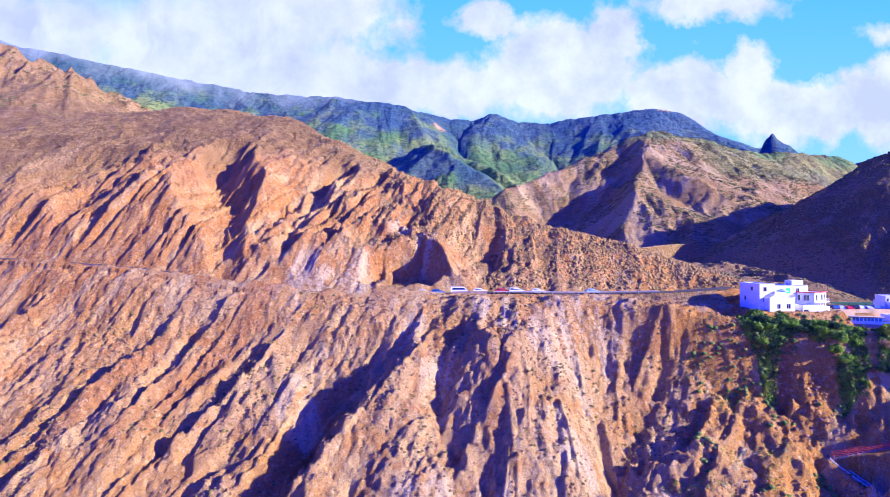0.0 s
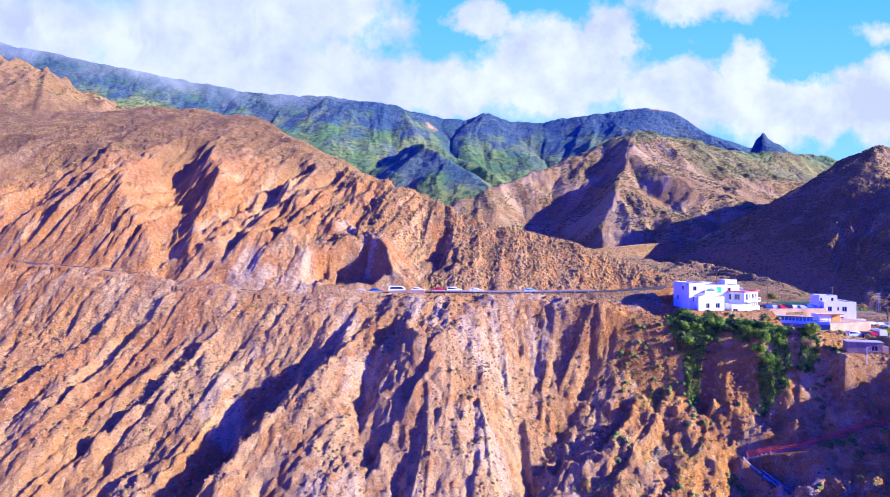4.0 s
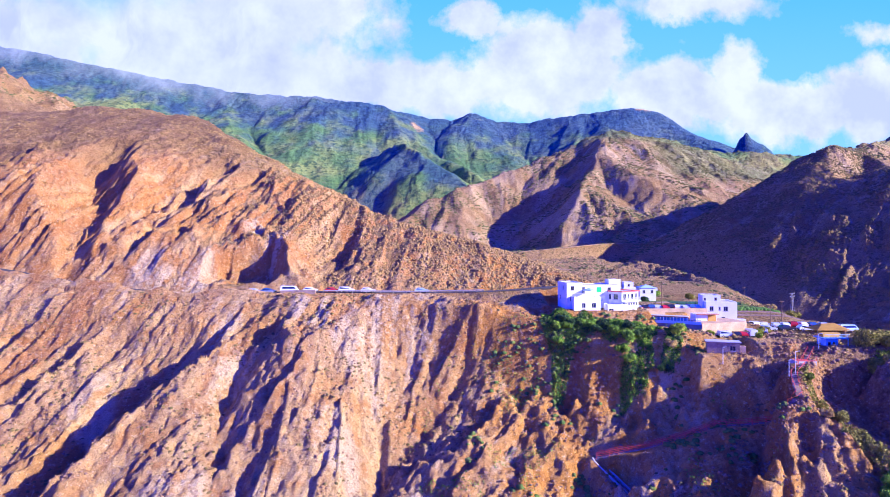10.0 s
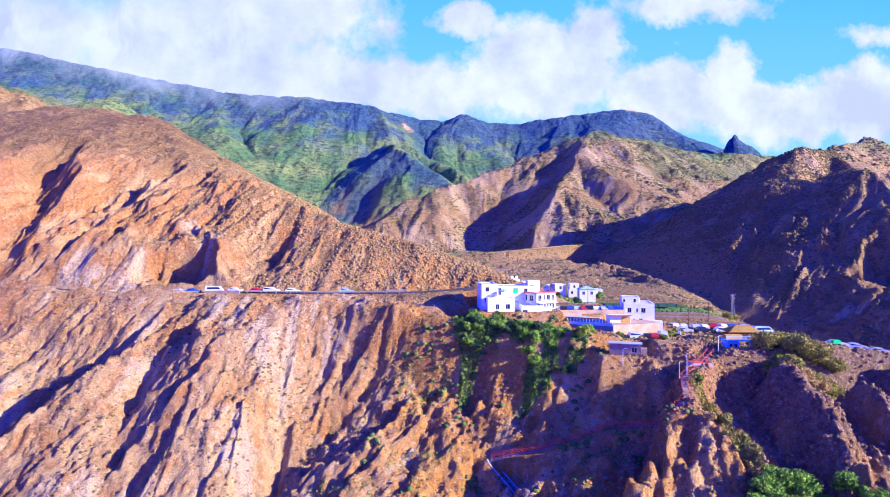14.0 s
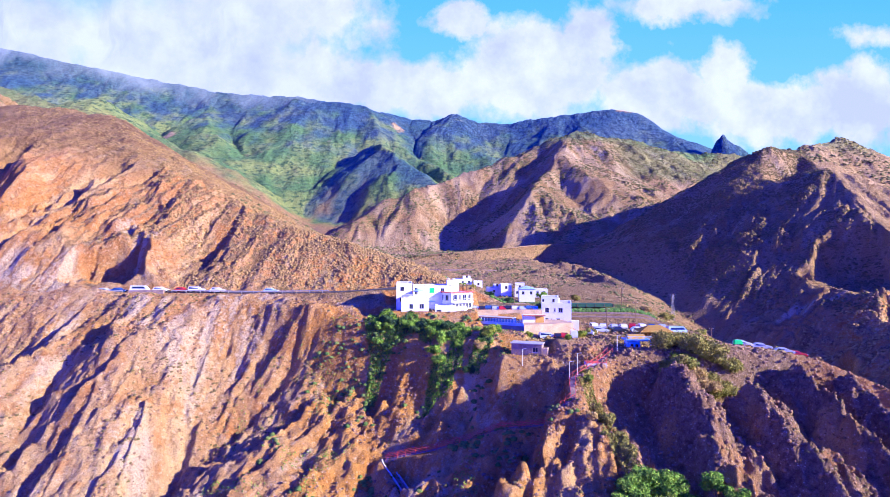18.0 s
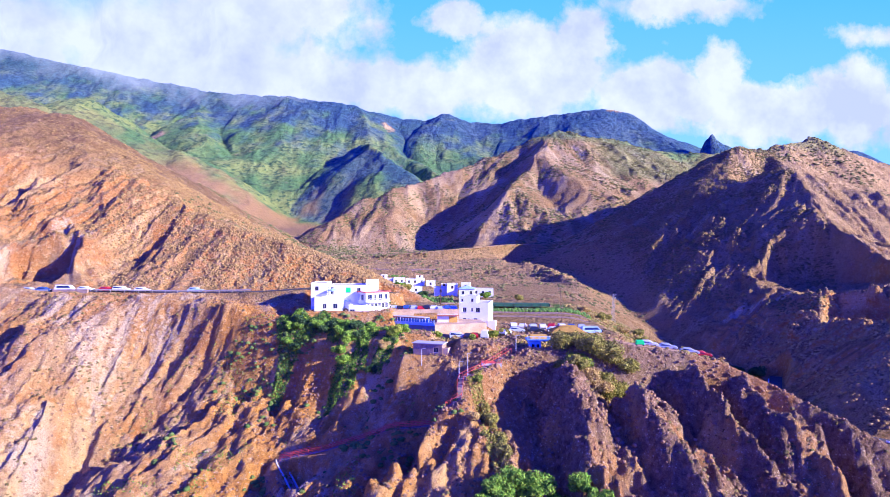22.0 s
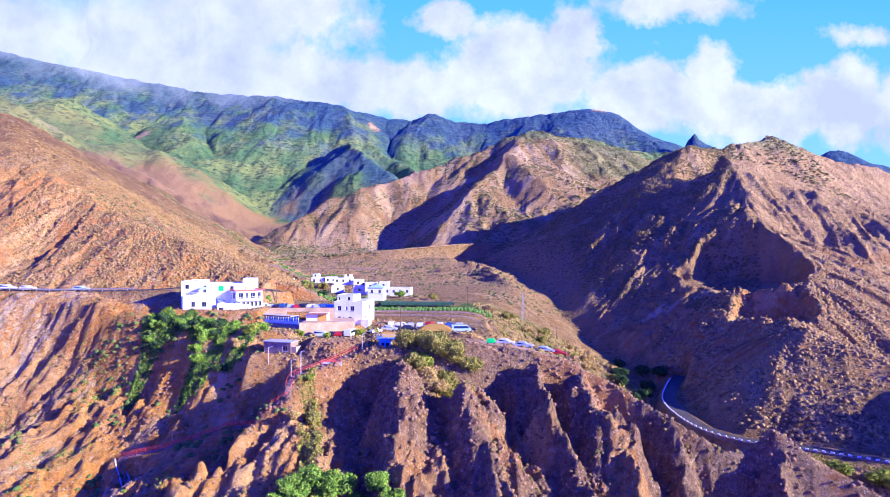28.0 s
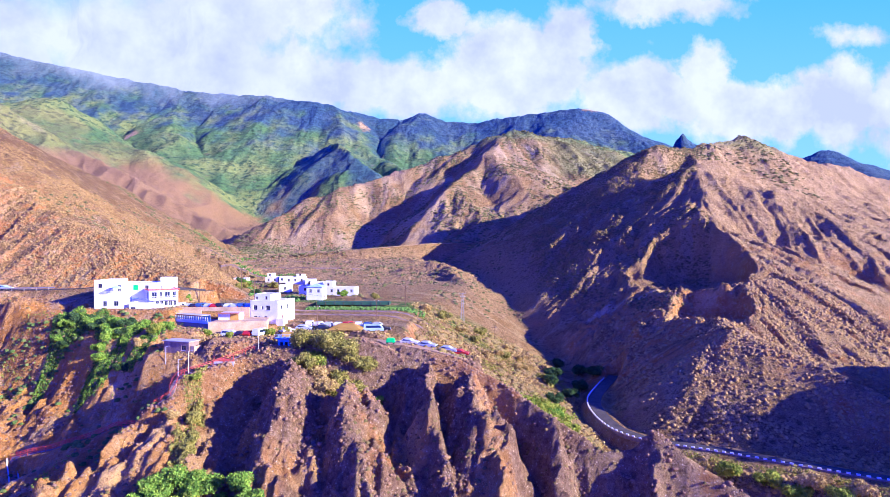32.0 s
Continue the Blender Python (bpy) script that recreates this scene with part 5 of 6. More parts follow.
part("handrail", box(bmesh.new(), 0, 12.6, 0.06, 0.18, 0.98, 1.06, m), M_BLUE, pavilion)
part("roof", box(bmesh.new(), -0.3, 9.5, 0.9, 3.7, 1.55, 1.68, m), M_CONCRETE, pavilion)
part("roof_edge", box(bmesh.new(), -0.3, 9.5, 0.78, 0.897, 1.5, 1.7, m), M_TERRACOTTA, pavilion, "red roof edge")
part("back_wall", box(bmesh.new(), 0, 9.4, 3.6, 3.75, 0.0, 1.55, m), M_BLUE, pavilion)
annex = thing("annex", Matrix(), "low white bar annex with an ochre wall beside the cube house", "building")
part("wall", boxes((111.5, 116.6, 150.5, 154.0, 101.4, 103.2)), M_WHITE, annex)
part("awning", boxes((111.3, 116.8, 149.4, 151.0, 103.2, 103.32)), M_TERRACOTTA, annex)
part("ochre_panel", boxes((114.4, 116.5, 150.44, 150.49, 101.5, 103.0)), M_OCHRE, annex)

# small buildings on the cliff edge
hut = thing("hut", Matrix(), "small flat-roofed tan stone hut on the cliff edge", "hut")
house_block(hut, 106.6, 132.9, -18, 6.6, 3.0, 96.7, 99.1, front=[(4.6, 5.8, 0.6, 1.7)], mat=M_STONE)
part("slab", box(bmesh.new(), -0.25, 6.85, -0.25, 3.25, 2.4, 2.55, Matrix.Translation((106.6, 132.9, 96.7)) @ Matrix.Rotation(radians(-18), 4, "Z")), M_CONCRETE, hut)
house_block(hut, 112.6, 131.2, -18, 1.6, 2.2, 96.7, 98.3, mat=M_TAN)
cabin = thing("cabin", Matrix(), "pale blue cabin with a railed roof deck at the plateau edge", "cabin")
house_block(cabin, 131.6, 131.2, 0, 2.4, 3.2, 97.6, 99.9, front=[(0.5, 1.1, 0.8, 1.6), (1.5, 2.1, 0.8, 1.6)], mat=M_PALEBLUE)
part("deck", boxes((131.1, 136.5, 130.7, 135.0, 99.9, 100.1)), M_BLUE, cabin)
railing(cabin, pose(131.1, 130.75, 100.1), 5.4, 0.85, 0.25, M_PALEBLUE)
for px in (133.9, 136.2):
    part("post", boxes((px, px + 0.15, 130.9, 131.05, 96.5, 99.9)), M_PALEBLUE, cabin)
part("counter", boxes((132.0, 135.6, 132.8, 134.2, 100.1, 101.0)), M_OCHRE, cabin)

# yellow tent roof
tent = thing("tent", Matrix(), "yellow canvas marquee roof behind the trees", "tent")
bm = bmesh.new()
ridge = [bm.verts.new(p) for p in ((141.6, 148.6, 101.1), (144.6, 148.6, 101.2))]
rim = [bm.verts.new(p) for p in ((138.8, 145.8, 99.75), (147.2, 145.8, 99.75), (147.2, 151.4, 99.75), (138.8, 151.4, 99.75))]
bm.faces.new((rim[0], rim[1], ridge[1], ridge[0]))
bm.faces.new((rim[1], rim[2], ridge[1]))
bm.faces.new((rim[2], rim[3], ridge[0], ridge[1]))
bm.faces.new((rim[3], rim[0], ridge[0]))
bmesh.ops.solidify(bm, geom=bm.faces[:], thickness=0.05)
part("canopy", bm, M_YELLOW, tent)
for x, y in ((138.9, 145.9), (147.1, 145.9), (147.1, 151.3), (138.9, 151.3)):
    part("leg", tube(bmesh.new(), (x, y, 98.2), (x, y, 99.75), 0.05), M_METAL, tent)
tarp = thing("skip", pose(155.4, 132.0, 98.9, 0, 0, -8), "bright green covered waste skip beside the lane", "skip")
bm = box(bmesh.new(), -0.95, 0.95, -0.7, 0.7, 0.25, 1.15)
for v in bm.verts:
    if v.co.z > 1:
        v.co.x *= 0.82
        v.co.y *= 0.8
bmesh.ops.bevel(bm, geom=bm.edges[:], offset=0.12, segments=2, affect="EDGES")
part("cover", bm, M_GREENTARP, tarp)
for sx in (-0.7, 0.7):
    part("foot", boxes((sx - 0.1, sx + 0.1, -0.5, 0.5, 0, 0.28)), M_DARK, tarp)


# ---- vehicles ----
def side_extrude(profile, half, taper=None):
    """A closed x-z profile pushed out to both sides; taper pulls points above z by a share."""
    bm = bmesh.new()
    rows = []
    for s in (-1, 1):
        rows.append([bm.verts.new((x, s * half * (taper[1] if taper and z > taper[0] else 1.0), z)) for x, z in profile])
    n = len(profile)
    for k in range(n):
        bm.faces.new((rows[0][k], rows[0][(k + 1) % n], rows[1][(k + 1) % n], rows[1][k]))
    bm.faces.new(rows[0][::-1])
    bm.faces.new(rows[1])
    bmesh.ops.bevel(bm, geom=[e for e in bm.edges if abs(e.verts[0].co.y - e.verts[1].co.y) < 0.2], offset=0.05, segments=1, affect="EDGES")
    return bm


def wheel(parent, x, y, r=0.31):
    t = part("wheel", tube(bmesh.new(), (x, y - 0.1, r), (x, y + 0.1, r), r, r, 14), M_DARK, parent)
    s = 0.112 if y > 0 else -0.112
    part("rim", tube(bmesh.new(), (x, y, r), (x, y + s, r), r * 0.6, r * 0.55, 10), M_METAL, t)


def vehicle(kind, mat, label, m):
    v = thing(kind, m, label, "van" if kind == "van" else "car", "parked vehicles")
    if kind == "van":
        L, H = 4.9, 1.95
        bodyp = [(-2.45, 0.35), (2.4, 0.35), (2.45, 0.85), (2.2, 1.05), (1.5, 1.85), (-2.35, 1.95), (-2.45, 1.0)]
        glassp = [(1.4, 1.1), (1.98, 1.1), (1.45, 1.72), (-1.9, 1.74), (-1.95, 1.1)]
        gh = 0.915
    elif kind == "suv":
        bodyp = [(-2.15, 0.35), (2.15, 0.35), (2.2, 0.8), (1.9, 0.98), (0.95, 1.08), (0.4, 1.62), (-1.9, 1.64), (-2.2, 1.0)]
        glassp = [(0.85, 1.08), (0.38, 1.55), (-1.85, 1.57), (-2.0, 1.06)]
        gh = 0.895
    else:
        bodyp = [(-2.0, 0.3), (2.0, 0.3), (2.08, 0.65), (1.85, 0.82), (0.85, 0.92), (0.2, 1.42), (-1.2, 1.44), (-1.85, 0.98), (-2.05, 0.85)]
        glassp = [(0.72, 0.94), (0.17, 1.36), (-1.15, 1.38), (-1.68, 0.96)]
        gh = 0.865
    half = 0.88
    part("body", side_extrude(bodyp, half, (1.2, 0.86)), mat, v)
    part("windows", side_extrude(glassp, half * 0.995 if kind == "car" else half * 1.003, (1.2, 0.865)), M_GLASS, v)
    for x in (-1.28, 1.3):
        for y in (-0.8, 0.8):
            wheel(v, x, y)
    fx = max(p[0] for p in bodyp) - 0.04
    rx = min(p[0] for p in bodyp) + 0.04
    for y in (-0.62, 0.62):
        part("headlight", boxes((fx - 0.08, fx + 0.03, y - 0.16, y + 0.16, 0.6, 0.75)), M_LAMP, v)
        part("tail_light", boxes((rx - 0.03, rx + 0.08, y - 0.12, y + 0.12, 0.7, 0.92)), M_TAIL, v)
    part("bumper", boxes((fx - 0.1, fx + 0.06, -0.8, 0.8, 0.34, 0.52)), M_DARK, v)
    part("bumper", boxes((rx - 0.06, rx + 0.1, -0.8, 0.8, 0.34, 0.52)), M_DARK, v)
    return v


PAINTS = {"white": (0.8, 0.8, 0.8), "silver": (0.5, 0.53, 0.58), "red": (0.5, 0.03, 0.03), "blue": (0.06, 0.11, 0.26), "dark": (0.03, 0.03, 0.045), "sky": (0.42, 0.55, 0.68)}
WORDS = {"white": "white", "silver": "silver grey", "red": "red", "blue": "dark blue", "dark": "black", "sky": "light blue"}
MADE = {}


def park(kind, paint, x, y, z, rz, where):
    m = pose(x, y, z, 0, 0, rz)
    key = (kind, paint)
    label = "%s %s parked %s" % (WORDS[paint], {"car": "hatchback car", "suv": "estate car", "van": "minibus van"}[kind], where)
    if key not in MADE:
        pm = M_PAINTS.setdefault(paint, plain(paint + "_car_paint", PAINTS[paint], 0.25, 0.15, 0.05, 2))
        MADE[key] = vehicle(kind, pm, label, m)
        return MADE[key]
    ob = copy_thing(MADE[key], m)
    ob["label"] = label
    return ob


M_PAINTS = {}


def road_z(pts, x):
    return min(pts, key=lambda p: abs(p.x - x))


for kind, paint, x, off in (("car", "silver", -5.5, -2.0), ("car", "blue", -1.2, -2.0), ("van", "white", 3.4, -2.2), ("car", "white", 10.2, -2.1), ("car", "red", 17.0, -2.1), ("suv", "white", 21.6, -2.1), ("car", "white", 26.4, -2.1), ("car", "sky", 41.5, -1.6)):
    p = road_z(main_pts, x)
    park(kind, paint, p.x, p.y + off + 0.6, p.z + 0.03, 1.5, "on the cliff road")
for k, (kind, paint, x) in enumerate((("suv", "silver", 116.6), ("car", "dark", 119.0), ("car", "red", 120.6), ("van", "white", 123.0))):
    park(kind, paint, x, 145.2 + 0.4 * k, 98.22, (6, 80, 84, 82)[k], "below the tan terrace wall")
for k, paint in enumerate(("white", "silver", "dark", "blue", "silver", "red", "dark", "white", "silver", "blue", "white")):
    park("car" if k % 3 else "suv", paint, 98.2 + 1.75 * k, 160.6 + 0.35 * math.sin(k * 2.1), 103.24, 88 + 5 * math.sin(k * 1.7), "in the upper yard")
for k, paint in enumerate(("dark", "white", "white", "silver", "white", "red", "white", "blue", "silver")):
    park("suv" if k % 4 == 1 else "car", paint, 128.8 + 2.55 * k, 161.2 + 0.5 * math.sin(k * 1.3), 98.52, 84 + 9 * math.sin(k * 2.3), "in the plateau car park")
for k, paint in enumerate(("silver", "dark", "white", "blue", "dark")):
    park("car", paint, 131.5 + 4.9 * k, 154.6 + 0.3 * math.sin(k), 98.52, 4 * math.sin(k * 3.1), "along the lane behind the trees")
park("van", "sky", 149.4, 151.0, 98.7, 8, "beside the marquee")
park("car", "white", 128.3, 150.2, 98.5, 60, "at the plateau entrance")
for x, y, paint, rz in ((158.2, 134.3, "white", 170), (163.0, 133.6, "silver", 172), (166.4, 133.2, "silver", 175), (169.6, 132.4, "red", 168)):
    p = min(track_pts, key=lambda q: (q.x - x) ** 2)
    park("car", paint, p.x, p.y + 1.9, p.z - 0.25, -14, "on the plateau lane")


# ---- the cliff path with its red railings ----
def cliff_path():
    pts = smooth_line(CLIFF_PATH, 1.0)
    path = thing("footpath", Matrix(), "stepped concrete cliff path with red railings", "footpath")
    for k in range(len(pts) - 1):
        a, b = pts[k], pts[k + 1]
        d = b - a
        ang, run = math.atan2(d.y, d.x), max(d.length, 0.3)
        m = Matrix.Translation((a + b) / 2) @ Matrix.Rotation(ang, 4, "Z")
        steps = max(1, int(round(abs(d.z) / 0.2)))
        for s in range(steps):
            x0 = -run / 2 + run * s / steps
            zz = -d.z / 2 + d.z * (s + 0.5) / steps
            part("step", box(bmesh.new(), x0, x0 + run / steps + 0.02, -0.5, 0.5, zz - 0.5, zz + 0.03, m), M_STONE, path)
    red = [p for p in pts if p.z > 76.6 and not (95.0 < p.z < 95.2)]
    ns = sides(red)
    for off in (-0.55, 0.55):
        edge = [p + n * off for p, n in zip(red, ns)]
        for heights, stretch in (((0.35, 0.68, 1.0), [p for p in edge if p.z < 86.5]), ((0.95,), [p for p in edge if p.z >= 86])):
            for h in heights:
                part("rail", ribbon(stretch, -0.03, 0.03, h, 0.07), M_RED, path, "red painted rail")
        for k in range(0, len(red), 2):
            q = edge[k]
            part("post", boxes((q.x - 0.03, q.x + 0.03, q.y - 0.03, q.y + 0.03, q.z - 0.3, q.z + 0.92)), M_RED, path)
    low = [p for p in pts if p.z <= 76.6]
    for off in (-0.75, 0.75):
        part("kerb", ribbon([p + n * off for p, n in zip(low, sides(low))], -0.12, 0.12, 0.4, 0.8), M_CONCRETE, path, "pale concrete kerb wall")
    return path


cliff_path()
landing = thing("landing", Matrix(), "red-floored concrete landing of the cliff path", "landing")
part("slab", boxes((121.0, 125.0, 123.6, 126.4, 95.2, 96.5)), M_CONCRETE, landing)
part("floor", boxes((121.0, 125.0, 123.6, 126.4, 96.504, 96.56)), M_RED, landing)
for x in (121.05, 124.9):
    part("post", boxes((x - 0.04, x + 0.04, 123.65, 123.73, 96.5, 97.5)), M_RED, landing)


def lamp_post(x, y, h, label):
    z = height_at(x, y)
    l = thing("lamp_post", pose(x, y, z), label, "lamp post")
    part("shaft", tube(bmesh.new(), (0, 0, -0.4), (0, 0, h), 0.07, 0.045), M_WHITE, l)
    part("arm", tube(bmesh.new(), (0, 0, h), (0.55, 0, h + 0.12), 0.035), M_WHITE, l)
    part("lantern", soft_box(0.45, 0.85, -0.1, 0.1, h + 0.06, h + 0.18, 0.03, 1), M_METAL, l)
    return l


lamp_post(116.3, 118.3, 3.2, "slim white lamp post at the head of the steps")
lamp_post(118.0, 119.0, 4.4, "tall white lamp post beside the cliff path")
lamp_post(108.6, 129.6, 3.4, "slim white lamp post below the hut")
lamp_post(128.4, 128.5, 3.6, "white lamp post by the plateau edge")


def mast(x, y, h):
    """Lattice mast: four legs drawn together, with cross braces and arms."""
    z = height_at(x, y) - 0.3
    t = thing("pylon", pose(x, y, z, 0, 0, 12), "slender grey lattice power pylon on the plateau", "pylon")
    def at(k, f):
        r = 0.55 * (1 - 0.72 * f)
        return Vector((r * (1 if k in (0, 1) else -1), r * (1 if k in (0, 3) else -1), h * f))
    for k in range(4):
        part("leg", tube(bmesh.new(), at(k, 0), at(k, 1), 0.06, 0.05, 5), M_METAL, t)
    n = 9
    for s in range(n):
        for k in range(4):
            part("brace", tube(bmesh.new(), at(k, s / n), at((k + 1) % 4, (s + 1) / n), 0.028, 0.028, 4), M_METAL, t)
    for zf, w in ((0.97, 1.1), (0.86, 0.9)):
        part("arm", boxes((-w, w, -0.05, 0.05, h * zf, h * zf + 0.09)), M_METAL, t)
        for s in (-1, 1):
            part("insulator", tube(bmesh.new(), (s * w * 0.92, 0, h * zf + 0.08), (s * w * 0.92, 0, h * zf + 0.3), 0.06, 0.04, 6), M_WHITE, t)
    return t


mast(172.4, 215, 10.0)


def pole(x, y, h, label):
    z = height_at(x, y)
    t = thing("utility_pole", pose(x, y, z), label, "utility pole")
    part("shaft", tube(bmesh.new(), (0, 0, -0.5), (0, 0, h), 0.12, 0.08), M_WOOD, t)
    part("crossarm", boxes((-0.7, 0.7, -0.05, 0.05, h - 0.5, h - 0.38)), M_WOOD, t)
    for s in (-0.6, 0.0, 0.6):
        part("insulator", tube(bmesh.new(), (s, 0, h - 0.38), (s, 0, h - 0.2), 0.05, 0.04, 6), M_WHITE, t)
    return Vector((x, y, z + h - 0.25))


tops = [pole(*p) for p in ((103.5, 190, 7.0, "wooden utility pole behind the upper yard"), (112.0, 176, 6.5, "wooden utility pole beside the upper yard"), (147.0, 176, 6.0, "wooden utility pole by the car park"), (152.8, 210, 6.5, "wooden utility pole among the crop terraces"), (183.0, 208, 5.0, "short wooden pole near the pylon"), (134.0, 158, 6.0, "wooden utility pole in the car park"), (98.0, 172, 6.5, "wooden utility pole behind the white house"))]


def cable(a, b, sag, label):
    bm = bmesh.new()
    prev = None
    for k in range(13):
        f = k / 12
        p = a.lerp(b, f) - Vector((0, 0, 4 * sag * f * (1 - f)))
        if prev is not None:
            tube(bm, prev, p, 0.02, 0.02, 4)
        prev = p
    return tagged(new("cable", mesh_of("cable", bm, M_DARK)), label, "cable")


cable(tops[0], tops[1], 0.6, "thin black cable between utility poles")
cable(tops[1], tops[2], 1.2, "long black cable over the plateau car park")
cable(tops[2], tops[3], 0.9, "thin black cable over crop terraces")
cable(tops[6], tops[0], 0.6, "thin black cable behind the white house")


# ---- crops and nets on the plateau ----
def crop_bed(x0, x1, y0, y1, label, rows, hgt=0.7):
    rng = np.random.default_rng(int(x0 * 7 + y0))
    bm = bmesh.new()
    for r in range(rows):
        y = y0 + (y1 - y0) * (r + 0.5) / rows
        n = int((x1 - x0) / 1.1)
        for k in range(n):
            x = x0 + (x1 - x0) * (k + rng.uniform(0.2, 0.8)) / n
            s = rng.uniform(0.5, 0.95)
            z = CROP_Z(x, y)
            bmesh.ops.create_icosphere(bm, subdivisions=1, radius=1, matrix=Matrix.Translation((x, y + rng.uniform(-0.2, 0.2), z + 0.2)) @ Matrix.Diagonal((s * 0.85, s * 0.7, s * hgt, 1)))
    ob = new("crop_bed", mesh_of("crop_bed", bm, M_CROP))
    return tagged(ob, label, "crop", kind="stuff")


def CROP_Z(x, y):
    return height_at(x, y)


crop_bed(122, 160, 193, 200, "bright green crop rows on a plateau terrace", 4)
crop_bed(96, 116, 206, 228, "green vegetable plots between white houses", 5)
crop_bed(106, 118, 188, 196, "dark green plots behind the upper yard", 3)
crop_bed(8, 46, 372, 384, "bright green terrace strip across the valley", 3, 0.9)
crop_bed(60, 92, 300, 312, "green garden terraces below the hamlet", 3, 0.9)
net = thing("net_house", Matrix(), "low dark green netted greenhouse behind the crop", "greenhouse")
nz = height_at(135, 205)
part("net", boxes((124, 148, 202.5, 207, nz - 0.3, nz + 0.6)), M_NET, net)
for k in range(9):
    part("post", boxes((124 + 3 * k - 0.05, 124 + 3 * k + 0.05, 202.35, 202.45, nz - 0.3, nz + 0.75)), M_WOOD, net)
for x0, x1, y, z in ((118, 166, 190, 0), (112, 160, 181, 0), (56, 96, 298, 0), (2, 50, 368, 0), (30, 120, 340, 0), (60, 140, 372, 0)):
    pts = [Vector((x, y + 1.2 * math.sin(x / 9), height_at(x, y + 1.2 * math.sin(x / 9)))) for x in np.linspace(x0, x1, 14)]
    wall_along("terrace_wall", pts, -0.25, 0.25, -0.8, 0.4, M_STONE, "dry stone terrace wall across the slope")


# ---- scrub: many small clumps, joined ----
def clump_shape(seed, rings, segs):
    """Vertices and triangles of one lumpy, leafy dome of about unit radius."""
    rnd = random.Random(seed)
    v, f = [(0, 0, 0.85 + 0.2 * rnd.random())], []
    for r in range(1, rings + 1):
        a = r / rings * 1.75
        for s in range(segs):
            b = (s + 0.5 * (r % 2)) / segs * 2 * math.pi
            k = 0.72 + 0.5 * rnd.random()
            v.append((math.sin(a) * math.cos(b) * k, math.sin(a) * math.sin(b) * k, max(-0.25, math.cos(a) * 0.85 * k + 0.08 * rnd.random())))
    for s in range(segs):
        f.append((0, 1 + s, 1 + (s + 1) % segs))
    for r in range(rings - 1):
        for s in range(segs):
            i, j = 1 + r * segs + s, 1 + r * segs + (s + 1) % segs
            f += [(i, i + segs, j + segs), (i, j + segs, j)]
    return np.array(v), np.array(f)


def scatter(name, label, mat, px, py, size, shapes, category="scrub", squash=0.75, sink=0.1):
    """One mesh of clumps at px, py on the ground."""
    rng = np.random.default_rng(len(px))
    pz = ground_height(px[None, :], py[None, :])[0]
    verts, tris, n0 = [], [], 0
    pick = rng.integers(0, len(shapes), len(px))
    for k, (v, f) in enumerate(shapes):
        idx = np.where(pick == k)[0]
        if not len(idx):
            continue
        a = rng.uniform(0, 6.283, len(idx))
        ca, sa, s = np.cos(a)[:, None], np.sin(a)[:, None], size[idx][:, None]
        st = s * rng.uniform(0.8, 1.2, len(idx))[:, None]
        x = (v[None, :, 0] * ca - v[None, :, 1] * sa) * s + px[idx][:, None]
        y = (v[None, :, 0] * sa + v[None, :, 1] * ca) * st + py[idx][:, None]
        z = v[None, :, 2] * s * squash + pz[idx][:, None] - sink * s
        verts.append(np.stack([x, y, z], -1).reshape(-1, 3))
        tris.append((f[None] + (np.arange(len(idx)) * len(v))[:, None, None] + n0).reshape(-1, 3))
        n0 += len(idx) * len(v)
    V, T = np.concatenate(verts).astype(np.float32), np.concatenate(tris).astype(np.int32)
    me = bpy.data.meshes.new(name)
    me.vertices.add(len(V))
    me.vertices.foreach_set("co", V.ravel())
    me.loops.add(T.size)
    me.loops.foreach_set("vertex_index", T.ravel())
    me.polygons.add(len(T))
    me.polygons.foreach_set("loop_start", np.arange(len(T), dtype=np.int32) * 3)
    me.update(calc_edges=True)
    me.materials.append(mat)
    return tagged(new(name, me), label, category, kind="stuff")


def sow(n, x0, x1, y0, y1, seed, density):
    """n tries in a rectangle, kept where density(x, y, z) beats chance."""
    rng = np.random.default_rng(seed)
    x, y = rng.uniform(x0, x1, n), rng.uniform(y0, y1, n)
    z, drop = broad_height(x[None], y[None])
    keep = rng.uniform(0, 1, n) < density(x, y, z[0])
    for line, half in ((MAIN_ROAD, 5.0), (GULLY_ROAD, 4.5)):
        keep &= line_field(x[None], y[None], line)[0][0] > half
    return x[keep], y[keep], rng


def scrub_material(name, a, b, c):
    m, nt, p = material(name)
    g = Nodes(nt)
    geo = nt.nodes.new("ShaderNodeNewGeometry")
    ran = geo.outputs["Random Per Island"]
    col = g.mix(g.remap(ran, 0.0, 1.0), a, b)
    col = g.mix(g.remap(g.noise(geo.outputs["Position"], 1.7, 4, 0.7), 0.5, 0.66, 0, 0.85), col, c)
    g.link(col, p.inputs["Base Color"])
    p.inputs["Roughness"].default_value = 0.9
    p.inputs["Specular IOR Level"].default_value = 0.1
    bp = g.node("ShaderNodeBump", Strength=1.0, Distance=0.35)
    g.link(g.noise(geo.outputs["Position"], 3.5, 4, 0.75), bp.inputs["Height"])
    g.link(bp.outputs[0], p.inputs["Normal"])
    return m


M_SCRUB = scrub_material("dry_scrub", (0.32, 0.195, 0.06), (0.46, 0.30, 0.095), (0.20, 0.13, 0.045))
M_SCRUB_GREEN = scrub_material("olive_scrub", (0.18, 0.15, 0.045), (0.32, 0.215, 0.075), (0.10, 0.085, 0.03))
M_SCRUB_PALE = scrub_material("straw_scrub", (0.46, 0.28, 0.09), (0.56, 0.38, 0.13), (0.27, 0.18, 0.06))
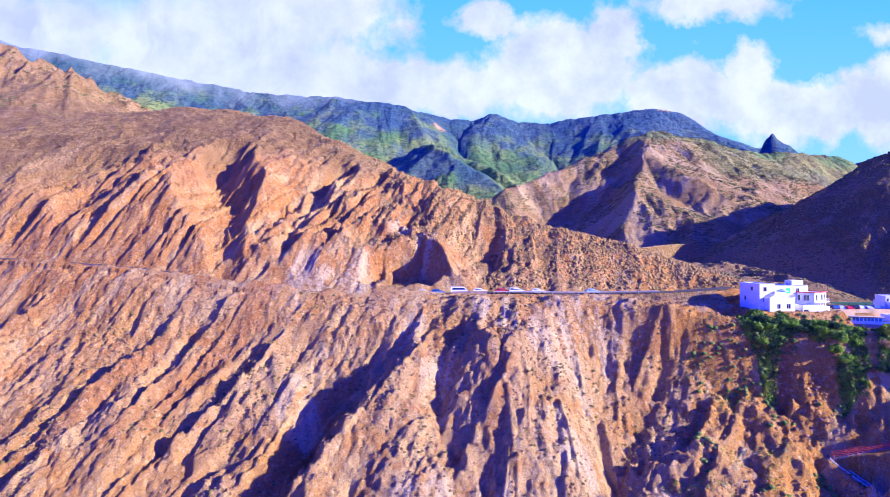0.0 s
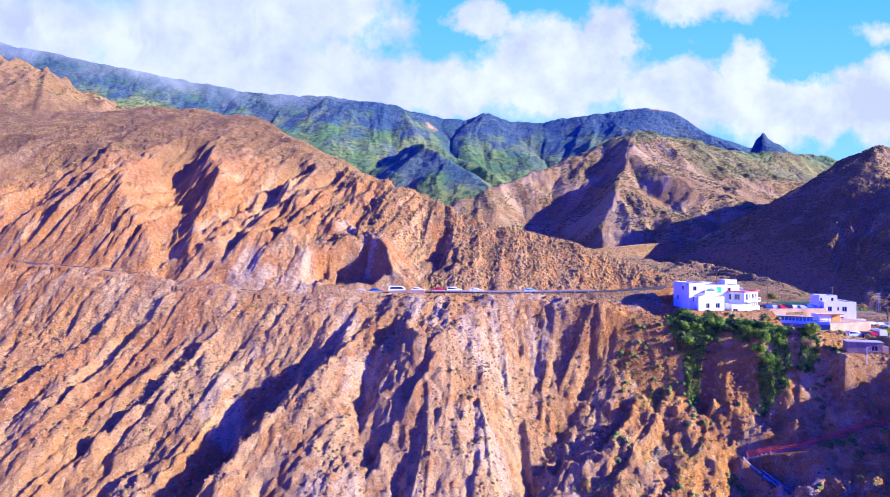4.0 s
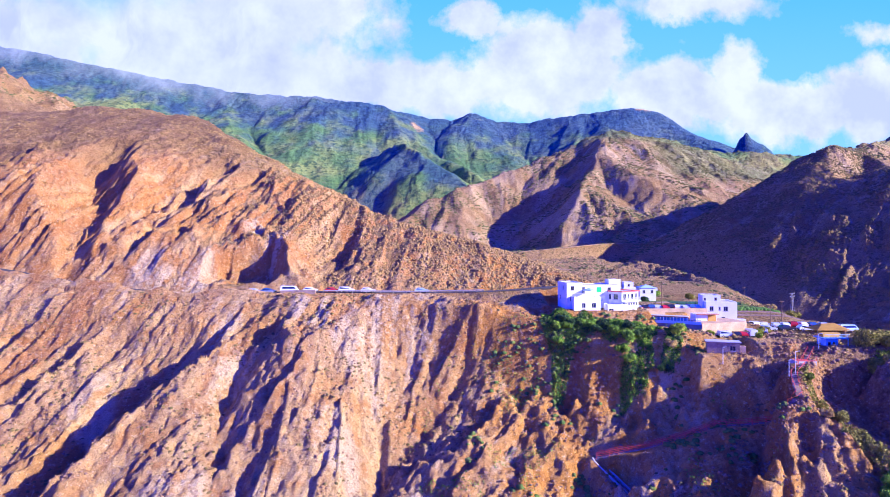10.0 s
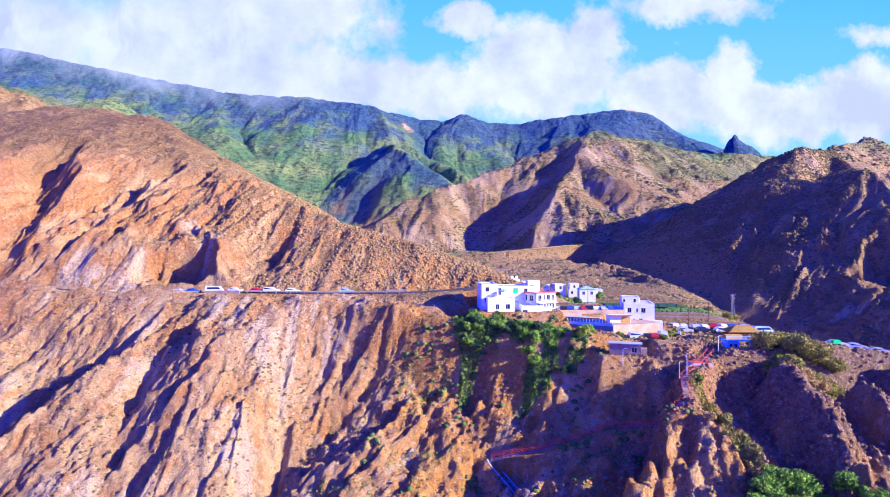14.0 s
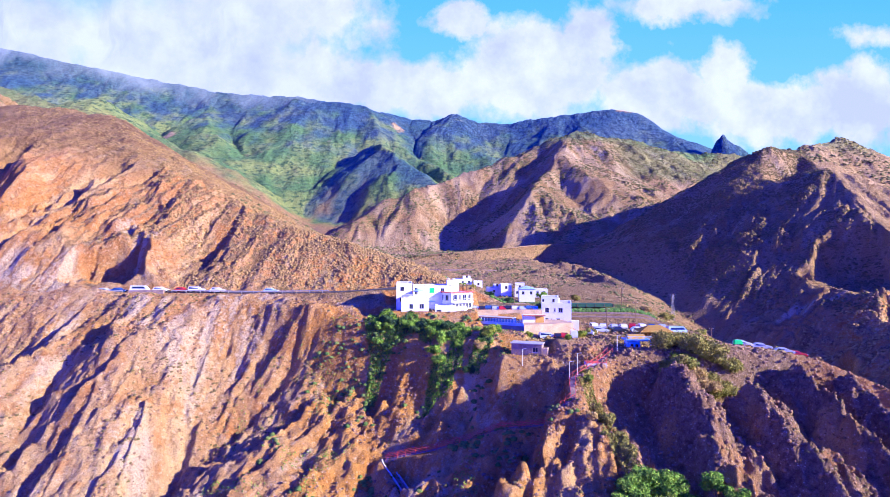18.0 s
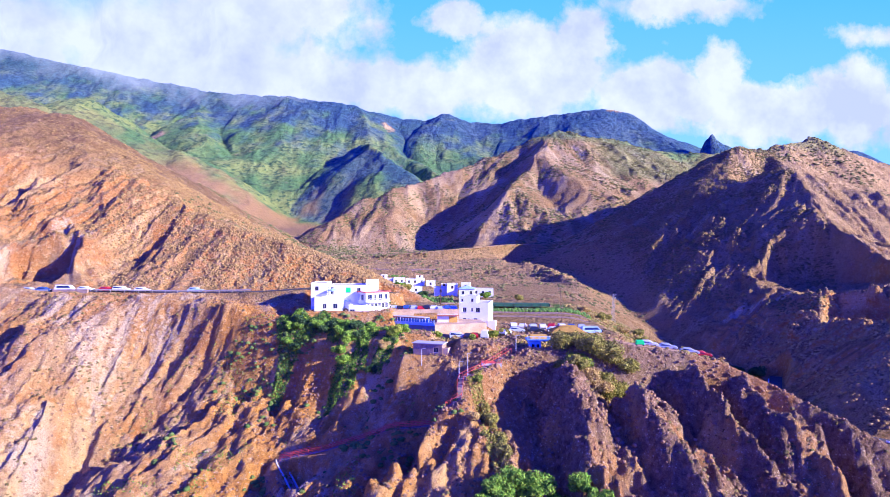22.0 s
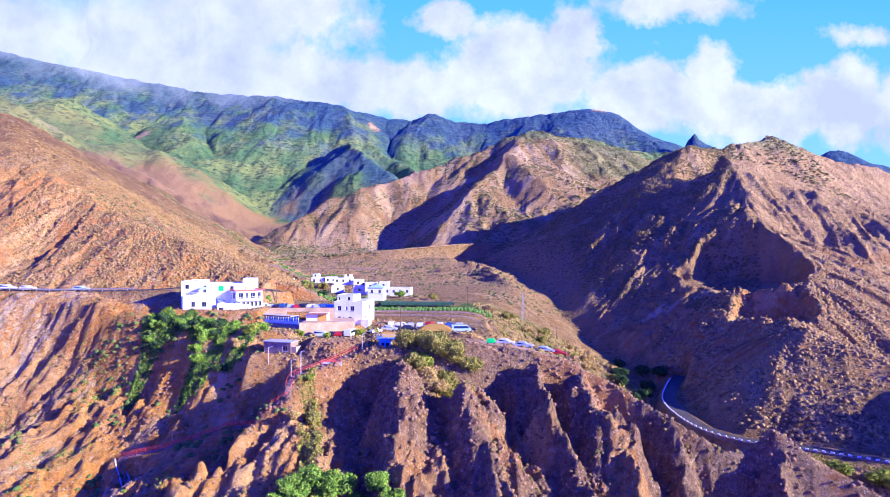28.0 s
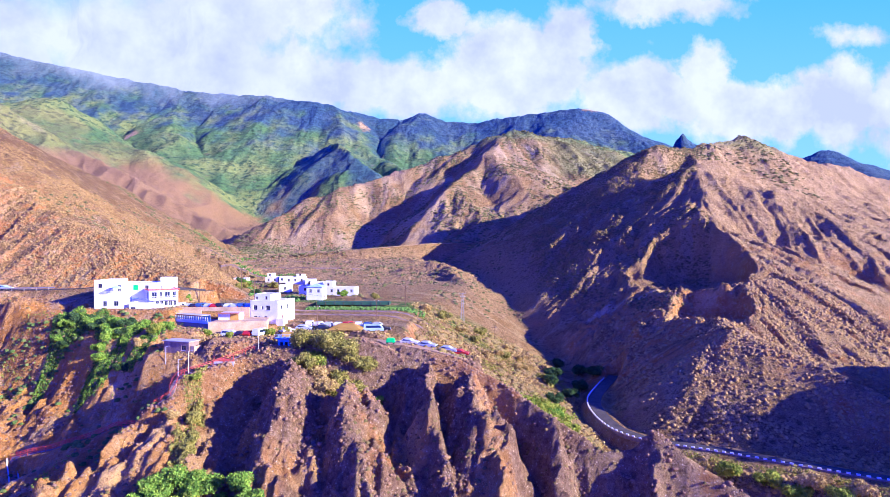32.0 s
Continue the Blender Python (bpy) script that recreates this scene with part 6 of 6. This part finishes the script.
M_SCRUB_BUSH = scrub_material("yellow_bush", (0.34, 0.22, 0.08), (0.27, 0.22, 0.07), (0.16, 0.11, 0.04))
M_SCRUB_VALLEY = scrub_material("valley_shrubs", (0.12, 0.13, 0.04), (0.24, 0.20, 0.07), (0.08, 0.09, 0.03))
LOW = [clump_shape(k, 2, 5) for k in range(4)]
MIDDLE = [clump_shape(10 + k, 3, 7) for k in range(6)]
FINE = [clump_shape(30 + k, 4, 9) for k in range(6)]

x, y, rng = sow(40000, -70, 112, 180, 300, 1, lambda x, y, z: step01(-0.9, 0.3, fbm(x / 16, y / 16, 3, 81)) * step01(-30, 10, x + 0.4 * (y - 200)) * step01(106.5, 109, z) * (1 - 1.3 * np.exp(-((x - 2) / 11) ** 2 - ((y - 190) / 11) ** 2)))
scatter("hill_scrub", "dry brown scrub clumps covering a hillside above the road", M_SCRUB, x, y, rng.uniform(0.24, 0.58, len(x)), LOW, squash=0.95)
x, y, rng = sow(22000, -330, 20, 200, 330, 2, lambda x, y, z: 0.75 * step01(-0.6, 0.5, fbm(x / 16, y / 16, 3, 82)) * step01(205, 265, y))
scatter("hilltop_scrub", "low brown scrub on a rounded hilltop", M_SCRUB, x, y, rng.uniform(0.25, 0.7, len(x)), LOW, squash=0.6)
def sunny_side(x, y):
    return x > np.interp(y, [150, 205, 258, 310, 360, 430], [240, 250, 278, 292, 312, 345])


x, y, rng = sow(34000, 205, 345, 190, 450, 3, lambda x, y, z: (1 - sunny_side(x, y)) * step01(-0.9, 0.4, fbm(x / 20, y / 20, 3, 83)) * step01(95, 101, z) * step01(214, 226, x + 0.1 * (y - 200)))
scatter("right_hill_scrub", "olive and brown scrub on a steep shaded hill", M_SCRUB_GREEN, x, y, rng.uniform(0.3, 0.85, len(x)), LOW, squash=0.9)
# lit side of the hill: its brightness comes from a paler scrub colour
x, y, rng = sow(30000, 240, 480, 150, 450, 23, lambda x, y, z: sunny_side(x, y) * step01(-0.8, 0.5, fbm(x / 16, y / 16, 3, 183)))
scatter("sunny_slope_scrub", "scrub coloured paler to look sunlit on one side of a hill", M_SCRUB_PALE, x, y, rng.uniform(0.2, 0.55, len(x)), LOW, squash=0.6)
x, y, rng = sow(24000, 212, 345, 100, 225, 4, lambda x, y, z: step01(-0.7, 0.3, fbm(x / 13, y / 13, 3, 84)) * step01(214, 224, x))
scatter("slope_bushes", "rounded yellow-brown bushes on a dry slope beside the road", M_SCRUB_PALE, x, y, 0.2 + 0.5 * rng.uniform(0, 1, len(x)) ** 2, LOW, squash=0.95)
x, y, rng = sow(30000, -20, 440, 390, 780, 5, lambda x, y, z: step01(-0.6, 0.5, fbm(x / 30, y / 30, 3, 85)))
scatter("valley_scrub", "small olive scrub dots over valley slopes", M_SCRUB_VALLEY, x, y, rng.uniform(0.6, 1.6, len(x)), LOW, squash=0.6)
x, y, rng = sow(5500, 0, 205, 230, 400, 15, lambda x, y, z: 0.8 * step01(-0.4, 0.5, fbm(x / 14, y / 14, 3, 95)))
scatter("terrace_scrub", "small green and brown scrub on old valley terraces", M_SCRUB_VALLEY, x, y, rng.uniform(0.4, 1.1, len(x)), LOW, squash=0.7)
x, y, rng = sow(9000, -330, 40, 350, 500, 18, lambda x, y, z: 0.9 * step01(-0.5, 0.4, fbm(x / 22, y / 22, 3, 98)))
scatter("ridge_scrub", "olive scrub dots on a ridge behind the left hill", M_SCRUB_VALLEY, x, y, rng.uniform(0.5, 1.3, len(x)), LOW, squash=0.7)
x, y, rng = sow(34000, -150, 215, 88, 178, 6, lambda x, y, z: 0.7 * step01(-0.15, 0.6, fbm(x / 12, y / 12, 3, 86)))
scatter("cliff_scrub", "sparse dry tufts in the gullies of a sea cliff", M_SCRUB_GREEN, x, y, 0.14 + 0.42 * rng.uniform(0, 1, len(x)) ** 2, LOW)


# ---- loose stones on the cliff ----
def stone_shape(seed):
    rnd = random.Random(seed)
    bm = bmesh.new()
    bmesh.ops.create_icosphere(bm, subdivisions=1, radius=1)
    for v in bm.verts:
        v.co *= 0.65 + 0.55 * rnd.random()
    bm.verts.index_update()
    out = np.array([tuple(v.co) for v in bm.verts]), np.array([[v.index for v in f.verts] for f in bm.faces])
    bm.free()
    return out


M_STONES = scrub_material("loose_rock", (0.42, 0.25, 0.12), (0.32, 0.20, 0.12), (0.22, 0.12, 0.06))
STONES = [stone_shape(k) for k in range(5)]
x, y, rng = sow(36000, -150, 215, 84, 172, 7, lambda x, y, z: 0.75 * step01(-0.3, 0.6, fbm(x / 9, y / 9, 3, 87)))
scatter("cliff_stones", "loose orange and brown stones on the sea cliff", M_STONES, x, y, rng.uniform(0.1, 0.55, len(x)) ** 1.2 * np.interp(x, [60, 120], [0.85, 1.15]), STONES, "stones", 0.8, -0.1)
x, y, rng = sow(15000, 104, 206, 84, 131, 17, lambda x, y, z: 0.8 * step01(-0.4, 0.4, fbm(x / 5, y / 5, 3, 97)))
scatter("crag_rubble", "angular grey-brown rubble covering the crag spurs", M_STONES, x, y, 0.1 + 0.4 * rng.uniform(0, 1, len(x)) ** 3, STONES, "stones", 0.85, -0.1)
M_TUFT = scrub_material("green_tuft", (0.12, 0.20, 0.035), (0.22, 0.26, 0.06), (0.06, 0.10, 0.02))
x, y, rng = sow(2600, 50, 118, 112, 150, 8, lambda x, y, z: 0.5 * step01(0.1, 0.7, fbm(x / 8, y / 8, 3, 88)))
scatter("green_tufts", "small green succulent tufts in cliff gullies", M_TUFT, x, y, rng.uniform(0.3, 0.85, len(x)), MIDDLE)
x, y, rng = sow(2600, 156, 202, 134, 216, 9, lambda x, y, z: step01(-0.5, 0.3, fbm(x / 8, y / 8, 3, 89)) * step01(160, 172, x + 0.15 * (y - 140)))
scatter("flank_bushes", "olive and yellow bushes on the plateau flank", M_SCRUB_BUSH, x, y, rng.uniform(0.5, 1.3, len(x)), FINE)


# ---- trees and large bushes ----
def leaf_material(name, a, b, c):
    m, nt, p = material(name)
    g = Nodes(nt)
    geo = nt.nodes.new("ShaderNodeNewGeometry")
    col = g.mix(geo.outputs["Random Per Island"], a, b)
    col = g.mix(g.remap(g.noise(geo.outputs["Position"], 0.8, 3), 0.45, 0.62), col, c)
    g.link(col, p.inputs["Base Color"])
    p.inputs["Roughness"].default_value = 0.85
    p.inputs["Specular IOR Level"].default_value = 0.12
    return m


LEAVES = {
    "olive": leaf_material("olive_leaves", (0.30, 0.28, 0.045), (0.44, 0.38, 0.07), (0.18, 0.18, 0.03)),
    "green": leaf_material("green_leaves", (0.17, 0.34, 0.025), (0.36, 0.48, 0.04), (0.09, 0.19, 0.02)),
    "lime": leaf_material("lime_leaves", (0.30, 0.38, 0.03), (0.46, 0.46, 0.05), (0.15, 0.22, 0.02)),
    "dark": leaf_material("dark_leaves", (0.05, 0.11, 0.03), (0.10, 0.16, 0.04), (0.03, 0.06, 0.02)),
    "straw": leaf_material("straw_leaves", (0.50, 0.36, 0.10), (0.62, 0.46, 0.14), (0.32, 0.22, 0.06)),
}
LEAF_WORD = {"olive": "olive green", "green": "bright green", "lime": "yellow-green", "dark": "dark green", "straw": "straw-coloured"}


def bush(x, y, h, r, tint, where, seed, sunk=0.0):
    """Trunk, limbs and a crown of many leaf sprays in uneven lobes."""
    rng = np.random.default_rng(seed)
    z = height_at(x, y) - sunk
    tall = h > 3.2
    t = thing("tree" if tall else "bush", pose(x, y, z), "%s %s %s" % (LEAF_WORD[tint], "spreading tree" if tall else "leafy bush", where), "tree" if tall else "bush")
    lobes = []
    n = 5 + int(r * 2)
    for k in range(n):
        a, q = rng.uniform(0, 6.283), rng.uniform(0.15, 0.75) * r
        lobes.append((q * math.cos(a), q * math.sin(a), h * rng.uniform(0.38, 0.8), r * rng.uniform(0.32, 0.55)))
    bm = tube(bmesh.new(), (0, 0, -0.4), (0.05 * r, 0, h * 0.4), 0.09 * r, 0.06 * r, 7)
    part("trunk", bm, M_BARK, t)
    for lx, ly, lz, lr in lobes[:5]:
        part("limb", tube(bmesh.new(), (0.04 * r, 0, h * 0.3), (lx * 0.8, ly * 0.8, lz), 0.045 * r, 0.015 * r, 5), M_BARK, t)
    count = int(1500 * r)
    L = np.array(lobes)[rng.integers(0, n, count)]
    d = rng.normal(size=(count, 3))
    d /= np.linalg.norm(d, axis=1)[:, None]
    c = L[:, :3] + d * (L[:, 3:4] * rng.uniform(0.55, 1.12, count)[:, None]) * np.array([1, 1, 0.8])
    u = rng.normal(size=(count, 3))
    u /= np.linalg.norm(u, axis=1)[:, None]
    w = np.cross(u, d + 0.6 * rng.normal(size=(count, 3)))
    w /= np.linalg.norm(w, axis=1)[:, None]
    s = rng.uniform(0.10, 0.24, count)[:, None] * (0.75 + 0.12 * r)
    quad = np.stack([c - u * s, c + w * s * 0.55, c + u * s * 1.1, c - w * s * 0.55], 1).reshape(-1, 3)
    me = bpy.data.meshes.new("foliage")
    me.from_pydata(quad.tolist(), [], np.arange(count * 4).reshape(-1, 4).tolist())
    me.materials.append(LEAVES[tint])
    ob = new("foliage", me)
    ob.parent = t
    return t


def leaf_mat(name, label, tint, n, x0, x1, y0, y1, seed, density, tall, leaf=0.3):
    """A mat of creeping plants: leaves in low cushions that follow the slope."""
    x, y, rng = sow(n, x0, x1, y0, y1, seed, density)
    z = ground_height(x[None], y[None])[0]
    count = len(x)
    cushion = np.clip(0.45 + 0.6 * fbm(x / 1.5, y / 1.5, 2, seed + 40), 0.05, 1.2)
    c = np.stack([x, y, z + tall * cushion * rng.uniform(0.25, 1.0, count)], -1)
    u = rng.normal(size=(count, 3))
    u /= np.linalg.norm(u, axis=1)[:, None]
    w = np.cross(u, rng.normal(size=(count, 3)))
    w /= np.linalg.norm(w, axis=1)[:, None]
    s = leaf * rng.uniform(0.6, 1.3, count)[:, None]
    quad = np.stack([c - u * s, c + w * s * 0.6, c + u * s, c - w * s * 0.6], 1).reshape(-1, 3)
    me = bpy.data.meshes.new(name)
    me.from_pydata(quad.tolist(), [], np.arange(count * 4).reshape(-1, 4).tolist())
    me.materials.append(LEAVES[tint])
    return tagged(new(name, me), label, "plants", kind="stuff")


CREEPERS = [[(75, 148.5, 0), (80, 147.4, 0), (86, 145.8, 0), (91, 144, 0), (96, 142.4, 0)], [(92, 145, 0), (95, 141.5, 0), (94, 138, 0), (90, 134, 0)], [(77, 147, 0), (77.5, 143.5, 0), (75.5, 140, 0)], [(102, 141, 0), (101.5, 138, 0), (99, 135, 0)]]


def creeping(x, y, z):
    d = np.min([line_field(x[None], y[None], line)[0][0] / wide for line, wide in zip(CREEPERS, (3.4, 2.6, 2.0, 1.8))], axis=0)
    return step01(1.0, 0.7, d + 0.45 * fbm(x / 3, y / 3, 3, 111)) * step01(105.2, 104.4, z)


leaf_mat("creeper", "bright green creeper draping the slope below the white house", "green", 110000, 70, 106, 128, 152, 201, creeping, 0.9, 0.17)
leaf_mat("creeper", "dark green creeper in the gully below the white house", "dark", 60000, 70, 106, 128, 152, 202, creeping, 0.75, 0.18)
leaf_mat("shrub_mat", "yellow-green shrubs filling a cliff gully", "olive", 26000, 116, 127, 98, 121, 203, lambda x, y, z: step01(0.1, 0.6, 1.0 - 0.42 * np.abs(x - np.interp(y, [98, 110, 121], [124, 122, 119.5])) + 0.5 * fbm(x / 3, y / 3, 2, 113)), 1.5, 0.2)
leaf_mat("flank_scrub", "olive and straw shrubs on the plateau flank", "olive", 26000, 154, 204, 132, 216, 204, lambda x, y, z: step01(0.0, 0.5, fbm(x / 6, y / 6, 3, 114)) * step01(160, 170, x + 0.12 * (y - 140)), 1.3, 0.26)
leaf_mat("flank_scrub", "straw-coloured dry shrubs on the plateau flank", "straw", 26000, 154, 204, 132, 216, 205, lambda x, y, z: step01(0.0, 0.5, -fbm(x / 6, y / 6, 3, 114) + 0.2) * step01(160, 170, x + 0.12 * (y - 140)), 0.8, 0.32)
leaf_mat("side_valley_shrubs", "bright lime shrubs in the side valley beside the road", "lime", 40000, 180, 204, 134, 172, 206, lambda x, y, z: step01(0.0, 0.5, 1.1 - 0.13 * np.hypot((x - 191) * 1.1, (y - 151) * 0.6) + 0.5 * fbm(x / 4, y / 4, 3, 115)), 1.8, 0.25)
leaf_mat("road_shrubs", "yellow-brown bushes along the lower road", "olive", 30000, 205, 262, 98, 134, 207, lambda x, y, z: step01(0.2, 0.6, 1.0 - 0.3 * np.abs(line_field(x[None], y[None], GULLY_ROAD)[0][0] - 8.0) + 0.7 * fbm(x / 4, y / 4, 3, 116)) * (y < np.interp(x, [205, 226, 252, 290], [142, 130, 113, 94])), 1.6, 0.22)
leaf_mat("cliff_greens", "green shrubs dotted in the cliff gullies", "green", 14000, 44, 112, 104, 152, 208, lambda x, y, z: 0.9 * step01(0.3, 0.6, fbm(x / 5, y / 7, 3, 117)), 0.8, 0.19)
leaf_mat("edge_shrubs", "dry shrubs along the plateau edge", "straw", 16000, 104, 160, 118, 150, 209, lambda x, y, z: step01(0.2, 0.6, fbm(x / 4, y / 4, 3, 118)) * step01(93, 96, z), 0.7, 0.26)

PLANTS = [  # x, y, height, radius, tint, where
    (139, 127.6, 4.8, 3.5, "olive", 0), (143, 126.6, 5.1, 3.8, "olive", 0), (147, 126.2, 4.6, 3.5, "olive", 0), (150.6, 125.6, 4.1, 3.0, "olive", 0),
    (138, 123.6, 3.8, 2.8, "olive", 1), (142, 122.6, 3.9, 2.9, "straw", 1), (145.6, 122.0, 3.7, 2.5, "olive", 1), (153.6, 122.2, 3.8, 1.3, "green", 1),
    (77.5, 147.6, 1.9, 1.9, "dark", 2), (80.5, 146.2, 1.9, 2.0, "dark", 2), (83.5, 145.4, 2.0, 2.1, "green", 2), (86.8, 145.0, 1.9, 2.0, "dark", 2), (90, 144.2, 1.9, 2.1, "green", 2), (93, 142.6, 1.9, 2.0, "dark", 2),
    (78.5, 143.2, 1.7, 1.5, "dark", 2), (91.5, 139.4, 2.8, 2.2, "green", 1), (90.5, 136.5, 2.4, 1.8, "green", 1), (76, 144.5, 2.0, 1.6, "green", 1), (95.5, 146.8, 1.3, 1.4, "green", 2),
    (79, 145.6, 1.7, 1.7, "green", 2), (82, 147.6, 1.6, 1.6, "dark", 2), (85.2, 143.2, 1.7, 1.7, "dark", 2), (88.6, 142.4, 1.7, 1.8, "green", 2), (92, 145.6, 1.6, 1.7, "dark", 2), (93.5, 140, 1.7, 1.6, "dark", 2), (89.6, 138.4, 2.2, 1.7, "green", 1), (76.6, 146.4, 1.6, 1.5, "green", 2),
    (141, 124.8, 4.1, 3.0, "lime", 0), (145, 124.2, 4.1, 3.0, "olive", 0), (149, 124.0, 3.9, 2.8, "olive", 0), (140, 121.4, 3.4, 2.4, "olive", 1), (144, 120.2, 3.4, 2.2, "straw", 1), (101.8, 138.6, 2.4, 1.8, "lime", 1), (100, 136.2, 2.2, 1.7, "straw", 1), (103.6, 140.4, 2.0, 1.6, "green", 1), (97.5, 133.5, 2.0, 1.5, "dark", 1),
    (121, 114, 2.2, 1.5, "olive", 1), (122, 111.2, 2.4, 1.6, "olive", 1), (123, 108, 2.8, 1.7, "olive", 1), (123.6, 105, 2.6, 1.5, "olive", 1), (120, 118, 1.6, 1.2, "lime", 1), (118.8, 110.5, 1.6, 1.2, "straw", 1),
    (125, 99, 4.2, 2.8, "green", 1), (128.4, 99.4, 4.6, 3.2, "green", 1), (132, 98.6, 4.4, 3.0, "green", 1), (135.4, 97.6, 3.6, 2.4, "green", 1), (121.6, 98.2, 3.2, 2.2, "green", 1), (126.6, 96.6, 3.6, 2.6, "lime", 1), (123.4, 96.4, 3.2, 2.4, "green", 1), (137.6, 95.4, 3.0, 2.2, "green", 1), (133.6, 95.2, 3.4, 2.6, "lime", 1), (119.6, 96.0, 2.6, 2.0, "green", 1), (128.6, 94.6, 3.4, 2.8, "green", 1), (130.4, 96, 3.6, 2.6, "green", 1),
    (186, 145, 2.4, 2.0, "lime", 3), (189, 149.5, 2.8, 2.5, "lime", 3), (191.5, 155, 2.6, 2.3, "lime", 3), (193.5, 150, 2.4, 2.1, "green", 3), (188, 140, 2.2, 1.8, "lime", 3), (181, 158, 2.0, 1.7, "lime", 3), (195, 157, 2.6, 2.2, "lime", 3), (197, 143, 2.0, 1.7, "lime", 3), (214, 198, 3.6, 2.8, "dark", 3), (209, 192, 3.4, 2.6, "dark", 3), (211, 206, 3.6, 2.8, "dark", 3), (199, 186, 3.4, 2.6, "dark", 3), (203, 178, 3.3, 2.4, "dark", 3), (201, 196, 3.6, 2.8, "dark", 3), (197, 170, 3.0, 2.4, "dark", 3), (205, 212, 3.4, 2.8, "dark", 3),
    (183, 193, 2.2, 1.7, "straw", 3), (186, 196, 2.4, 1.9, "olive", 3), (189.5, 191, 2.2, 1.8, "straw", 3), (193, 194, 2.4, 1.9, "straw", 3), (196.5, 190, 2.2, 1.7, "olive", 3), (200, 200, 2.4, 1.9, "straw", 3), (186, 203, 2.4, 2.0, "straw", 3), (180, 188, 2.0, 1.7, "straw", 3), (191, 201, 2.2, 1.8, "straw", 3), (176, 196, 2.0, 1.8, "olive", 3), (184, 184, 1.8, 1.5, "straw", 3),
    (199.5, 127, 1.8, 1.6, "straw", 4), (203, 132, 1.8, 1.6, "lime", 4), (212, 129, 2.6, 2.2, "lime", 4), (217.5, 124, 2.6, 2.2, "straw", 4), (222, 119.5, 3.1, 2.7, "lime", 4), (227, 116, 2.9, 2.6, "lime", 4), (233.5, 113.0, 3.1, 2.8, "straw", 4), (230.5, 112.5, 2.6, 2.4, "lime", 4), (236.5, 109.6, 2.8, 2.4, "lime", 4), (240, 109.5, 2.8, 2.4, "straw", 4), (207, 126, 1.6, 1.5, "lime", 4),
    (125.2, 147.6, 1.9, 1.5, "lime", 5), (127.6, 149.6, 2.0, 1.5, "olive", 5), (111.6, 143.4, 1.5, 1.2, "lime", 5), (116, 139.2, 1.2, 1.0, "straw", 5), (119.5, 136, 1.2, 1.1, "lime", 5), (105, 154.8, 1.0, 0.7, "olive", 5), (108.5, 153.9, 0.9, 0.7, "olive", 5),
    (97.8, 166, 2.8, 0.8, "green", 5), (112, 192, 2.6, 1.8, "dark", 6), (106, 196, 2.4, 1.9, "dark", 6), (100, 200, 2.6, 2.2, "olive", 6), (97, 214, 2.4, 2.2, "green", 6), (128, 228, 2.6, 2.0, "green", 6), (94, 226, 2.4, 2.2, "olive", 6), (88, 240, 2.6, 2.4, "green", 6), (78, 262, 2.6, 2.2, "dark", 6), (92, 262, 2.6, 2.2, "olive", 6), (140, 226, 2.4, 2.0, "olive", 6), (160, 206, 2.4, 2.4, "straw", 6), (166, 204, 2.6, 2.5, "olive", 6), (172, 200, 2.2, 2.2, "straw", 6), (178, 206, 2.4, 2.3, "olive", 6),
]
WHERE = ["on the plateau edge", "hanging in the cliff gullies", "below the white house", "in the side valley", "beside the lower road", "beside the terrace walls", "among the valley plots"]
for k, (px, py, h, r, tint, w) in enumerate(PLANTS):
    bush(px, py, h, r, tint, WHERE[w], 500 + k, 1.7 if w == 0 else 0.15)
